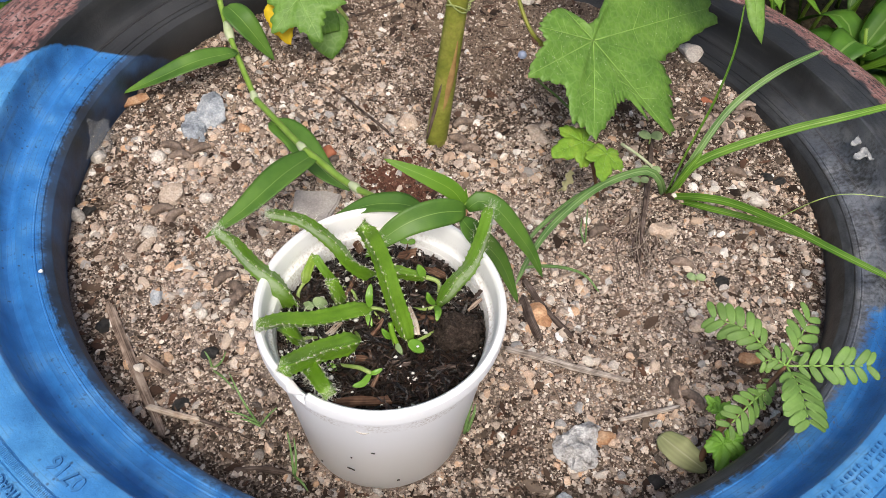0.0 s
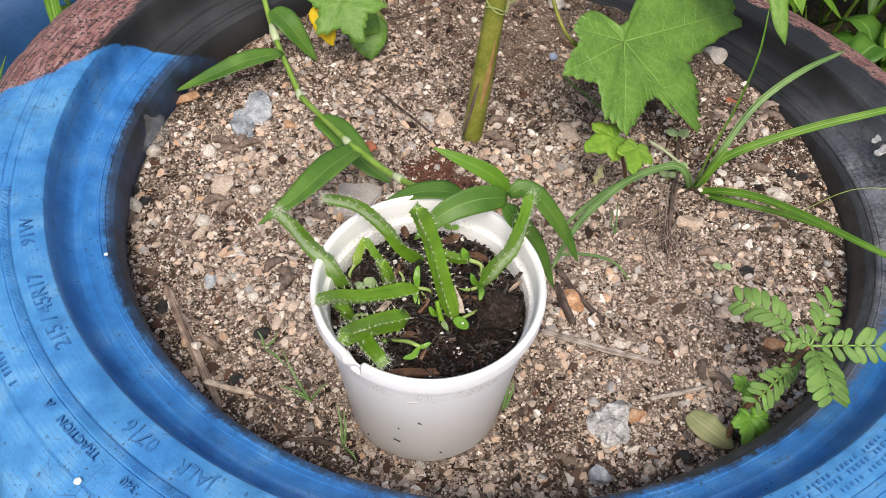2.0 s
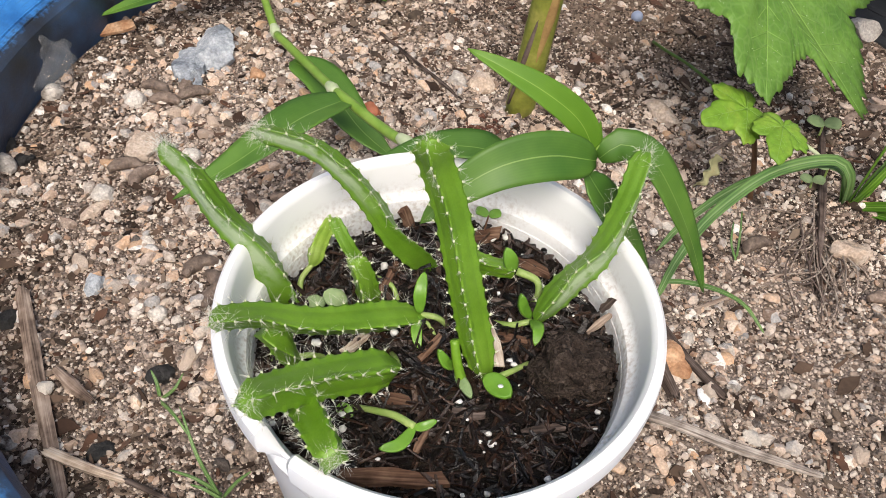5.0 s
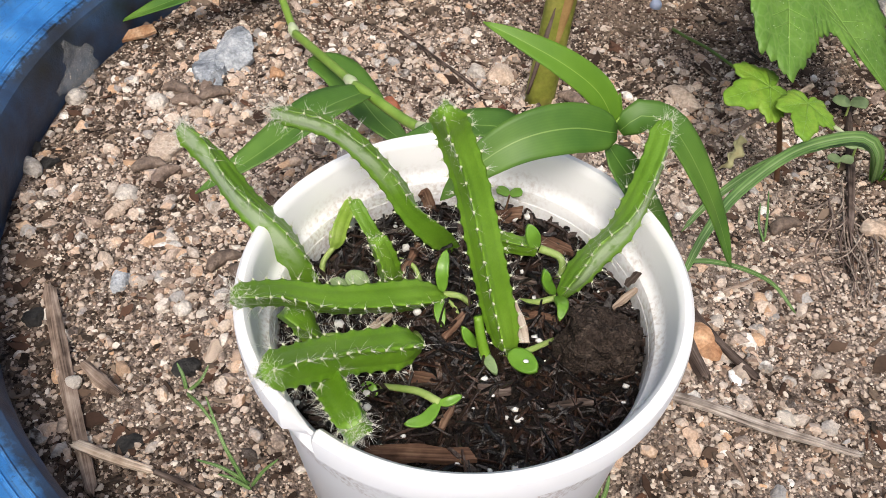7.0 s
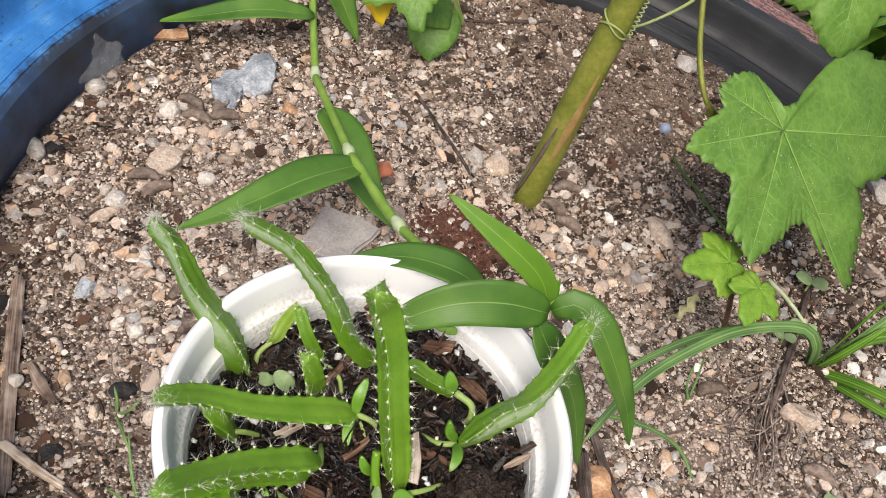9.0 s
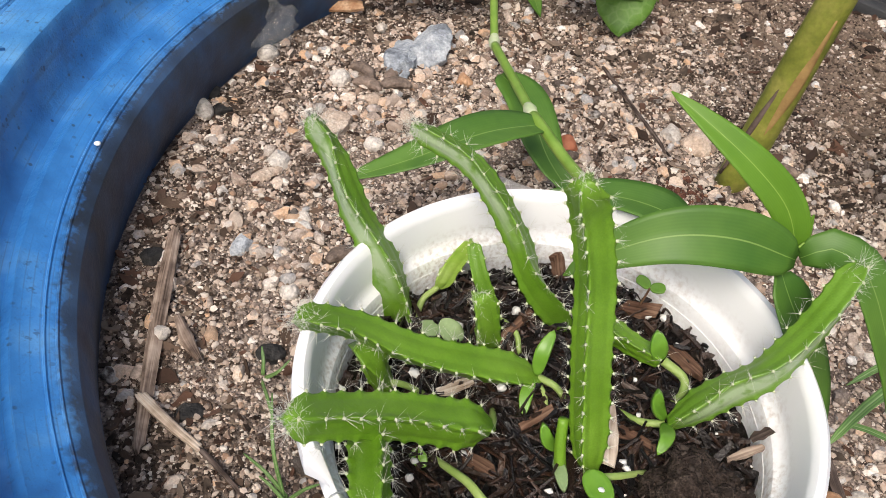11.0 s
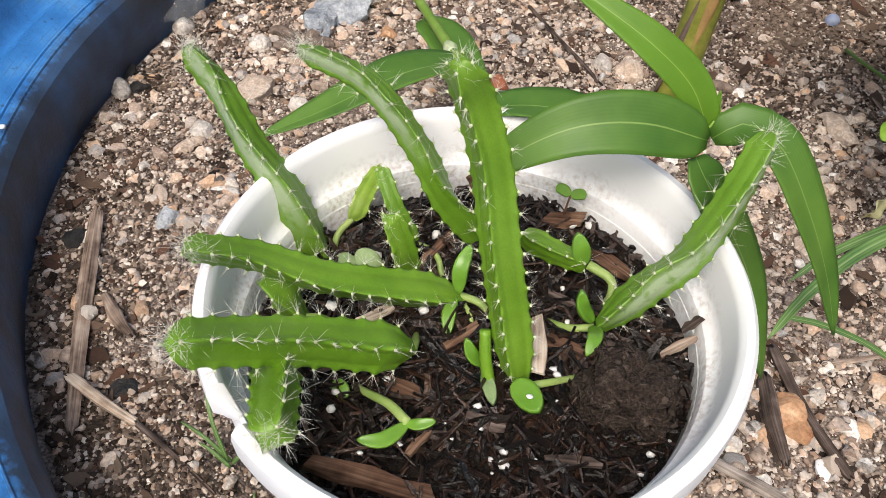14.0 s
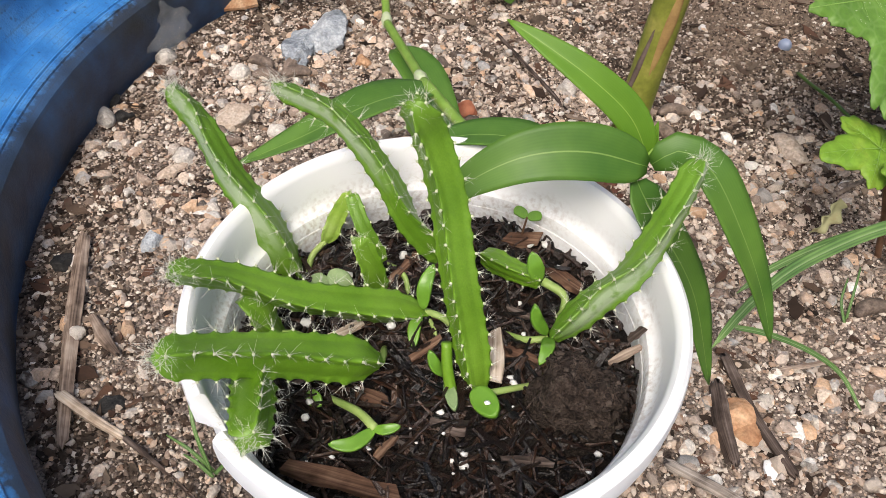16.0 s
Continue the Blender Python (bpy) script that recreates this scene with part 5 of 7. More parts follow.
seedling("dragon_fruit_seedling", "short drooping cactus seedling behind the tall one in potting soil", [(-0.0178, -0.0588, 0.0670), (-0.0103, -0.0609, 0.0670), (-0.0026, -0.0620, 0.0671)], 0.0038, 9, spin=10, length=0.0020, count=4, tuft=8, tip=0.7, taper=0.6,
         extra=(("leaf", [(-0.0029, -0.0624, 0.0671), (-0.0042, -0.0627, 0.0718), (-0.0056, -0.0616, 0.0750)], 0.0036, COTYL), ("stalk", [(-0.0022, -0.0619, 0.0671), (0.0031, -0.0633, 0.0661), (0.0041, -0.0658, 0.0640), (0.0029, -0.0659, 0.0595)], 0.0011, STALK_PALE)))
seedling("dragon_fruit_seedling", "dark green cactus seedling tucked under another by the pot wall", [(-0.0599, -0.0956, 0.0740), (-0.0555, -0.0963, 0.0700), (-0.0526, -0.0953, 0.0610)], 0.0047, 10, spin=20, length=0.0030, count=4, tuft=10, tip=0.6, taper=0.8,
         extra=(("stalk", [(-0.0536, -0.0956, 0.0640), (-0.0498, -0.0941, 0.0640), (-0.0458, -0.0914, 0.0598)], 0.0008, STALK_PALE), ("stalk", [(-0.0535, -0.0959, 0.0640), (-0.0563, -0.0956, 0.0640), (-0.0592, -0.0942, 0.0598)], 0.0008, STALK_PALE)))
ys = thing("forked_sprout", "pale green forked sprout with two narrow fleshy leaves", "sprout", at=(-0.0373, -0.1044, 0.0600))
child("stalk", mesh("stalk", *tube([(-0.0377, -0.1038, 0.0595), (-0.0315, -0.1074, 0.0650), (-0.0267, -0.1098, 0.0680), (-0.0222, -0.1125, 0.0690)], [0.0007, 0.0010], n=16), STALK_PALE), ys)
child("leaf", mesh("leaf", *cotyledon([(-0.0222, -0.1124, 0.0690), (-0.0248, -0.1176, 0.0700), (-0.0288, -0.1195, 0.0705)], 0.0025, 0.0013), COTYL), ys)
child("leaf", mesh("leaf", *cotyledon([(-0.0226, -0.1127, 0.0690), (-0.0202, -0.1125, 0.0700), (-0.0176, -0.1110, 0.0705)], 0.0018, 0.0010), COTYL), ys)
ts = thing("tiny_sprout", "tiny two-leaved sprout against the pot wall", "sprout", at=(-0.0119, -0.0447, 0.0595))
child("stalk", mesh("stalk", *tube([(-0.0122, -0.0452, 0.0590), (-0.0116, -0.0452, 0.0650), (-0.0111, -0.0448, 0.0690)], [0.0003, 0.00025], n=10, seg=6), STEM_BROWN), ts)
child("leaf", mesh("leaf", *cotyledon([(-0.0113, -0.0448, 0.0690), (-0.0131, -0.0440, 0.0695), (-0.0149, -0.0438, 0.0695)], 0.0024, 0.0005, shape=(0.4, 0.35)), COTYL), ts)
child("leaf", mesh("leaf", *cotyledon([(-0.0110, -0.0448, 0.0690), (-0.0094, -0.0442, 0.0695), (-0.0077, -0.0437, 0.0695)], 0.0024, 0.0005, shape=(0.4, 0.35)), COTYL), ts)


# ---- dayflower creeping over the bed and onto the pot ----
def leaf_part(parent, pts, width, mat, up=(0, 0, 1), name="leaf", label="", **kw):
    v, f, u = blade(pts, width, up=up, **kw)
    return child(name, mesh(name, v, f, mat, uvs=u), parent, label)


def rod_part(parent, name, pts, radii, mat, label="", n=16, seg=10, **kw):
    return child(name, mesh(name, *tube(pts, radii, n=n, seg=seg, **kw), mat), parent, label)


N_TOP, N5, N4, N3, N1 = (-0.1560, 0.2050, 0.0330), (-0.1380, 0.1593, 0.0191), (-0.1130, 0.1052, 0.0157), (-0.0739, 0.0464, 0.0341), (-0.0400, 0.0093, 0.0440)
NODE = (0.0132, -0.0436, 0.0932)
NB = (-0.0055, -0.0304, 0.0760)
dayflower = thing("dayflower", "creeping dayflower with glossy lance-shaped leaves sprawling from sand onto pot", "plant", at=N4)
rod_part(dayflower, "stem", [N_TOP, N5, N4], [0.0019, 0.0018], STEM_DAY)
rod_part(dayflower, "stem", [N4, N3], [0.0019, 0.0018], STEM_DAY)
rod_part(dayflower, "stem", [N3, N1, NB, NODE, (NODE[0] + 0.0004, NODE[1] + 0.0006, NODE[2] + 0.0035)], [0.0019, 0.0020, 0.0016, 0.0010, 0.0002], STEM_DAY, n=24)
for p, q, r in ((N5, N_TOP, 0.0033), (N4, N5, 0.0026), (N3, N4, 0.0026), (N1, N3, 0.0026)):
    a, b = np.array(p), np.array(q)
    d = (b - a) / np.linalg.norm(b - a)
    rod_part(dayflower, "sheath", [a - d * 0.002, a + d * 0.003, a + d * (0.012 if r > 0.003 else 0.006)], [r * 0.75, r, r * 0.7], NODE_PALE if r > 0.0023 else STEM_DAY, "pale papery sheath round the joint", n=10)
leaf_part(dayflower, [(-0.1306, 0.1440, 0.0200), (-0.1508, 0.1259, 0.0260), (-0.1740, 0.1152, 0.0200), (-0.1966, 0.1082, 0.0118)], 0.0135, DAYFLOWER, up=(0, -0.25, 1), fold=0.25, shape=(0.45, 0.9))
leaf_part(dayflower, [(-0.1420, 0.1780, 0.0300), (-0.1294, 0.1665, 0.0260), (-0.1113, 0.1594, 0.0020)], 0.0170, DAYFLOWER, up=(0.2, -0.3, 1), fold=0.2, shape=(0.4, 0.9))
leaf_part(dayflower, [(-0.0996, 0.0811, 0.0200), (-0.0841, 0.0707, 0.0200), (-0.0653, 0.0494, 0.0150), (-0.0486, 0.0388, 0.0096)], 0.0170, DAYFLOWER, up=(0, -0.1, 1), fold=0.2, shape=(0.45, 0.8))
leaf_part(dayflower, [(-0.0674, 0.0426, 0.0345), (-0.0808, 0.0203, 0.0400), (-0.0983, -0.0019, 0.0360), (-0.1162, -0.0166, 0.0296)], 0.0170, DAYFLOWER, up=(-0.15, -0.2, 1), fold=0.25, shape=(0.42, 0.95), label="long green leaf with a pale lower half")
leaf_part(dayflower, [(-0.0045, -0.0308, 0.0760), (-0.0148, -0.0337, 0.0830), (-0.0291, -0.0335, 0.0810), (-0.0462, -0.0361, 0.0740)], 0.0110, DAYFLOWER, up=(0.1, -0.1, 1), fold=0.25, shape=(0.45, 0.9))
leaf_part(dayflower, [(0.0136, -0.0449, 0.0932), (0.0017, -0.0513, 0.0985), (-0.0100, -0.0571, 0.0985), (-0.0201, -0.0620, 0.0930), (-0.0279, -0.0664, 0.0850)], 0.0120, DAYFLOWER, up=(0.05, -0.75, 0.7), fold=0.18, shape=(0.38, 0.75), label="broad glossy green leaf arching over the pot rim")
leaf_part(dayflower, [(0.0134, -0.0424, 0.0932), (0.0076, -0.0425, 0.1030), (-0.0016, -0.0438, 0.1110), (-0.0127, -0.0433, 0.1165), (-0.0215, -0.0415, 0.1192)], 0.0074, DAYFLOWER_NEW, up=(-0.1, -0.6, 0.8), fold=0.3, shape=(0.45, 0.85), label="upright fresh green leaf")
leaf_part(dayflower, [(0.0141, -0.0423, 0.0932), (0.0133, -0.0405, 0.0970), (0.0132, -0.0389, 0.1010)], 0.0022, DAYFLOWER_NEW, up=(0, -1, 0.4), fold=0.5, name="leaf_bud", label="rolled young leaf bud")
leaf_part(dayflower, [(0.0142, -0.0439, 0.0932), (0.0195, -0.0425, 0.0975), (0.0272, -0.0455, 0.0960), (0.0374, -0.0467, 0.0820), (0.0460, -0.0459, 0.0660), (0.0523, -0.0480, 0.0524)], 0.0100, DAYFLOWER, up=(0.45, -0.4, 0.8), fold=0.15, shape=(0.35, 0.75), label="drooping green leaf")
leaf_part(dayflower, [(0.0123, -0.0466, 0.0900), (0.0152, -0.0487, 0.0870), (0.0215, -0.0486, 0.0780), (0.0326, -0.0435, 0.0560), (0.0437, -0.0464, 0.0280)], 0.0120, DAYFLOWER, up=(0.6, -0.35, 0.7), fold=0.15, shape=(0.3, 0.75), label="dark drooping leaf outside the pot")


# ---- climbing gourd and the stalk it holds ----
stalk = thing("plant_stalk", "smooth olive green plant stalk with a brown scar, rising from sand", "stalk", at=(-0.0011, 0.0924, 0.0))
S0, S1, S2 = np.array((-0.0011, 0.0924, -0.004)), np.array((0.0051, 0.0992, 0.0694)), np.array((0.0135, 0.1085, 0.165))
rod_part(stalk, "stalk", [S0, S0 + (S1 - S0) * 0.5, S1, S2, S2 + (S2 - S1) * 2.2], [0.0066, 0.0060, 0.0054, 0.0048, 0.0035], STALK_GREEN, n=40, seg=20, jitter=0.006)
sc = S0 + (S1 - S0) * 0.35
rod_part(stalk, "scar", [sc + (0.0005, -0.0056, 0), S0 + (S1 - S0) * 0.75 + (0.0020, -0.0050, 0), S1 + (0.0030, -0.0042, 0.006)], [0.0010, 0.0026, 0.0010], STALK_SCAR, "brown torn leaf scar", n=16, flat=0.6)
rod_part(stalk, "scar", [S0 + (-0.0052, -0.0042, 0.010), S0 + (S1 - S0) * 0.4 + (-0.0040, -0.0050, 0), S0 + (S1 - S0) * 0.85 + (-0.0008, -0.0052, 0)], [0.0006, 0.0013, 0.0005], TWIG_DARK, "dark torn edge", n=12)
rod_part(stalk, "bract", [S1 + (0.003, -0.004, 0.055), S1 + (-0.006, -0.008, 0.068), S1 + (-0.012, -0.010, 0.060)], [0.0006, 0.0016, 0.0004], STEM_DAY, "small green shoot", flat=0.4)

GOURD_LOBES = [(-180, 0.20), (-165, 0.17), (-149, 0.16), (-121, 0.43), (-84, 0.66), (-71, 0.62), (-53, 0.98), (-44, 0.82), (-33, 0.69), (-24, 0.81), (-18, 0.94), (-7, 0.92), (0, 1.0), (12, 0.81), (30, 0.64), (45, 0.66), (50, 0.97), (53, 0.78), (58, 1.32), (71, 1.19), (86, 1.1), (95, 0.97), (102, 1.14), (108, 1.43), (112, 1.76), (115, 2.23), (123, 2.27), (136, 1.9), (152, 1.29), (159, 0.62), (166, 0.28), (180, 0.20)]
UPPER_LOBES = [(-180, 0.5), (-150, 0.35), (-120, 0.75), (-95, 0.6), (-70, 0.95), (-42, 0.68), (-20, 0.85), (0, 1.0), (20, 0.85), (42, 0.68), (70, 0.95), (95, 0.6), (120, 0.75), (150, 0.35), (180, 0.5)]
gourd = thing("gourd_vine", "climbing gourd vine with large toothed light green leaves and tendrils", "vine", at=(0.0548, 0.1062, 0.0690))


def lobed_part(parent, origin, tip, normal, lobes, mat, label="", vein=True, **kw):
    (v, f, u), (vv, vf) = lobed(origin, tip, normal, lobes, **kw)
    lf = child("leaf", mesh("leaf", v, f, mat, uvs=u), parent, label)
    if vein:
        child("venation", mesh("venation", vv, vf, VEIN), lf, "pale raised leaf veins")
    return lf


lobed_part(gourd, (0.0845, 0.1018, 0.0749), (0.0859, 0.0480, 0.0525), (0.543, -0.312, 0.779), GOURD_LOBES, LEAF_GOURD, "broad light green leaf with toothed lobes, dotted with droplets", seed=3, droop=0.03, ripple=0.06, per=360, teeth=0.05, n_teeth=60, rings=10, mains=(-121, -84, -53, 0, 58, 120))
lobed_part(gourd, (0.0947, 0.1732, 0.1150), (0.1053, 0.1525, 0.0850), (0.3, -0.6, 0.75), UPPER_LOBES, LEAF_GOURD, "light green toothed leaf hanging above", seed=5, droop=0.14, per=160)
lobed_part(gourd, (0.1695, 0.1477, 0.1100), (0.1822, 0.1067, 0.0750), (0.25, -0.65, 0.72), [(-180, 0.1), (-150, 0.4), (-110, 0.55), (-60, 0.5), (-30, 0.42), (-12, 0.52), (0, 1), (12, 0.52), (30, 0.42), (60, 0.55), (110, 0.5), (150, 0.4), (180, 0.1)], LEAF_GOURD, "narrow lobe of a light green leaf", seed=8, droop=0.08)
rod_part(gourd, "vine_stem", [(0.0296, 0.1302, 0.1280), (0.0317, 0.1294, 0.1200), (0.0351, 0.1200, 0.1080), (0.0398, 0.1107, 0.0960), (0.0450, 0.1009, 0.0870), (0.0508, 0.0956, 0.0800), (0.0562, 0.0947, 0.0760)], [0.0012, 0.0011], STALK_GREEN, n=24)
rod_part(gourd, "petiole", [(0.0551, 0.1031, 0.0700), (0.0688, 0.1056, 0.0650), (0.0834, 0.1024, 0.0734)], [0.0014, 0.0012], STALK_GREEN)
rod_part(gourd, "tendril", [(0.0340, 0.1253, 0.1085), (0.0317, 0.1160, 0.1065), (0.0253, 0.1096, 0.1020), (0.0177, 0.1039, 0.0975), (0.0131, 0.1013, 0.0955)], [0.0008, 0.0005], TENDRIL, n=24)
axis = (S2 - S1) / np.linalg.norm(S2 - S1)
side1 = np.cross(axis, (0, 1, 0))
side1 /= np.linalg.norm(side1)
side2 = np.cross(axis, side1)
LOOP = S1 + (S2 - S1) * 0.24
hel = [LOOP + axis * (0.0035 * math.sin(k * 0.52) + 0.00015 * k) + (side1 * math.cos(k * 0.42) + side2 * math.sin(k * 0.42)) * 0.0062 for k in range(24)]
rod_part(gourd, "tendril", hel, [0.0005, 0.0004], TENDRIL, "thin tendril wound round the stalk", n=110, seg=6)
hel = [LOOP + axis * (0.002 + k * 0.00034) + side1 * -0.0030 + np.array((0.0030, -0.0052, 0)) + np.array((math.cos(k * 1.1), 0.4 * math.sin(k * 1.1), 0)) * 0.0008 for k in range(56)]
rod_part(gourd, "tendril", hel, [0.0003, 0.0003], TENDRIL, "tightly coiled tendril", n=220, seg=5)
rod_part(gourd, "shoot", [(0.0626, 0.1569, 0.0020), (0.0672, 0.1440, 0.0060), (0.0751, 0.1289, 0.0100), (0.0845, 0.1125, 0.0120), (0.0933, 0.1066, 0.0100)], [0.0008, 0.0007], STEM_RUNNER, n=20)
rod_part(gourd, "shoot", [(0.1139, 0.0921, 0.0060), (0.1227, 0.0809, 0.0080), (0.1323, 0.0716, 0.0060)], [0.0010, 0.0008], NODE_PALE, "pale thin runner", n=12)
rngd = np.random.default_rng(12)
pieces = []
for k in range(260):
    a, q = rngd.uniform(-1.5, 2.4), rngd.uniform(0.05, 0.95) ** 0.5
    e1 = np.array((0.0015, -0.0538, -0.0225))
    nn = np.array((0.543, -0.312, 0.779))
    e2 = np.cross(nn, e1)
    rr = np.interp(math.degrees(a), [g[0] for g in GOURD_LOBES], [g[1] for g in GOURD_LOBES]) * 0.9
    L = np.linalg.norm(e1)
    p = np.array((0.0845, 0.1018, 0.0749)) + (math.cos(a) * e1 + math.sin(a) * e2) * q * rr + nn * (0.0012 - 0.03 * L * (q * 1.0) ** 2.2 * rr)
    v, f = ball(1, 0.05, (1, 1, 0.6))
    pieces.append((v * rngd.uniform(0.00014, 0.00034) + p, f))
tagged(child("droplets", joined("droplets", pieces, DEW), gourd, "tiny water droplets on the leaf"), kind="stuff")

YL = [(-180, 0.1), (-160, 0.38), (-135, 0.46), (-105, 0.40), (-76, 0.58), (-55, 0.66), (-35, 0.50), (-18, 0.70), (0, 1.0), (18, 0.70), (35, 0.50), (55, 0.66), (76, 0.58), (105, 0.40), (135, 0.46), (160, 0.38), (180, 0.1)]
young = thing("gourd_seedling", "young plant with two yellow-green lobed leaves rising from sand", "seedling", at=(0.0968, 0.0518, 0.0000))
YJ = (0.0844, 0.0477, 0.0395)
rod_part(young, "stem", [(0.0973, 0.0527, -0.0020), (0.0905, 0.0490, 0.0220), YJ], [0.0012, 0.0010], STEM_BROWN)
rod_part(young, "petiole", [YJ, (0.0794, 0.0478, 0.0440)], [0.0009, 0.0007], STALK_PALE)
rod_part(young, "petiole", [YJ, (0.0887, 0.0407, 0.0440)], [0.0009, 0.0007], STALK_PALE)
rod_part(young, "dead_petiole", [(0.0850, 0.0484, 0.0395), (0.0947, 0.0509, 0.0480)], [0.0008, 0.0010], TWIG, "dry pale leaf stalk")
rod_part(young, "dead_petiole", [(0.0846, 0.0493, 0.0380), (0.0787, 0.0481, 0.0330), (0.0739, 0.0517, 0.0220)], [0.0008, 0.0008], TWIG, "dry pale leaf stalk")
lobed_part(young, (0.0800, 0.0507, 0.0455), (0.0620, 0.0373, 0.0490), (0.0, -0.45, 0.9), YL, LEAF_YELLOW_GREEN, seed=11, per=110, teeth=0.10, n_teeth=22)
lobed_part(young, (0.0922, 0.0430, 0.0452), (0.0884, 0.0243, 0.0450), (0.1, -0.45, 0.9), YL, LEAF_YELLOW_GREEN, seed=12, per=110, teeth=0.10, n_teeth=22)
dead = thing("dry_leaf", "shrivelled brown leaf hanging beside the young gourd", "dead leaf", at=(0.0800, 0.0516, 0.0040))
leaf_part(dead, [(0.0769, 0.0539, 0.0200), (0.0762, 0.0525, 0.0140), (0.0743, 0.0506, 0.0080), (0.0721, 0.0515, 0.0040)], 0.006, LEAF_DRY, up=(0.5, -0.6, 0.4), fold=0.6, wave=0.5)

backw = thing("lobed_weed", "small weed with light green lobed leaves and one yellow leaf", "weed", at=(-0.0850, 0.1900, 0.0))
BJ = (-0.0850, 0.1800, 0.0380)
rod_part(backw, "stem", [(-0.0840, 0.1960, -0.002), BJ, (-0.0886, 0.1641, 0.0700)], [0.0012, 0.0010], STEM_DAY)
lobed_part(backw, (-0.0898, 0.1571, 0.0540), (-0.0749, 0.1341, 0.0380), (0.0, -0.55, 0.8), [(-180, 0.1), (-150, 0.6), (-120, 0.72), (-95, 0.5), (-62, 0.85), (-35, 0.55), (-15, 0.7), (0, 1.0), (15, 0.7), (38, 0.58), (62, 0.9), (95, 0.5), (120, 0.75), (150, 0.6), (180, 0.1)], LEAF_GOURD, seed=21, per=120, teeth=0.12, n_teeth=26)
lobed_part(backw, (-0.0768, 0.1746, 0.0200), (-0.0729, 0.1592, 0.0060), (0.1, -0.4, 0.9), [(-180, 0.4), (-120, 0.62), (-60, 0.7), (-20, 0.82), (0, 1.0), (20, 0.82), (60, 0.7), (120, 0.62), (180, 0.4)], LEAF_GOURD, "small rounded leaf", vein=False, seed=22, per=60, teeth=0.02)
lobed_part(backw, (-0.0815, 0.1755, 0.0300), (-0.0670, 0.1733, 0.0200), (0.1, -0.4, 0.9), [(-180, 0.4), (-120, 0.62), (-60, 0.7), (-20, 0.82), (0, 1.0), (20, 0.82), (60, 0.7), (120, 0.62), (180, 0.4)], LEAF_GOURD, "small rounded leaf", vein=False, seed=23, per=60, teeth=0.02)
lobed_part(backw, (-0.1048, 0.1575, 0.0420), (-0.0975, 0.1452, 0.0260), (-0.2, -0.6, 0.7), [(-180, 0.3), (-120, 0.4), (-60, 0.42), (-20, 0.7), (0, 1.0), (20, 0.7), (60, 0.42), (120, 0.4), (180, 0.3)], LEAF_YELLOW, "wilting yellow leaf", vein=False, seed=24, per=60, teeth=0.05)
leaf_part(backw, [(-0.0657, 0.2031, 0.0040), (-0.0729, 0.2003, 0.0200), (-0.0708, 0.2057, 0.0280), (-0.0660, 0.1978, 0.0260)], 0.0028, STALK_PALE, up=(0, -1, 0.3), fold=0.2, name="curl", label="pale curled shoot")


# ---- grass tuft ----
tuft = thing("grass_tuft", "tuft of long arching bright green grass blades growing in sand", "grass", at=(0.1379, 0.0568, 0.0000))
for pts, w, mt, up in (
    ([(0.1379, 0.0577, -0.0020), (0.1433, 0.0637, 0.0300), (0.1521, 0.0743, 0.0580), (0.1572, 0.0848, 0.0840), (0.1591, 0.0984, 0.1050)], 0.0042, GRASS, (0.7, -0.5, 0.3)),
    ([(0.1408, 0.0588, -0.0020), (0.1487, 0.0629, 0.0280), (0.1651, 0.0796, 0.0500), (0.1894, 0.0951, 0.0640), (0.2203, 0.1137, 0.0680)], 0.0054, GRASS_PALE, (0.3, -0.6, 0.7)),
    ([(0.1432, 0.0612, -0.0020), (0.1517, 0.0676, 0.0140), (0.1695, 0.0694, 0.0280), (0.2003, 0.0709, 0.0440), (0.2282, 0.0722, 0.0550), (0.2750, 0.0861, 0.0600)], 0.0062, GRASS, (0, -0.6, 0.8)),
    ([(0.1409, 0.0574, -0.0020), (0.1536, 0.0448, 0.0120), (0.1686, 0.0335, 0.0200), (0.1846, 0.0108, 0.0320), (0.2038, -0.0154, 0.0420), (0.2338, -0.0406, 0.0460)], 0.0056, GRASS, (0, -0.5, 0.8)),
    ([(0.1417, 0.0557, -0.0020), (0.1573, 0.0408, 0.0080), (0.1791, 0.0285, 0.0140), (0.2007, 0.0110, 0.0220), (0.2103, -0.0018, 0.0280)], 0.0044, GRASS, (0, -0.5, 0.8)),
    ([(0.1373, 0.0586, -0.0020), (0.1272, 0.0480, 0.0220), (0.1167, 0.0463, 0.0300), (0.0885, 0.0254, 0.0380), (0.0624, -0.0060, 0.0440), (0.0484, -0.0295, 0.0460), (0.0404, -0.0472, 0.0440)], 0.0052, GRASS_PALE, (-0.2, -0.6, 0.8)),
    ([(0.1366, 0.0585, -0.0020), (0.1264, 0.0524, 0.0200), (0.1114, 0.0475, 0.0260), (0.0797, 0.0241, 0.0320), (0.0569, -0.0002, 0.0340), (0.0466, -0.0127, 0.0300)], 0.0042, GRASS_PALE, (-0.2, -0.6, 0.8)),
    ([(0.0477, -0.0257, 0.0300), (0.0569, -0.0212, 0.0260), (0.0704, -0.0157, 0.0180), (0.0824, -0.0140, 0.0100), (0.0910, -0.0197, 0.0030)], 0.0018, GRASS_PALE, (0, -0.5, 0.8)),
    ([(0.1393, 0.0582, -0.0020), (0.1422, 0.0565, 0.0120), (0.1480, 0.0600, 0.0240), (0.1521, 0.0634, 0.0300)], 0.0050, GRASS, (0.3, -0.6, 0.6)),
):
    leaf_part(tuft, pts, w * 0.8, mt, up=up, fold=0.35, shape=(0.12, 0.35), n=30, m=6, name="blade")

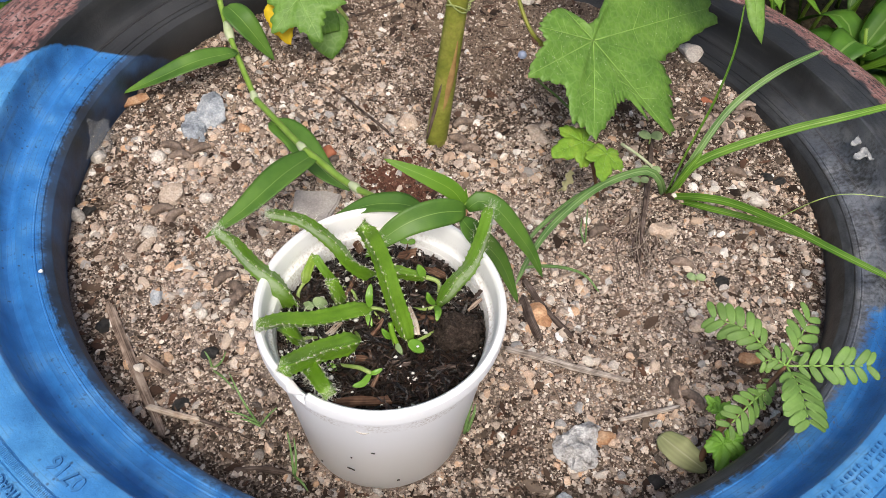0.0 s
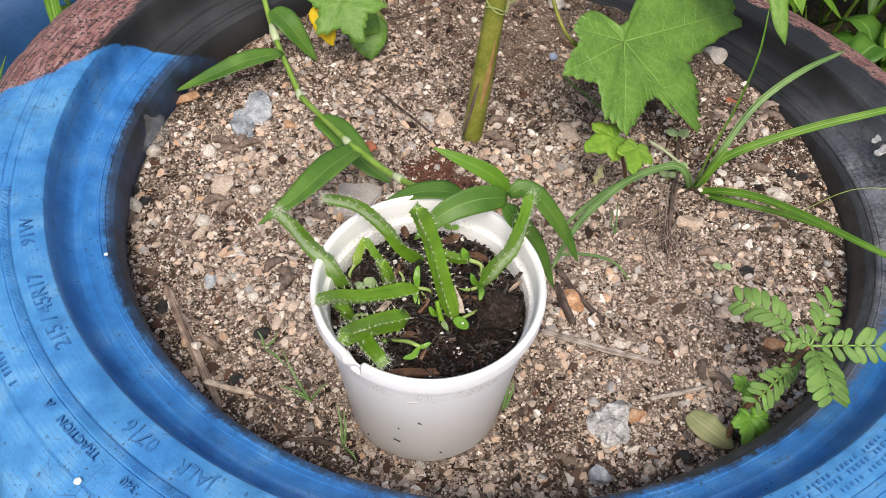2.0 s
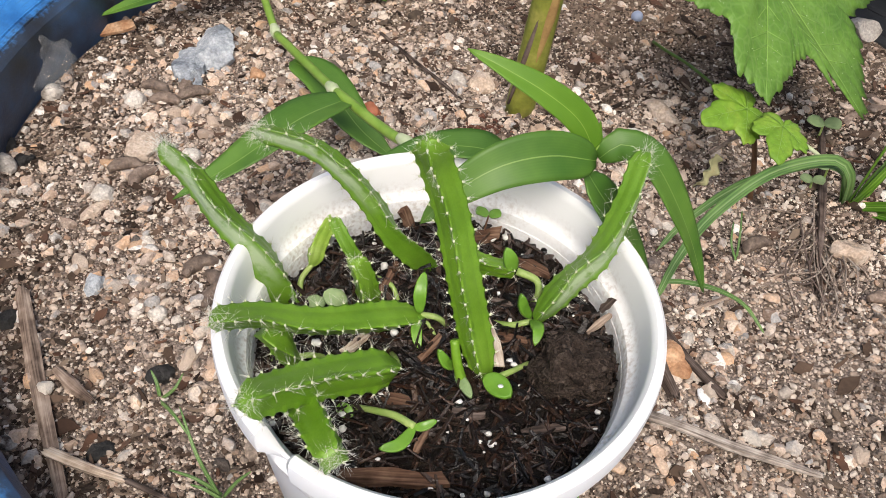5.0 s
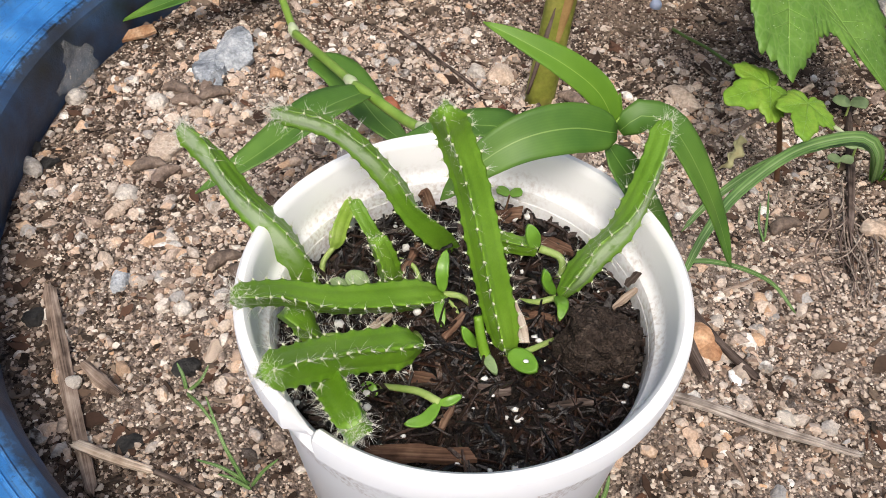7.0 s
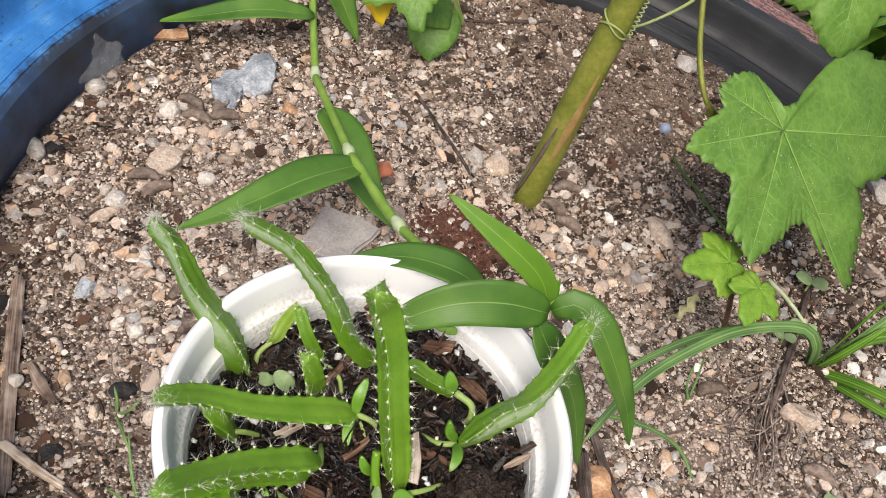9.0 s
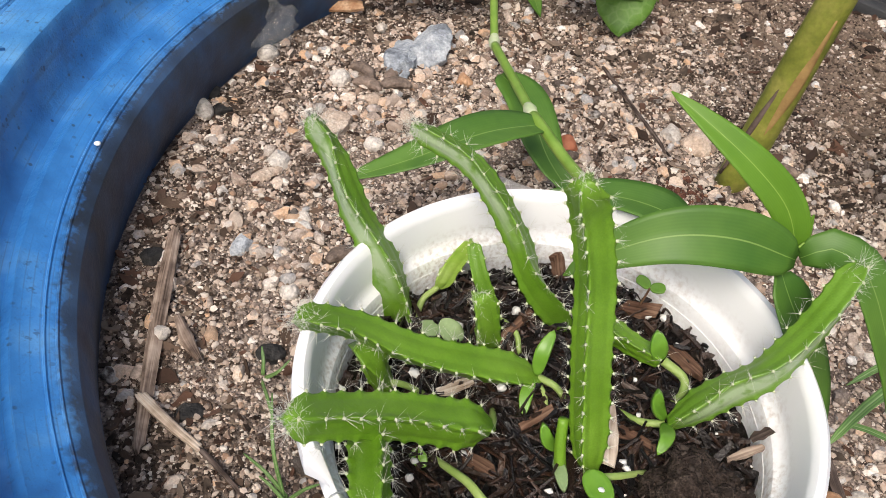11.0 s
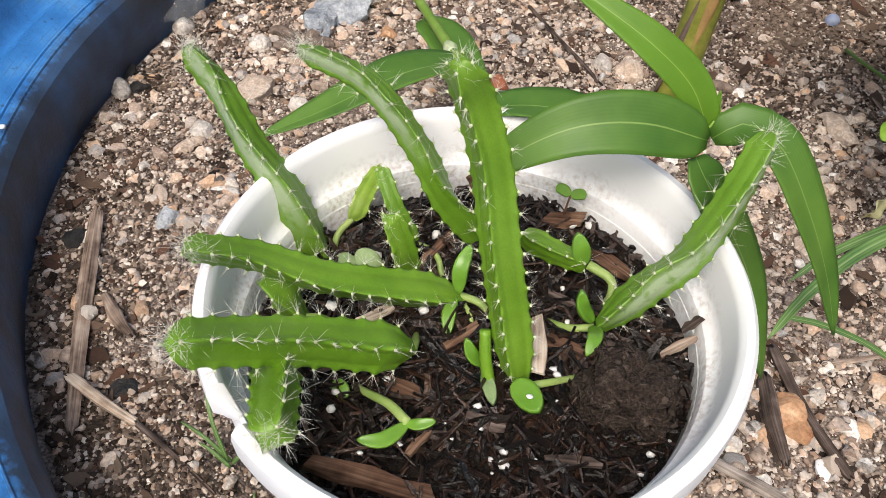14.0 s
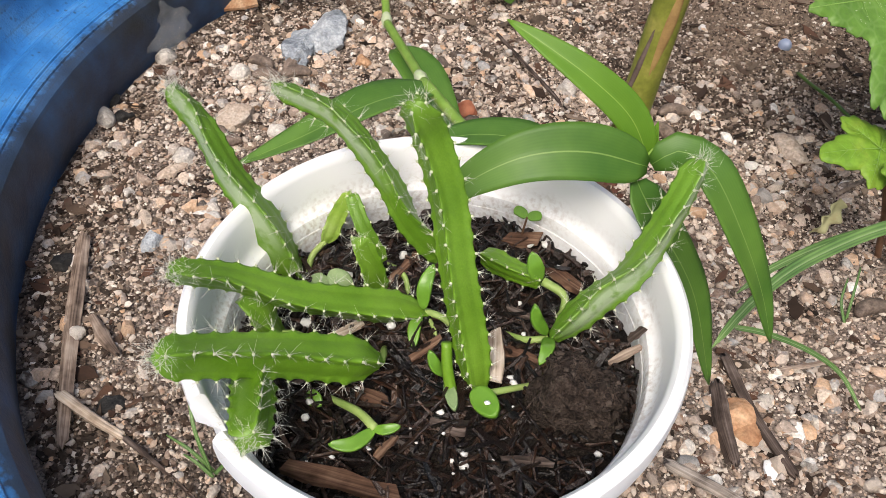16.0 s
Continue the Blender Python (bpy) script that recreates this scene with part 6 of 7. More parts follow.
# ---- wiry weed with paired leaflets by the tyre wall ----
wiry = thing("pinnate_weed", "small weed with paired oval light green leaflets against the tyre", "weed", at=(0.1269, -0.1185, 0.0000))
WJ = (0.1556, -0.0921, 0.0560)
rod_part(wiry, "stem", [(0.1272, -0.1183, -0.0030), (0.1329, -0.1078, 0.0160), (0.1456, -0.0995, 0.0360), WJ], [0.0017, 0.0013, 0.0010], STEM_BROWN, n=24)


def pinnate(parent, pts, pairs, length, width, up):
    pairs += 1
    c = smooth_line(pts, 40)
    t, s, nr = frames_along(c, up)
    stem = rod_part(parent, "leaf_stalk", c[::4], [0.0006, 0.0003], VEIN, n=16, seg=6)
    for k in range(pairs):
        i = int(6 + 32 * k / max(1, pairs - 1))
        grow = 0.75 + 0.5 * math.sin(math.pi * (k + 0.7) / (pairs + 0.4))
        for sg in (-1, 1):
            w_ = noise.noise(Vector((i * 1.7 + sg, length * 900, k * 0.9)))
            d = s[i] * sg * 0.9 + t[i] * (0.62 + 0.35 * w_) + nr[i] * 0.15 * w_
            d /= np.linalg.norm(d)
            L = length * grow * (0.84 + 0.12 * w_)
            a = c[i] + nr[i] * 0.0004
            droop = -0.10 * L
            v, f, u = blade([a, a + d * L * 0.5 + nr[i] * 0.05 * L, a + d * L + nr[i] * droop], L * 0.37, up=tuple(nr[i]), fold=0.10, shape=(0.42, 0.36), n=10, m=4, thick=0.00025)
            child("leaflet", mesh("leaflet", v, f, LEAF_CURRY, uvs=u), stem)


pinnate(wiry, [(0.1526, -0.0819, 0.0500), (0.1423, -0.0734, 0.0540), (0.1295, -0.0658, 0.0520)], 6, 0.0105, 0.0060, (0.15, -0.5, 0.85))
pinnate(wiry, [WJ] + [(0.1626, -0.0805, 0.0600), (0.1678, -0.0711, 0.0620)], 4, 0.0100, 0.0050, (0.2, -0.5, 0.85))
pinnate(wiry, [WJ] + [(0.1717, -0.0947, 0.0620), (0.1872, -0.0951, 0.0640)], 6, 0.0095, 0.0045, (0.1, -0.5, 0.85))
pinnate(wiry, [WJ] + [(0.1575, -0.1046, 0.0580), (0.1589, -0.1187, 0.0560)], 6, 0.0120, 0.0062, (0.2, -0.5, 0.85))
pinnate(wiry, [(0.1497, -0.0969, 0.0420), (0.1390, -0.1068, 0.0440), (0.1307, -0.1150, 0.0420)], 5, 0.0085, 0.0055, (0, -0.5, 0.85))
pinnate(wiry, [WJ] + [(0.1504, -0.0902, 0.0580), (0.1457, -0.0910, 0.0570)], 3, 0.0065, 0.0045, (0, -0.5, 0.85))
pinnate(wiry, [(0.1533, -0.0933, 0.0480), (0.1498, -0.0974, 0.0440), (0.1476, -0.1015, 0.0400)], 4, 0.0055, 0.0030, (0, -0.5, 0.85))
crin = thing("crinkled_seedling", "small seedling with crinkled light green leaves beside the tyre wall", "seedling", at=(0.1389, -0.1008, 0.0000))
rod_part(crin, "stem", [(0.1375, -0.1064, -0.0020), (0.1355, -0.1053, 0.0140), (0.1336, -0.1015, 0.0260)], [0.0008, 0.0006], STALK_PALE)
for a, b, sd in (((0.1348, -0.1133, 0.0220), (0.1318, -0.1272, 0.0200), 31), ((0.1376, -0.1118, 0.0220), (0.1457, -0.1192, 0.0200), 32), ((0.1317, -0.0994, 0.0300), (0.1265, -0.0961, 0.0340), 33), ((0.1323, -0.1021, 0.0300), (0.1386, -0.0978, 0.0320), 34)):
    lobed_part(crin, a, b, (0.1, -0.45, 0.88), YL, LEAF_CRINKLE, seed=sd, per=90, teeth=0.14, n_teeth=20, vein=False, ripple=0.14)
dry = thing("fallen_leaf", "fallen olive-yellow oval leaf lying on sand", "leaf", at=(0.1229, -0.1079, 0.0030))
leaf_part(dry, [(0.1123, -0.1017, 0.0040), (0.1177, -0.1092, 0.0070), (0.1250, -0.1148, 0.0060), (0.1323, -0.1186, 0.0030)], 0.0135, FALLEN, up=(0, -0.3, 1), fold=0.15, shape=(0.5, 0.7), wave=0.08)


# ---- small weeds and sprouts on the sand ----
def wisps(name, label, lines, w=0.0012, mat=GRASS_PALE):
    ob = thing(name, label, "weed", at=lines[0][0])
    for pts in lines:
        leaf_part(ob, pts, w * 0.62, mat, up=(0.2, -0.6, 0.6), fold=0.3, shape=(0.12, 0.5), n=14, m=4, name="blade")
    return ob


wisps("grass_sprout", "thin pale green grass sprouts on sand beside the pot", [[(-0.0774, -0.1033, 0.0000), (-0.0847, -0.1023, 0.0060), (-0.0930, -0.1007, 0.0060)], [(-0.0768, -0.1039, 0.0000), (-0.0729, -0.1017, 0.0060), (-0.0688, -0.0998, 0.0100)], [(-0.0779, -0.1040, 0.0000), (-0.0846, -0.0981, 0.0120), (-0.0923, -0.0869, 0.0180)], [(-0.0767, -0.1048, -0.0000), (-0.0821, -0.1041, 0.0040), (-0.0862, -0.1034, 0.0040)]], 0.0013)
wisps("grass_sprout", "thin pale green grass sprouts on sand beside the pot", [[(-0.0580, -0.1277, 0.0000), (-0.0591, -0.1213, 0.0100), (-0.0612, -0.1146, 0.0160)], [(-0.0574, -0.1282, 0.0000), (-0.0565, -0.1239, 0.0100), (-0.0582, -0.1162, 0.0140)], [(-0.0579, -0.1282, 0.0000), (-0.0530, -0.1331, 0.0040), (-0.0502, -0.1361, 0.0020)]], 0.0014)
wisps("grass_sprout", "thin yellowish grass sprouts on sand", [[(-0.1061, -0.0742, 0.0000), (-0.1072, -0.0718, 0.0040), (-0.1097, -0.0689, 0.0060)], [(-0.1051, -0.0748, 0.0000), (-0.1003, -0.0742, 0.0060), (-0.0987, -0.0696, 0.0080)], [(-0.1055, -0.0758, 0.0000), (-0.0978, -0.0829, 0.0060), (-0.0917, -0.0882, 0.0040)]], 0.0014)
wisps("grass_sprout", "green grass blade beside the pot", [[(0.0196, -0.1038, 0.0000), (0.0208, -0.0996, 0.0140), (0.0227, -0.0932, 0.0240)], [(0.0207, -0.1029, 0.0000), (0.0232, -0.0989, 0.0100), (0.0240, -0.0951, 0.0140)]], 0.0022)
wisps("grass_sprout", "thin grass sprout on sand behind the pot", [[(0.0867, 0.0168, 0.0000), (0.0863, 0.0226, 0.0080), (0.0870, 0.0318, 0.0120)], [(0.0866, 0.0159, 0.0000), (0.0833, 0.0199, 0.0060), (0.0838, 0.0270, 0.0100)]], 0.0010)
for px, sc_ in (((0.1318, 0.0967, 0.0100), 1.0), ((0.1281, 0.0675, 0.0100), 0.8), ((0.1220, 0.0626, 0.0060), 0.7), ((0.1441, -0.0081, 0.0060), 0.7)):
    p = np.array(px)
    sp_ = thing("tiny_sprout", "tiny grey-green two-leaved sprout on sand", "sprout", "sprouts on the sand", at=tuple(p))
    rod_part(sp_, "stalk", [p * (1, 1, 0) + (0.001, 0, -0.001), p], [0.0006, 0.0005], STALK_PALE, n=6, seg=6)
    for sg in (-1, 1):
        v, f = cotyledon([p, p + np.array((0.0035 * sg, -0.001, 0.001)) * sc_, p + np.array((0.0068 * sg, -0.002 * sg, 0.0006)) * sc_], 0.0055 * sc_, 0.0005, shape=(0.4, 0.35))
        child("leaf", mesh("leaf", v, f, COTYL_GREY), sp_)


# ---- stones, sticks and litter that can be told apart ----
def stone(name, label, centre, size, yaw, mat, seed, cuts=3, rough=0.12, level=3, sink=0.35, category="stone", group="", crag=0.05):
    v, f = ball(seed, rough, (1, 1, 1), level=level, cuts=cuts)
    if crag:
        v = v * np.array([1 + crag * (noise.noise(Vector(p * 3.1) + Vector((seed, 0, 0))) + 0.6 * noise.noise(Vector(p * 7.0))) * 1.6 for p in v])[:, None]
    v = v * np.array(size) / 2 @ turn(yaw).T
    c = np.array(centre, float)
    c[2] = height(c[0], c[1]) + size[2] * (0.5 - sink)
    return single(name, mesh(name, v + c, f, mat, crease=26), label, category, group)


PEB = "pebbles on the sand"
stone("stone", "flat pinkish tan stone half sunk in sand", (-0.1501, 0.0364, 0.0000), (0.020, 0.016, 0.009), 25, STONE_TAN, 41, cuts=9, rough=0.06)
stone("pebble", "smooth oval white pebble on sand", (-0.2013, 0.0186, 0.0000), (0.0140, 0.0075, 0.007), -32, STONE_WHITE, 42, cuts=1, rough=0.06, group=PEB, crag=0)
stone("stone", "rough white pebble on sand beside crumpled film", (-0.2008, 0.0626, 0.0000), (0.0095, 0.0090, 0.008), 10, STONE_WHITE, 43, cuts=3)
stone("rock", "blue-grey rock with white edges on sand", (-0.1424, 0.1043, 0.0000), (0.027, 0.031, 0.017), 20, STONE_GREY, 44, cuts=9, rough=0.09, crag=0.065, level=4)
stone("rock", "blue-grey rock with white edges on sand", (-0.1502, 0.0906, 0.0000), (0.014, 0.028, 0.011), 15, STONE_GREY, 45, cuts=7, rough=0.13, crag=0.075, level=4)
stone("stone", "tall flat tan stone leaning in sand", (0.0634, 0.0995, 0.0000), (0.010, 0.026, 0.008), 25, STONE_TAN, 46, cuts=6)
stone("stone", "tan rounded stone on sand", (0.1310, 0.0265, 0.0000), (0.016, 0.012, 0.010), 0, STONE_TAN, 47, cuts=4)
stone("stone", "pale cream stone by the tyre wall", (0.1722, 0.1912, 0.0000), (0.016, 0.022, 0.014), 15, STONE_WHITE, 48, cuts=6)
stone("stone", "grey-white crumbly rock on sand", (0.0744, -0.1113, 0.0000), (0.020, 0.024, 0.013), 10, STONE_CRUMB, 49, cuts=7, rough=0.25, crag=0.13, level=4)
stone("stone", "grey-white crumbly rock on sand", (0.0774, -0.1030, 0.0000), (0.015, 0.012, 0.010), 0, STONE_CRUMB, 50, cuts=5, rough=0.2, crag=0.18)
stone("stone", "grey rough rock near the tyre wall", (0.0657, -0.1374, 0.0000), (0.011, 0.011, 0.009), 40, STONE_GREY, 51, cuts=5)
stone("stone", "pale triangular stone flake on sand", (0.0519, -0.1403, 0.0000), (0.006, 0.014, 0.004), 20, STONE_WHITE, 52, cuts=6)
stone("stone", "orange-brown stone on sand beside the pot", (0.0565, -0.0330, -0.0000), (0.012, 0.011, 0.009), 0, STONE_ORANGE, 53, cuts=3)
stone("stone", "orange-brown stone on sand beside the pot", (0.0604, -0.0377, 0.0000), (0.008, 0.008, 0.007), 0, STONE_ORANGE, 54, cuts=3)
stone("stone", "tan stone under the wiry weed", (0.1651, -0.0564, -0.0000), (0.011, 0.009, 0.008), 0, STONE_ORANGE, 55, cuts=3)
stone("stone", "bluish grey pebble on sand", (-0.1432, -0.0345, 0.0000), (0.007, 0.011, 0.006), 10, STONE_GREY, 56, cuts=3)
stone("pebble", "oblong cream pebble on sand", (-0.1561, -0.0018, 0.0000), (0.0055, 0.013, 0.005), -25, STONE_TAN, 57, cuts=2, group=PEB)
stone("pebble", "cream pebble on sand", (-0.1568, 0.0068, 0.0000), (0.009, 0.010, 0.006), 30, STONE_WHITE, 58, cuts=4, group=PEB)
stone("pebble", "rounded white pebble on sand", (-0.1178, -0.0428, 0.0000), (0.0065, 0.0070, 0.005), 0, STONE_WHITE, 59, cuts=1, group=PEB)
stone("pebble", "rounded pale pebble on sand", (-0.1671, 0.0673, 0.0000), (0.010, 0.011, 0.007), 15, STONE_WHITE, 60, cuts=3, group=PEB)
stone("pebble", "rounded pale pebble on sand", (-0.1310, 0.0346, 0.0000), (0.008, 0.007, 0.006), 15, STONE_WHITE, 61, cuts=1, group=PEB)
stone("pebble", "flat cream pebble on sand", (-0.1470, 0.0604, 0.0000), (0.009, 0.007, 0.005), 15, STONE_TAN, 62, cuts=2, group=PEB)
stone("pebble", "orange pebble on sand", (-0.1201, 0.0947, 0.0000), (0.008, 0.009, 0.006), 15, STONE_ORANGE, 63, cuts=4, group=PEB)
stone("pebble", "pinkish pebble by the stalk", (-0.0191, 0.1058, 0.0000), (0.012, 0.013, 0.008), 15, STONE_TAN, 64, cuts=3, group=PEB)
stone("pebble", "white crumbly pebble on sand", (-0.0304, 0.1065, 0.0000), (0.008, 0.011, 0.007), 15, STONE_WHITE, 65, cuts=3, rough=0.2, group=PEB)
stone("pebble", "white pebble at the tyre wall", (0.0604, 0.2439, 0.0000), (0.013, 0.015, 0.010), 25, STONE_WHITE, 66, cuts=4, group=PEB)
stone("pebble", "white pebble by the tyre wall", (0.1931, 0.1101, 0.0000), (0.008, 0.007, 0.006), 25, STONE_WHITE, 67, cuts=3, group=PEB)
stone("pebble", "white pebble on sand", (0.1395, -0.0295, -0.0000), (0.006, 0.0055, 0.005), 25, STONE_WHITE, 68, cuts=1, group=PEB)
stone("pebble", "cream pebble on sand", (0.1412, -0.0371, 0.0000), (0.009, 0.008, 0.006), 25, STONE_TAN, 69, cuts=2, group=PEB)
stone("pebble", "orange pebble by the grey rock", (0.0864, -0.1046, 0.0000), (0.010, 0.009, 0.007), 0, STONE_ORANGE, 70, cuts=3, group=PEB)
stone("pebble", "pale stone wedged under the grass", (0.1913, 0.0541, 0.0000), (0.016, 0.009, 0.008), -20, STONE_WHITE, 71, cuts=3, group=PEB)
stone("brick_fragment", "red brick fragment on sand", (-0.0661, 0.0765, 0.0000), (0.010, 0.009, 0.007), 15, BRICK_RED, 72, cuts=6, category="brick")
stone("brick_fragment", "small red brick fragment by the tyre wall", (0.1773, 0.1402, 0.0000), (0.008, 0.012, 0.006), 25, BRICK_RED, 73, cuts=6, category="brick")
stone("stone", "shiny white shell flake on sand beside the pot", (0.0681, -0.0470, 0.0010), (0.0045, 0.0065, 0.002), 10, DROP_WHITE, 74, cuts=5, sink=0.1)
stone("stone", "flat orange-brown stone on sand behind the pot", (0.0159, 0.0329, 0.0), (0.012, 0.010, 0.006), 20, STONE_ORANGE, 78, cuts=5)
stone("bead", "round blue-grey glass bead on sand", (0.0555, 0.1789, 0.0030), (0.0062, 0.0062, 0.0062), 0, BEAD, 75, cuts=0, rough=0.0, sink=0.1, category="bead", crag=0)
bm = bmesh.new()
bmesh.ops.create_cube(bm, size=1.0)
for q in bm.verts:
    q.co = Vector((q.co.x * (0.021 + 0.006 * (q.co.y > 0)), q.co.y * 0.027 + 0.003 * q.co.x, q.co.z * 0.0045 + 0.0007 * q.co.y))
bmesh.ops.bevel(bm, geom=bm.edges[:], offset=0.0011, segments=2, affect="EDGES")
bmesh.ops.subdivide_edges(bm, edges=bm.edges[:], cuts=2, use_grid_fill=True)
for q in bm.verts:
    q.co += Vector((0.0016 * noise.noise(q.co * 160), 0.0016 * noise.noise(q.co * 160 + Vector((7, 0, 0))), 0.0005 * noise.noise(q.co * 300)))
bm.transform(Matrix.Translation((-0.0690, 0.0290, 0.0020)) @ Euler((0, 0, radians(-8))).to_matrix().to_4x4())
me_ = bpy.data.meshes.new("slate_flake")
bm.to_mesh(me_)
bm.free()
me_.materials.append(SLATE)
single("slate_flake", me_, "flat grey stone flake lying on sand behind the pot", "stone")

# crumpled clear film
FA, FB, FC, FD = (np.array(q) for q in ((-0.2050, 0.0560, 0.0070), (-0.1900, 0.0640, 0.0080), (-0.1930, 0.0760, 0.0190), (-0.2110, 0.0700, 0.0270)))
fv = []
for i in range(13):
    for j in range(13):
        a, b = i / 12, j / 12
        p = (1 - b) * ((1 - a) * FA + a * FB) + b * ((1 - a) * FD + a * FC)
        w = 0.0045 * noise.noise(Vector((a * 3, b * 3, 3))) + 0.0025 * abs(noise.noise(Vector((a * 7, b * 6, 8))))
        fv.append(p + np.array((0.15, -0.7, 0.7)) * w + np.array((0.004 * noise.noise(Vector((0, b * 4, 1))), 0, 0.004 * noise.noise(Vector((a * 4, 0, 2))))))
fv = np.array(fv)
vv, ff, uu = closed_sheet(fv, fv - (0, 0, 0.0003), 13, 13, [(0, 0)] * 169)
single("plastic_film", mesh("plastic_film", vv, ff, PLASTIC_CLEAR), "scrap of crumpled cloudy plastic film at the tyre wall", "plastic")


def split_rod(pts, radii, seed, n=46, seg=13):
    """A split, ridged piece of wood with ragged ends; verts, faces and UVs in metres."""
    rng = np.random.default_rng(seed)
    c = smooth_line(pts, n)
    t, sd, nr = frames_along(c)
    r = np.interp(np.linspace(0, 1, n), np.linspace(0, 1, len(radii)), radii)
    ridge = 1 + 0.13 * rng.standard_normal(seg)
    drift = np.cumsum(rng.standard_normal((n, seg)) * 0.022, axis=0)
    along = np.r_[0, np.cumsum(np.linalg.norm(np.diff(c, axis=0), axis=1))]
    a = np.arange(seg) * 2 * np.pi / seg
    ragged = rng.uniform(-1, 1, (2, seg))
    v, uv, f = [], [], []
    for k in range(n):
        rr = np.clip(r[k] * (ridge + drift[k]), 0.35 * r[k], 1.5 * r[k])
        p = c[k] + np.cos(a)[:, None] * sd[k] * rr[:, None] + np.sin(a)[:, None] * nr[k] * rr[:, None] * 0.8
        if k in (0, n - 1):
            p = p * 0.55 + c[k] * 0.45 + t[k] * (ragged[0 if k == 0 else 1] * r[k] * 0.9)[:, None]
        v += list(p)
        uv += [(along[k], j / seg * 6.283 * r.mean()) for j in range(seg)]
    for k in range(n - 1):
        for j in range(seg):
            q = (j + 1) % seg
            f.append((k * seg + j, k * seg + q, (k + 1) * seg + q, (k + 1) * seg + j))
    f.append(tuple(range(seg - 1, -1, -1)))
    f.append(tuple((n - 1) * seg + j for j in range(seg)))
    return np.array(v), f, uv


def stick(label, pts, radii, mat, name="stick"):
    p = np.array(pts, float)
    rr = np.interp(np.linspace(0, 1, len(p)), np.linspace(0, 1, len(radii)), radii)
    for k in range(len(p)):
        p[k][2] += height(p[k][0], p[k][1]) + rr[k] * 0.6
    v, f, uv = split_rod(p, [q * 0.74 for q in radii], abs(int(p.sum() * 1e6)) % 9973)
    return single(name, mesh(name, v, f, mat, uvs=uv, crease=38), label, "stick", "sticks on the sand")


stick("weathered grey-brown split stick lying on sand", [(-0.1656, -0.0415, 0.0010), (-0.1498, -0.0676, 0.0010), (-0.1369, -0.0876, 0.0010), (-0.1206, -0.1126, 0.0010)], [0.0026, 0.0032, 0.0030, 0.0022], STICK_BROWN)
stick("short broken split stick beside a longer one", [(-0.1409, -0.0706, 0.0010), (-0.1314, -0.0770, 0.0010), (-0.1247, -0.0800, 0.0010)], [0.0018, 0.0030, 0.0012], STICK_BROWN)
stick("pale thin broken stick on sand", [(-0.1304, -0.0993, 0.0030), (-0.1173, -0.1024, 0.0030), (-0.1052, -0.1043, 0.0010)], [0.0020, 0.0019, 0.0016], STICK_PALE)
stick("thin dark twig on sand", [(-0.1052, -0.1043, 0.0010), (-0.0907, -0.1085, 0.0010), (-0.0774, -0.1121, 0.0010)], [0.0014, 0.0010, 0.0008], STICK_DARK)
stick("grey weathered twig on sand beside the pot", [(0.0396, -0.0572, 0.0020), (0.0565, -0.0618, 0.0020), (0.0744, -0.0663, 0.0020), (0.1016, -0.0721, 0.0020)], [0.0022, 0.0023, 0.0020, 0.0012], STICK_GREY)
stick("dark grey twig on sand beside the pot", [(0.0508, -0.0127, 0.0010), (0.0613, -0.0306, 0.0010), (0.0744, -0.0476, 0.0010)], [0.0022, 0.0022, 0.0018], STICK_DARK)
stick("blackened stub of stick beside the pot", [(0.0494, -0.0256, 0.0010), (0.0530, -0.0389, 0.0010), (0.0578, -0.0509, 0.0010)], [0.0030, 0.0034, 0.0024], STICK_DARK)
stick("grey weathered twig on sand", [(0.0942, -0.0940, 0.0020), (0.1077, -0.0905, 0.0020), (0.1242, -0.0855, 0.0020)], [0.0014, 0.0019, 0.0014], STICK_GREY)
stick("thin dark twig lying behind the pot", [(-0.0712, 0.1360, 0.0010), (-0.0493, 0.1160, 0.0010), (-0.0338, 0.0997, 0.0010), (-0.0289, 0.0931, 0.0010)], [0.0012, 0.0015, 0.0014, 0.0010], STICK_DARK)
stick("dark fibrous root on sand by the tyre", [(-0.0847, -0.1278, 0.0010), (-0.0712, -0.1249, 0.0010), (-0.0590, -0.1226, 0.0010)], [0.0016, 0.0022, 0.0012], STICK_DARK)
stick("dark twig under the grass tuft", [(0.1356, 0.1054, 0.0010), (0.1255, 0.0539, 0.0010), (0.1144, 0.0036, 0.0010)], [0.0018, 0.0022, 0.0012], STICK_DARK)
stick("thin dark twig at the tyre wall", [(-0.0734, 0.2066, 0.0010), (-0.0506, 0.2204, 0.0010), (-0.0232, 0.2399, 0.0010)], [0.0010, 0.0012], STICK_DARK)
stick("thin twig across the sand", [(0.1036, 0.0113, 0.0010), (0.0756, -0.0055, 0.0010), (0.0654, -0.0124, 0.0010)], [0.0008, 0.0010], STICK_BROWN)
stick("thin curved twig near the plant pot", [(0.0607, -0.0755, 0.0010), (0.0646, -0.0816, 0.0010), (0.0662, -0.0877, 0.0010)], [0.0009, 0.0009], STICK_BROWN)
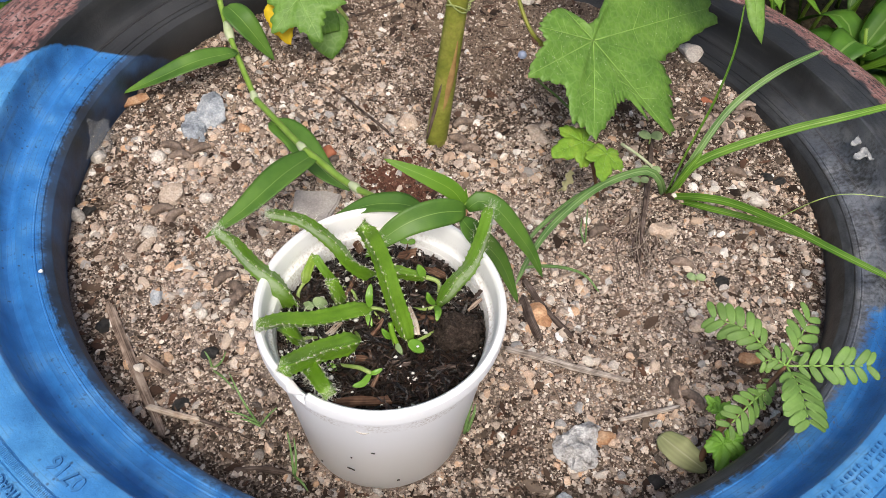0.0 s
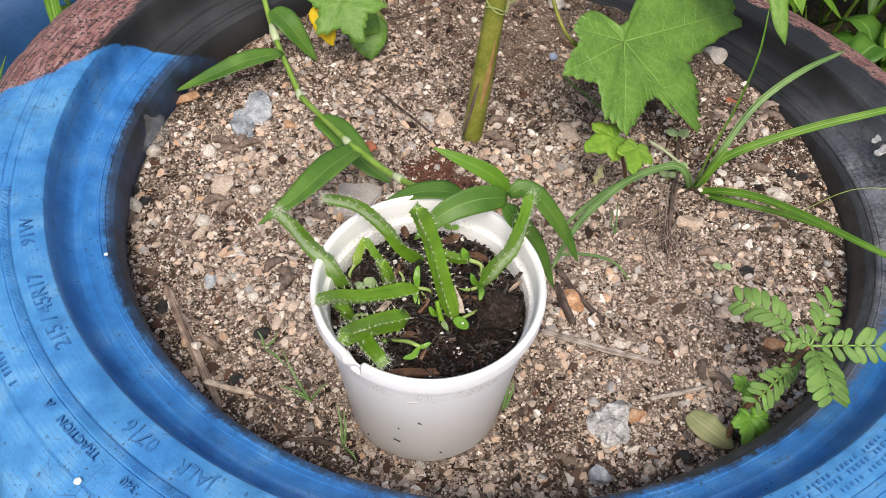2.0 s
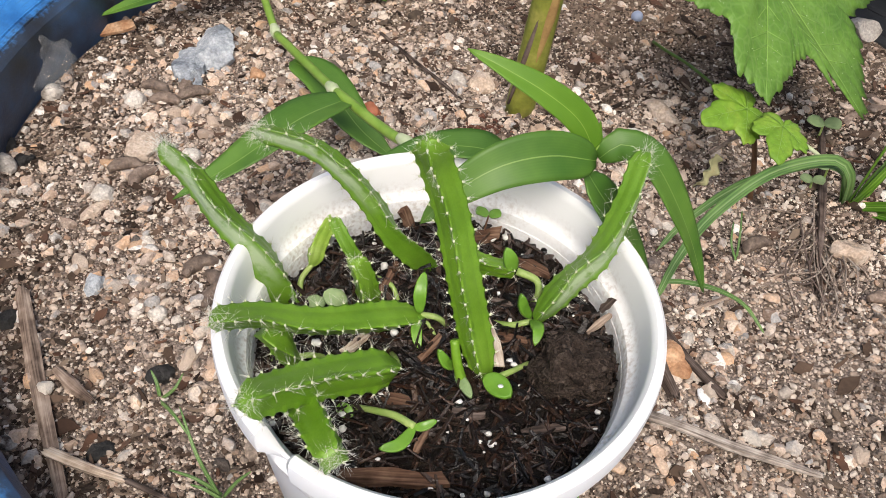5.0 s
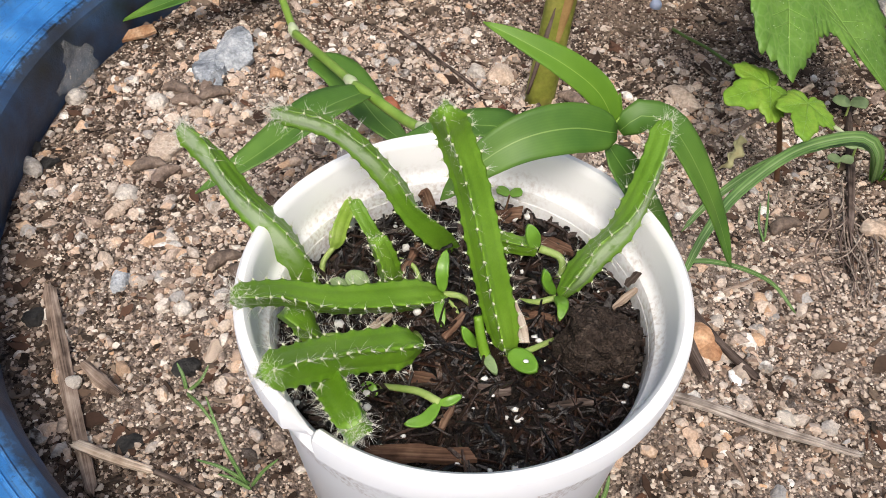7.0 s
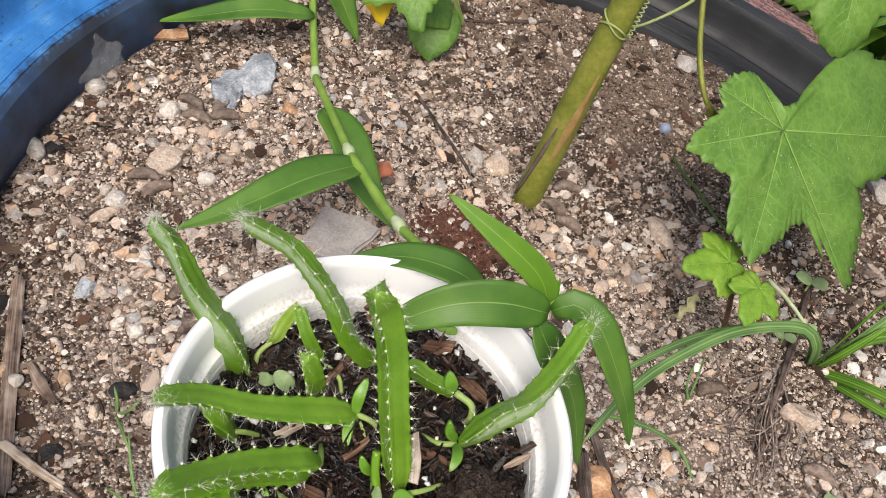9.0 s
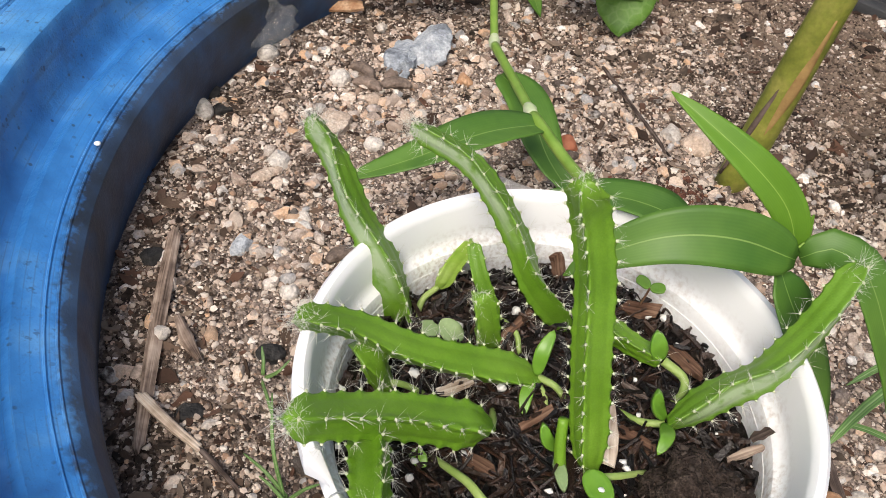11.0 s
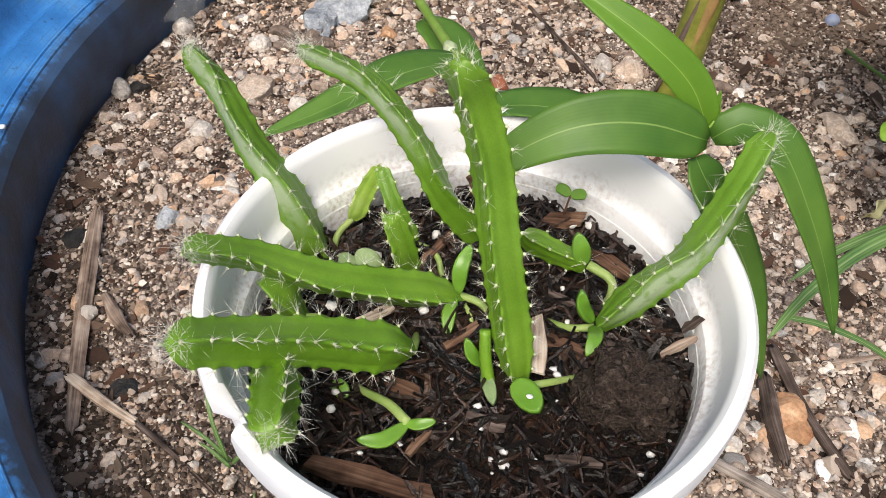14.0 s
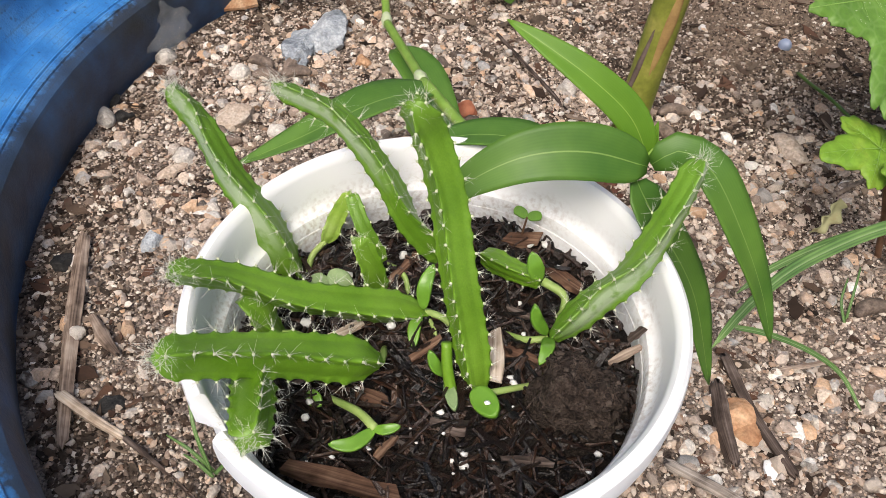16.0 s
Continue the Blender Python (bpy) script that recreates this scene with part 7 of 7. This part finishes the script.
for k, (p, yaw) in enumerate((((-0.1537, 0.0231, 0.0000), 20), ((-0.1447, 0.0192, 0.0000), 60), ((-0.1602, 0.0735, 0.0000), -15), ((-0.1532, 0.0664, -0.0000), 5), ((-0.1427, 0.0734, -0.0000), 30), ((-0.1450, 0.0794, 0.0000), 70), ((-0.1949, 0.1191, 0.0000), 20), ((0.1389, 0.0019, 0.0000), -10), ((0.1310, -0.0823, 0.0000), -40), ((0.1259, -0.0748, 0.0000), 80), ((-0.1089, -0.0221, 0.0000), 40), ((-0.0881, 0.0132, -0.0000), -30), ((0.0127, 0.0912, 0.0000), -35), ((0.0212, 0.0840, 0.0000), -20), ((0.1829, 0.0751, 0.0000), -20), ((0.2017, 0.1253, 0.0000), -30), ((-0.1032, -0.0296, 0.0000), -60), ((0.0948, 0.0214, 0.0000), 30), ((-0.0990, -0.0334, 0.0000), 55), ((0.0161, 0.1064, 0.0000), 20))):
    c = np.array(p)
    d = turn(yaw)
    L = 0.0065
    arc = [c + d @ np.array((L * (u - 0.5) * 2, 0.0028 * (1 - (2 * u - 1) ** 2), 0.0022 + height(c[0], c[1]))) for u in np.linspace(0, 1, 5)]
    single("husk", mesh("husk", *tube(arc, [0.0012, 0.0026, 0.0028, 0.0024, 0.0010], n=16, seg=10, jitter=0.04), HUSK), "curled grey-brown seed husk on sand", "husk", "husks on the sand")
rs = np.random.default_rng(61)
for k in range(26):
    c = np.array((0.180 + 0.013 * rs.standard_normal(), 0.123 + 0.014 * rs.standard_normal(), 0))
    c[2] = height(c[0], c[1]) + 0.0022
    d = turn(rs.uniform(0, 360), rs.uniform(-25, 25), rs.uniform(-40, 40))
    L, w = rs.uniform(0.0035, 0.0065), rs.uniform(0.0016, 0.0030)
    arc = [c + d @ np.array((L * (u - 0.5) * 2, w * 1.1 * (1 - (2 * u - 1) ** 2), 0)) for u in np.linspace(0, 1, 5)]
    single("husk", mesh("husk", *tube(arc, [w * 0.4, w * 0.9, w, w * 0.85, w * 0.3], n=14, seg=9, jitter=0.10, flat=0.55), SHELL if k % 3 else HUSK), "pale curled empty husk in the heap by the tyre wall", "husk", "husks on the sand")
for k, p in enumerate(((-0.1954, 0.0231, 0.0000), (-0.1088, -0.0660, 0.0000), (0.1082, -0.1240, 0.0000), (0.2021, 0.0750, 0.0000), (-0.1647, -0.0543, 0.0000), (-0.1167, -0.0950, 0.0000), (0.2101, 0.0723, 0.0000), (0.1591, -0.0086, 0.0000), (-0.2045, 0.0297, -0.0000))):
    stone("charcoal_lump", "small black charcoal lump on sand", p, (0.009, 0.008, 0.005), k * 40, CHARCOAL, 90 + k, cuts=5, category="charcoal", group="charcoal lumps")
ends = [(-0.2039, 0.1063, 0.0060), (-0.1830, 0.1133, 0.0090)]
a, b = np.array(ends[0]), np.array(ends[1])
v, f = chip_shape(77, np.linalg.norm(b - a), 0.0065, 0.0016)
d = b - a
single("bark_fragment", mesh("bark_fragment", v @ turn(math.degrees(math.atan2(d[1], d[0])), -8, 25).T + (a + b) / 2 + (0, 0, -0.003), f, STONE_ORANGE, False), "reddish brown bark fragment at the tyre wall", "bark")
sm = thing("silver_smear", "silvery smear of dried paint on black rubber", "paint", at=(0.2504, 0.0774, 0.0300))
for pts, w in (([(0.2433, 0.0774, 0.0295), (0.2492, 0.0816, 0.0295), (0.2529, 0.0876, 0.0295)], 0.004), ([(0.2409, 0.0655, 0.0305), (0.2516, 0.0709, 0.0305), (0.2584, 0.0714, 0.0305)], 0.005), ([(0.2470, 0.0728, 0.0310), (0.2530, 0.0650, 0.0310), (0.2566, 0.0598, 0.0310)], 0.005)):
    leaf_part(sm, pts, w, SILVER, fold=0.05, shape=(0.4, 0.4), name="smear", wave=0.4, thick=0.0015)

rt = np.random.default_rng(17)
tangle = thing("root_tangle", "tangle of thin dry brown roots on the sand under the grass", "roots", at=(0.1150, 0.0150, 0.0))
for k in range(26):
    a0 = np.array((0.1215 + 0.004 * rt.standard_normal(), 0.034 + 0.008 * rt.standard_normal(), 0.002))
    a2 = np.array((0.1120 + 0.013 * rt.standard_normal(), 0.004 + 0.009 * rt.standard_normal(), 0.001))
    a1 = (a0 + a2) / 2 + np.array((0.006 * rt.standard_normal(), 0.004 * rt.standard_normal(), 0.0015 + 0.001 * rt.random()))
    pts = [q + np.array((0, 0, height(q[0], q[1]))) for q in (a0, a1, a2)]
    rod_part(tangle, "root", pts, [0.0004, 0.00022], TWIG if k % 3 else TWIG_DARK, n=16, seg=5)
wisps("dry_straw", "thin dry straw of grass lying out over the tyre", [[(0.1920, 0.0330, 0.0060), (0.2150, 0.0270, 0.0380), (0.2450, 0.0220, 0.0440)]], 0.0004, STALK_PALE)

# loose gravel, coarse sand and litter
rng = np.random.default_rng(77)
variants = [ball(200 + k, rng.uniform(0.10, 0.26), (1, rng.uniform(0.6, 1), rng.uniform(0.5, 0.8)), level=2, cuts=3 + k % 5) for k in range(24)]
small = [ball(240 + k, 0.30, (1, rng.uniform(0.6, 1), rng.uniform(0.5, 0.85)), level=1, cuts=2) for k in range(16)]


def strew(count, lo, hi, power, seed, shapes, sink, rmax=0.214, dense=None, lift=0.0):
    r_ = np.random.default_rng(seed)
    vs, fs, o = [], [], 0
    done = 0
    while done < count:
        r, a = rmax * math.sqrt(r_.random()), r_.random() * 6.283
        x, y = TYRE_C[0] + r * math.cos(a), TYRE_C[1] + r * math.sin(a)
        if math.hypot(x - POT[0], y - POT[1]) < 0.0412:
            continue
        if dense and r_.random() > dense(x, y):
            continue
        done += 1
        v, f = shapes[r_.integers(len(shapes))]
        size = lo + (hi - lo) * r_.random() ** power
        v = v * size @ turn(r_.uniform(0, 360), r_.uniform(-25, 25), r_.uniform(-25, 25)).T + (x, y, height(x, y) + size * (0.5 - sink + lift * r_.random() ** 2))
        vs.append(v)
        fs.append(np.array(f) + o)
        o += len(v)
    return np.vstack(vs), np.vstack(fs).tolist()


DARK_SPOTS = [(-0.178, -0.062, 0.026), (-0.150, -0.098, 0.024), (-0.116, -0.124, 0.022), (-0.080, -0.130, 0.020), (0.047, 0.204, 0.034), (0.072, 0.165, 0.024), (0.168, 0.136, 0.022), (0.136, 0.106, 0.024), (0.036, -0.108, 0.015), (0.060, -0.128, 0.018), (-0.188, 0.040, 0.014), (0.027, 0.229, 0.030), (0.195, 0.062, 0.018), (-0.086, 0.200, 0.018), (-0.168, 0.150, 0.018), (0.120, 0.030, 0.014), (0.030, 0.118, 0.020), (-0.006, 0.056, 0.012), (-0.098, -0.030, 0.010), (0.165, -0.055, 0.014), (0.075, 0.060, 0.010), (-0.140, 0.012, 0.010)]
PALE_SPOTS = [(0.104, -0.034, 0.030), (-0.116, -0.084, 0.020), (0.140, 0.002, 0.024), (0.098, -0.080, 0.020), (-0.150, -0.040, 0.014), (0.080, 0.020, 0.016), (-0.020, 0.150, 0.030)]


def spots(table, x, y):
    return min(1.0, sum(math.exp(-((x - a) ** 2 + (y - b) ** 2) / (r * r)) for a, b, r in table))


def patchy(x, y):
    """Where pebbles lie: in drifts, few where the sand is fine and pale or the soil is dark."""
    return (0.25 + 0.75 * max(0, min(1, 0.5 + 1.6 * noise.noise(Vector((x * 16, y * 16, 40)))))) * (1 - 0.6 * damp(x, y)) * (1 - 0.65 * spots(PALE_SPOTS, x, y)) * (1 - 0.5 * max(0, min(1, (y - 0.08) / 0.10)) * max(0, min(1, (x + 0.06) / 0.05)))


def damp(x, y):
    """Where dark damp soil covers the sand: by the wall, in patches and along the back, where its dark colour also
    paints in leaf shade.
    """
    d = math.hypot(x - TYRE_C[0], y - TYRE_C[1]) / 0.214
    back = max(0, min(1, (y - 0.085 + 0.08 * noise.noise(Vector((x * 14, y * 14, 90)))) / 0.07)) * (0.35 + 0.65 * max(0, min(1, (x + 0.06) / 0.05)))
    wall = max(0, (d - 0.80) / 0.20) * (0.5 + 0.9 * noise.noise(Vector((x * 18, y * 18, 95))))
    ragged = 0.55 + 1.5 * noise.noise(Vector((x * 55, y * 55, 99))) + 0.7 * noise.noise(Vector((x * 140, y * 140, 98)))
    loose = max(0, noise.noise(Vector((x * 30, y * 30, 97))) - 0.30) * 2.2
    return max(0.0, min(1, (0.85 * back + max(0, wall) + 0.95 * spots(DARK_SPOTS, x, y) + loose) * max(0.0, ragged)))


v, f = strew(3600, 0.0011, 0.0036, 2.2, 1, variants, 0.20, dense=patchy)
single("gravel", mesh("gravel", v, f, GRAVEL, crease=34), "loose cream, tan and grey gravel strewn over the sand", "gravel", kind="stuff")
v, f = strew(30000, 0.0005, 0.0015, 2.2, 3, small, 0.18, lift=0.7)
single("fine_gravel", mesh("fine_gravel", v, f, GRAINS, False), "fine angular grit in cream, tan and grey", "grit", kind="stuff")
octa = [(np.array([(1, 0, 0), (-1, 0, 0), (0, 0.9, 0), (0, -0.9, 0), (0, 0, 0.7), (0, 0, -0.7)], float), [(0, 2, 4), (2, 1, 4), (1, 3, 4), (3, 0, 4), (2, 0, 5), (1, 2, 5), (3, 1, 5), (0, 3, 5)])]
v, f = strew(85000, 0.00028, 0.0008, 1.4, 2, octa, 0.1, lift=1.6)
single("coarse_sand", mesh("coarse_sand", v, f, GRAINS, False), "coarse grains of sand in cream, tan and brown", "sand", kind="stuff")

# brown grains added to darken the back sand as leaf-canopy shade would
SHADE_GRAINS = surface("humus", [(0.075, 0.055, 0.042), (0.20, 0.148, 0.112), (0.13, 0.096, 0.072), (0.26, 0.198, 0.152), (0.16, 0.116, 0.086)], scale=300, rough=0.95, bump=0, spec=0.1, island=True)
v, f = strew(26000, 0.0005, 0.0014, 1.4, 24, octa, -0.2, dense=lambda x, y: max(0.0, min(1.0, (y - 0.13 + 0.05 * noise.noise(Vector((x * 20, y * 20, 12)))) / 0.07)) * (0.45 + 0.55 * max(0.0, min(1.0, (x + 0.05) / 0.08))))
single("humus", mesh("humus", v, f, SHADE_GRAINS, False), "fine brown grains added as canopy shade over the back sand", "soil", kind="stuff")
RED_SOIL = surface("red_soil", [(0.035, 0.016, 0.011), (0.135, 0.062, 0.042), (0.075, 0.034, 0.024), (0.21, 0.105, 0.075)], scale=300, rough=0.95, bump=0, spec=0.1, island=True)
v, f = strew(2600, 0.0004, 0.0015, 1.4, 14, octa, -0.3, dense=lambda x, y: math.exp(-((x - -0.0212) ** 2 / 0.00016 + (y - 0.0548) ** 2 / 0.00022)) * max(0.0, 0.6 + 1.4 * noise.noise(Vector((x * 70, y * 70, 33)))))
single("red_soil", mesh("red_soil", v, f, RED_SOIL, False), "crumbly reddish brown soil behind the pot", "soil", kind="stuff")
# damp soil; the back belt's dark grains carry the gourd leaves' shade too
v, f = strew(52000, 0.0004, 0.0012, 1.4, 4, octa, -0.15, dense=damp)
single("damp_soil", mesh("damp_soil", v, f, DAMP_SHADED, False), "dark crumbly damp soil, with leaf shade painted in at the back", "soil", kind="stuff")


def flake(seed):
    v, f = chip_shape(seed, 1.0, 0.22 + 0.3 * (seed % 3) / 2, 0.10)
    v[:, 2] += 0.25 * v[:, 0] ** 2
    return v, f


LIT = (-0.0235, 0.0504, 0.0000)


def edges(x, y):
    d = math.hypot(x - TYRE_C[0], y - TYRE_C[1]) / 0.214
    clump = math.exp(-((x - 0.135) ** 2 + (y - 0.085) ** 2) / 0.0011) + math.exp(-((x - LIT[0]) ** 2 + (y - LIT[1]) ** 2) / 0.0004)
    return min(1, 0.9 * clump + 0.14 + 0.55 * d**4 + 0.6 * max(0, noise.noise(Vector((x * 13, y * 13, 70)))))


flakes = [flake(400 + k) for k in range(10)]
vs, fs, o = [], [], 0
r_ = np.random.default_rng(9)
done = 0
while done < 13000:
    r, a = 0.2145 * math.sqrt(r_.random()), r_.random() * 6.283
    x, y = TYRE_C[0] + r * math.cos(a), TYRE_C[1] + r * math.sin(a)
    if math.hypot(x - POT[0], y - POT[1]) < 0.043 or r_.random() > edges(x, y):
        continue
    done += 1
    v, f = flakes[r_.integers(10)]
    size = 0.0009 + 0.0060 * r_.random() ** 5
    v = v * size @ turn(r_.uniform(0, 360), r_.uniform(-20, 20), r_.uniform(-30, 30)).T + (x, y, height(x, y) + 0.0006)
    vs.append(v)
    fs += [tuple(i + o for i in g) for g in f]
    o += len(v)
single("plant_litter", mesh("plant_litter", np.vstack(vs), fs, LITTER, False), "dark brown bits of dead leaf and bark strewn over sand", "litter", kind="stuff")

vs, fs, o = [], [], 0
done = 0
while done < 420:
    r, a = 0.2120 * math.sqrt(r_.random()), r_.random() * 6.283
    x, y = TYRE_C[0] + r * math.cos(a), TYRE_C[1] + r * math.sin(a)
    if math.hypot(x - POT[0], y - POT[1]) < 0.046 or r_.random() > 0.10 + 0.9 * damp(x, y):
        continue
    done += 1
    v, f = flakes[r_.integers(10)]
    size = r_.uniform(0.005, 0.011)
    v = v * np.stack([np.ones(len(v)), r_.uniform(0.7, 1.5) * (1 - 3.2 * v[:, 0] ** 2), np.full(len(v), 0.45)], axis=1) * size @ turn(r_.uniform(0, 360), r_.uniform(-14, 14), r_.uniform(-30, 30)).T + (x, y, height(x, y) + 0.0016)
    vs.append(v)
    fs += [tuple(i + o for i in g) for g in f]
    o += len(v)
single("bark_scraps", mesh("bark_scraps", np.vstack(vs), fs, LITTER, False), "dark brown scraps of bark and dead leaf on the sand", "litter", kind="stuff")

# ---- beyond the tyre ----
# blue paint darkened in its colour for the shadow the tyre lies in
BLUE_SHADED = surface("shaded_blue_paint", [(0.012, 0.045, 0.12), (0.02, 0.07, 0.18), (0.03, 0.10, 0.24)], scale=25, rough=0.5, bump=0.3, bump_scale=200, spec=0.35, fine=0.15)
other = thing("tyre_planter", "second old blue tyre beside the first, shade painted in its colour", "tyre", at=(-0.535, 0.420, 0.0))
far = [(r, z - 0.030) for r, z in TYRE_PROFILE]
oc = new("carcass", mesh("carcass", *lathe(far, 160), BLUE_SHADED))
oc.parent = other
bl = [(0.245 * math.cos(i * math.pi / 30), 0.245 * math.sin(i * math.pi / 30), 0.0) for i in range(60)]
fill = new("soil_fill", mesh("soil_fill", bl + [(x, y, -0.10) for x, y, _ in bl], [tuple(range(60)), tuple(range(119, 59, -1))] + [(i, 60 + i, 60 + (i + 1) % 60, (i + 1) % 60) for i in range(60)], EARTH, False))
fill.parent = other
tagged(fill, "dark soil inside the tyre")
single("cable", mesh("cable", *tube([(-0.62, 0.10, -0.02), (-0.40, 0.215, 0.03), (-0.30, 0.33, 0.055), (-0.22, 0.45, 0.06), (-0.10, 0.65, -0.05)], [0.0022, 0.0022], n=50, seg=8), CABLE), "thin dark cable running past the tyre", "cable")


def leafy_weed(base, seed, count, length, width, mat, name="broadleaf_weed", label="leafy green weed with broad pointed leaves", spread=0.8, upness=0.7):
    r_ = np.random.default_rng(seed)
    b = np.array(base, float)
    ob = thing(name, label, "weed", "weeds round the tyre", at=tuple(b))
    tip = b + (r_.uniform(-0.03, 0.03), r_.uniform(-0.03, 0.03), length * 1.3 * upness)
    rod_part(ob, "stem", [b, (b + tip) / 2 + (0.006, 0, 0), tip], [0.0022, 0.0014], STEM_DAY, n=10, seg=7)
    for k in range(count):
        a = r_.uniform(0, 6.283)
        h = b + (tip - b) * r_.uniform(0.25, 1.0)
        d = np.array((math.cos(a), math.sin(a), 0))
        L = length * r_.uniform(0.6, 1.1)
        pts = [h, h + d * L * 0.4 * spread + (0, 0, L * 0.22 * upness), h + d * L * spread + (0, 0, L * r_.uniform(-0.25, 0.1))]
        leaf_part(ob, pts, width * r_.uniform(0.7, 1.1), mat, fold=0.2, shape=(0.45, 0.85), n=12, m=4)
    return ob


rng = np.random.default_rng(31)
for k in range(26):
    a = radians(rng.uniform(6, 66))
    r = rng.uniform(0.345, 0.62)
    leafy_weed((TYRE_C[0] + r * math.cos(a), TYRE_C[1] + r * math.sin(a), -0.150), 500 + k, 12, rng.uniform(0.10, 0.15), rng.uniform(0.022, 0.036), WEED if k % 3 else DAYFLOWER_NEW, upness=rng.uniform(0.9, 1.5))
for k in range(9):
    a = radians(rng.uniform(118, 152))
    r = rng.uniform(0.335, 0.40)
    leafy_weed((TYRE_C[0] + r * math.cos(a), TYRE_C[1] + r * math.sin(a), -0.150), 600 + k, 7, rng.uniform(0.09, 0.14), rng.uniform(0.007, 0.014), GRASS, name="strap_weed", label="strap-leaved green weed beside the tyre", upness=rng.uniform(0.9, 1.3))
# long grass round the planters
vs, fs, us, o = [], [], [], 0
r_ = np.random.default_rng(55)
for k in range(900):
    a = r_.uniform(0, 6.283)
    r = r_.uniform(0.33, 1.0)
    x, y = TYRE_C[0] + r * math.cos(a), TYRE_C[1] + r * math.sin(a)
    if math.hypot(x + 0.535, y - 0.42) < 0.33 or (r < 0.6 and radians(95) < a < radians(160) and k % 4):
        continue
    h = r_.uniform(0.06, 0.17)
    d = np.array((r_.uniform(-1, 1), r_.uniform(-1, 1), 0)) * h * 0.5
    b = np.array((x, y, -0.152))
    v, f, u = blade([b, b + d * 0.35 + (0, 0, h * 0.7), b + d + (0, 0, h * 0.95)], r_.uniform(0.003, 0.007), up=(0.2, -0.8, 0.5), fold=0.3, shape=(0.12, 0.5), n=7, m=2)
    vs.append(v)
    fs += [tuple(i + o for i in g) for g in f]
    us += u
    o += len(v)
single("long_grass", mesh("long_grass", np.vstack(vs), fs, GRASS, uvs=us), "long green grass growing round the tyres", "grass", kind="stuff")


# ---- gravel stones and bark strips that can be picked out singly ----
stone_meshes = [mesh("gravel_stone", v, f, GRAVEL_STONE, crease=34) for v, f in variants]
r_ = np.random.default_rng(123)
done = 0
while done < 300:
    x, y = r_.uniform(-0.19, 0.20), r_.uniform(-0.155, 0.13)
    if math.hypot(x - TYRE_C[0], y - TYRE_C[1]) > 0.205 or math.hypot(x - POT[0], y - POT[1]) < 0.050 or r_.random() > patchy(x, y):
        continue
    size = 0.0019 + 0.0024 * r_.random() ** 2
    ob = new("gravel_stone", stone_meshes[r_.integers(len(stone_meshes))])
    ob.matrix_world = Matrix.LocRotScale(Vector((x, y, height(x, y) + size * 0.22)), Euler((r_.uniform(-0.4, 0.4), r_.uniform(-0.4, 0.4), r_.uniform(0, 6.28))), Vector((size, size, size)))
    ob.parent = sand_bed
    done += 1
strip_meshes = []
for k in range(14):
    v, f = chip_shape(900 + k, 1.0, r_.uniform(0.06, 0.20), 0.06)
    v[:, 2] += 0.10 * (k % 3) * v[:, 0] ** 2
    strip_meshes.append(mesh("bark_strip", v, f, STRIP, False))
for k in range(170):
    r, a = 0.0415 * math.sqrt(r_.random()), r_.random() * 6.283
    x, y = POT[0] + r * math.cos(a), POT[1] + r * math.sin(a)
    size = r_.uniform(0.004, 0.0085) if r < 0.038 else 0.0035
    ob = new("bark_strip", strip_meshes[k % 14])
    ob.matrix_world = Matrix.LocRotScale(Vector((x, y, soil_height(x, y) + r_.uniform(0.0008, 0.0026))), Euler((r_.uniform(-0.5, 0.5), r_.uniform(-0.35, 0.35), r_.uniform(0, 6.28))), Vector((size, size, size)))
    ob.parent = potting_soil
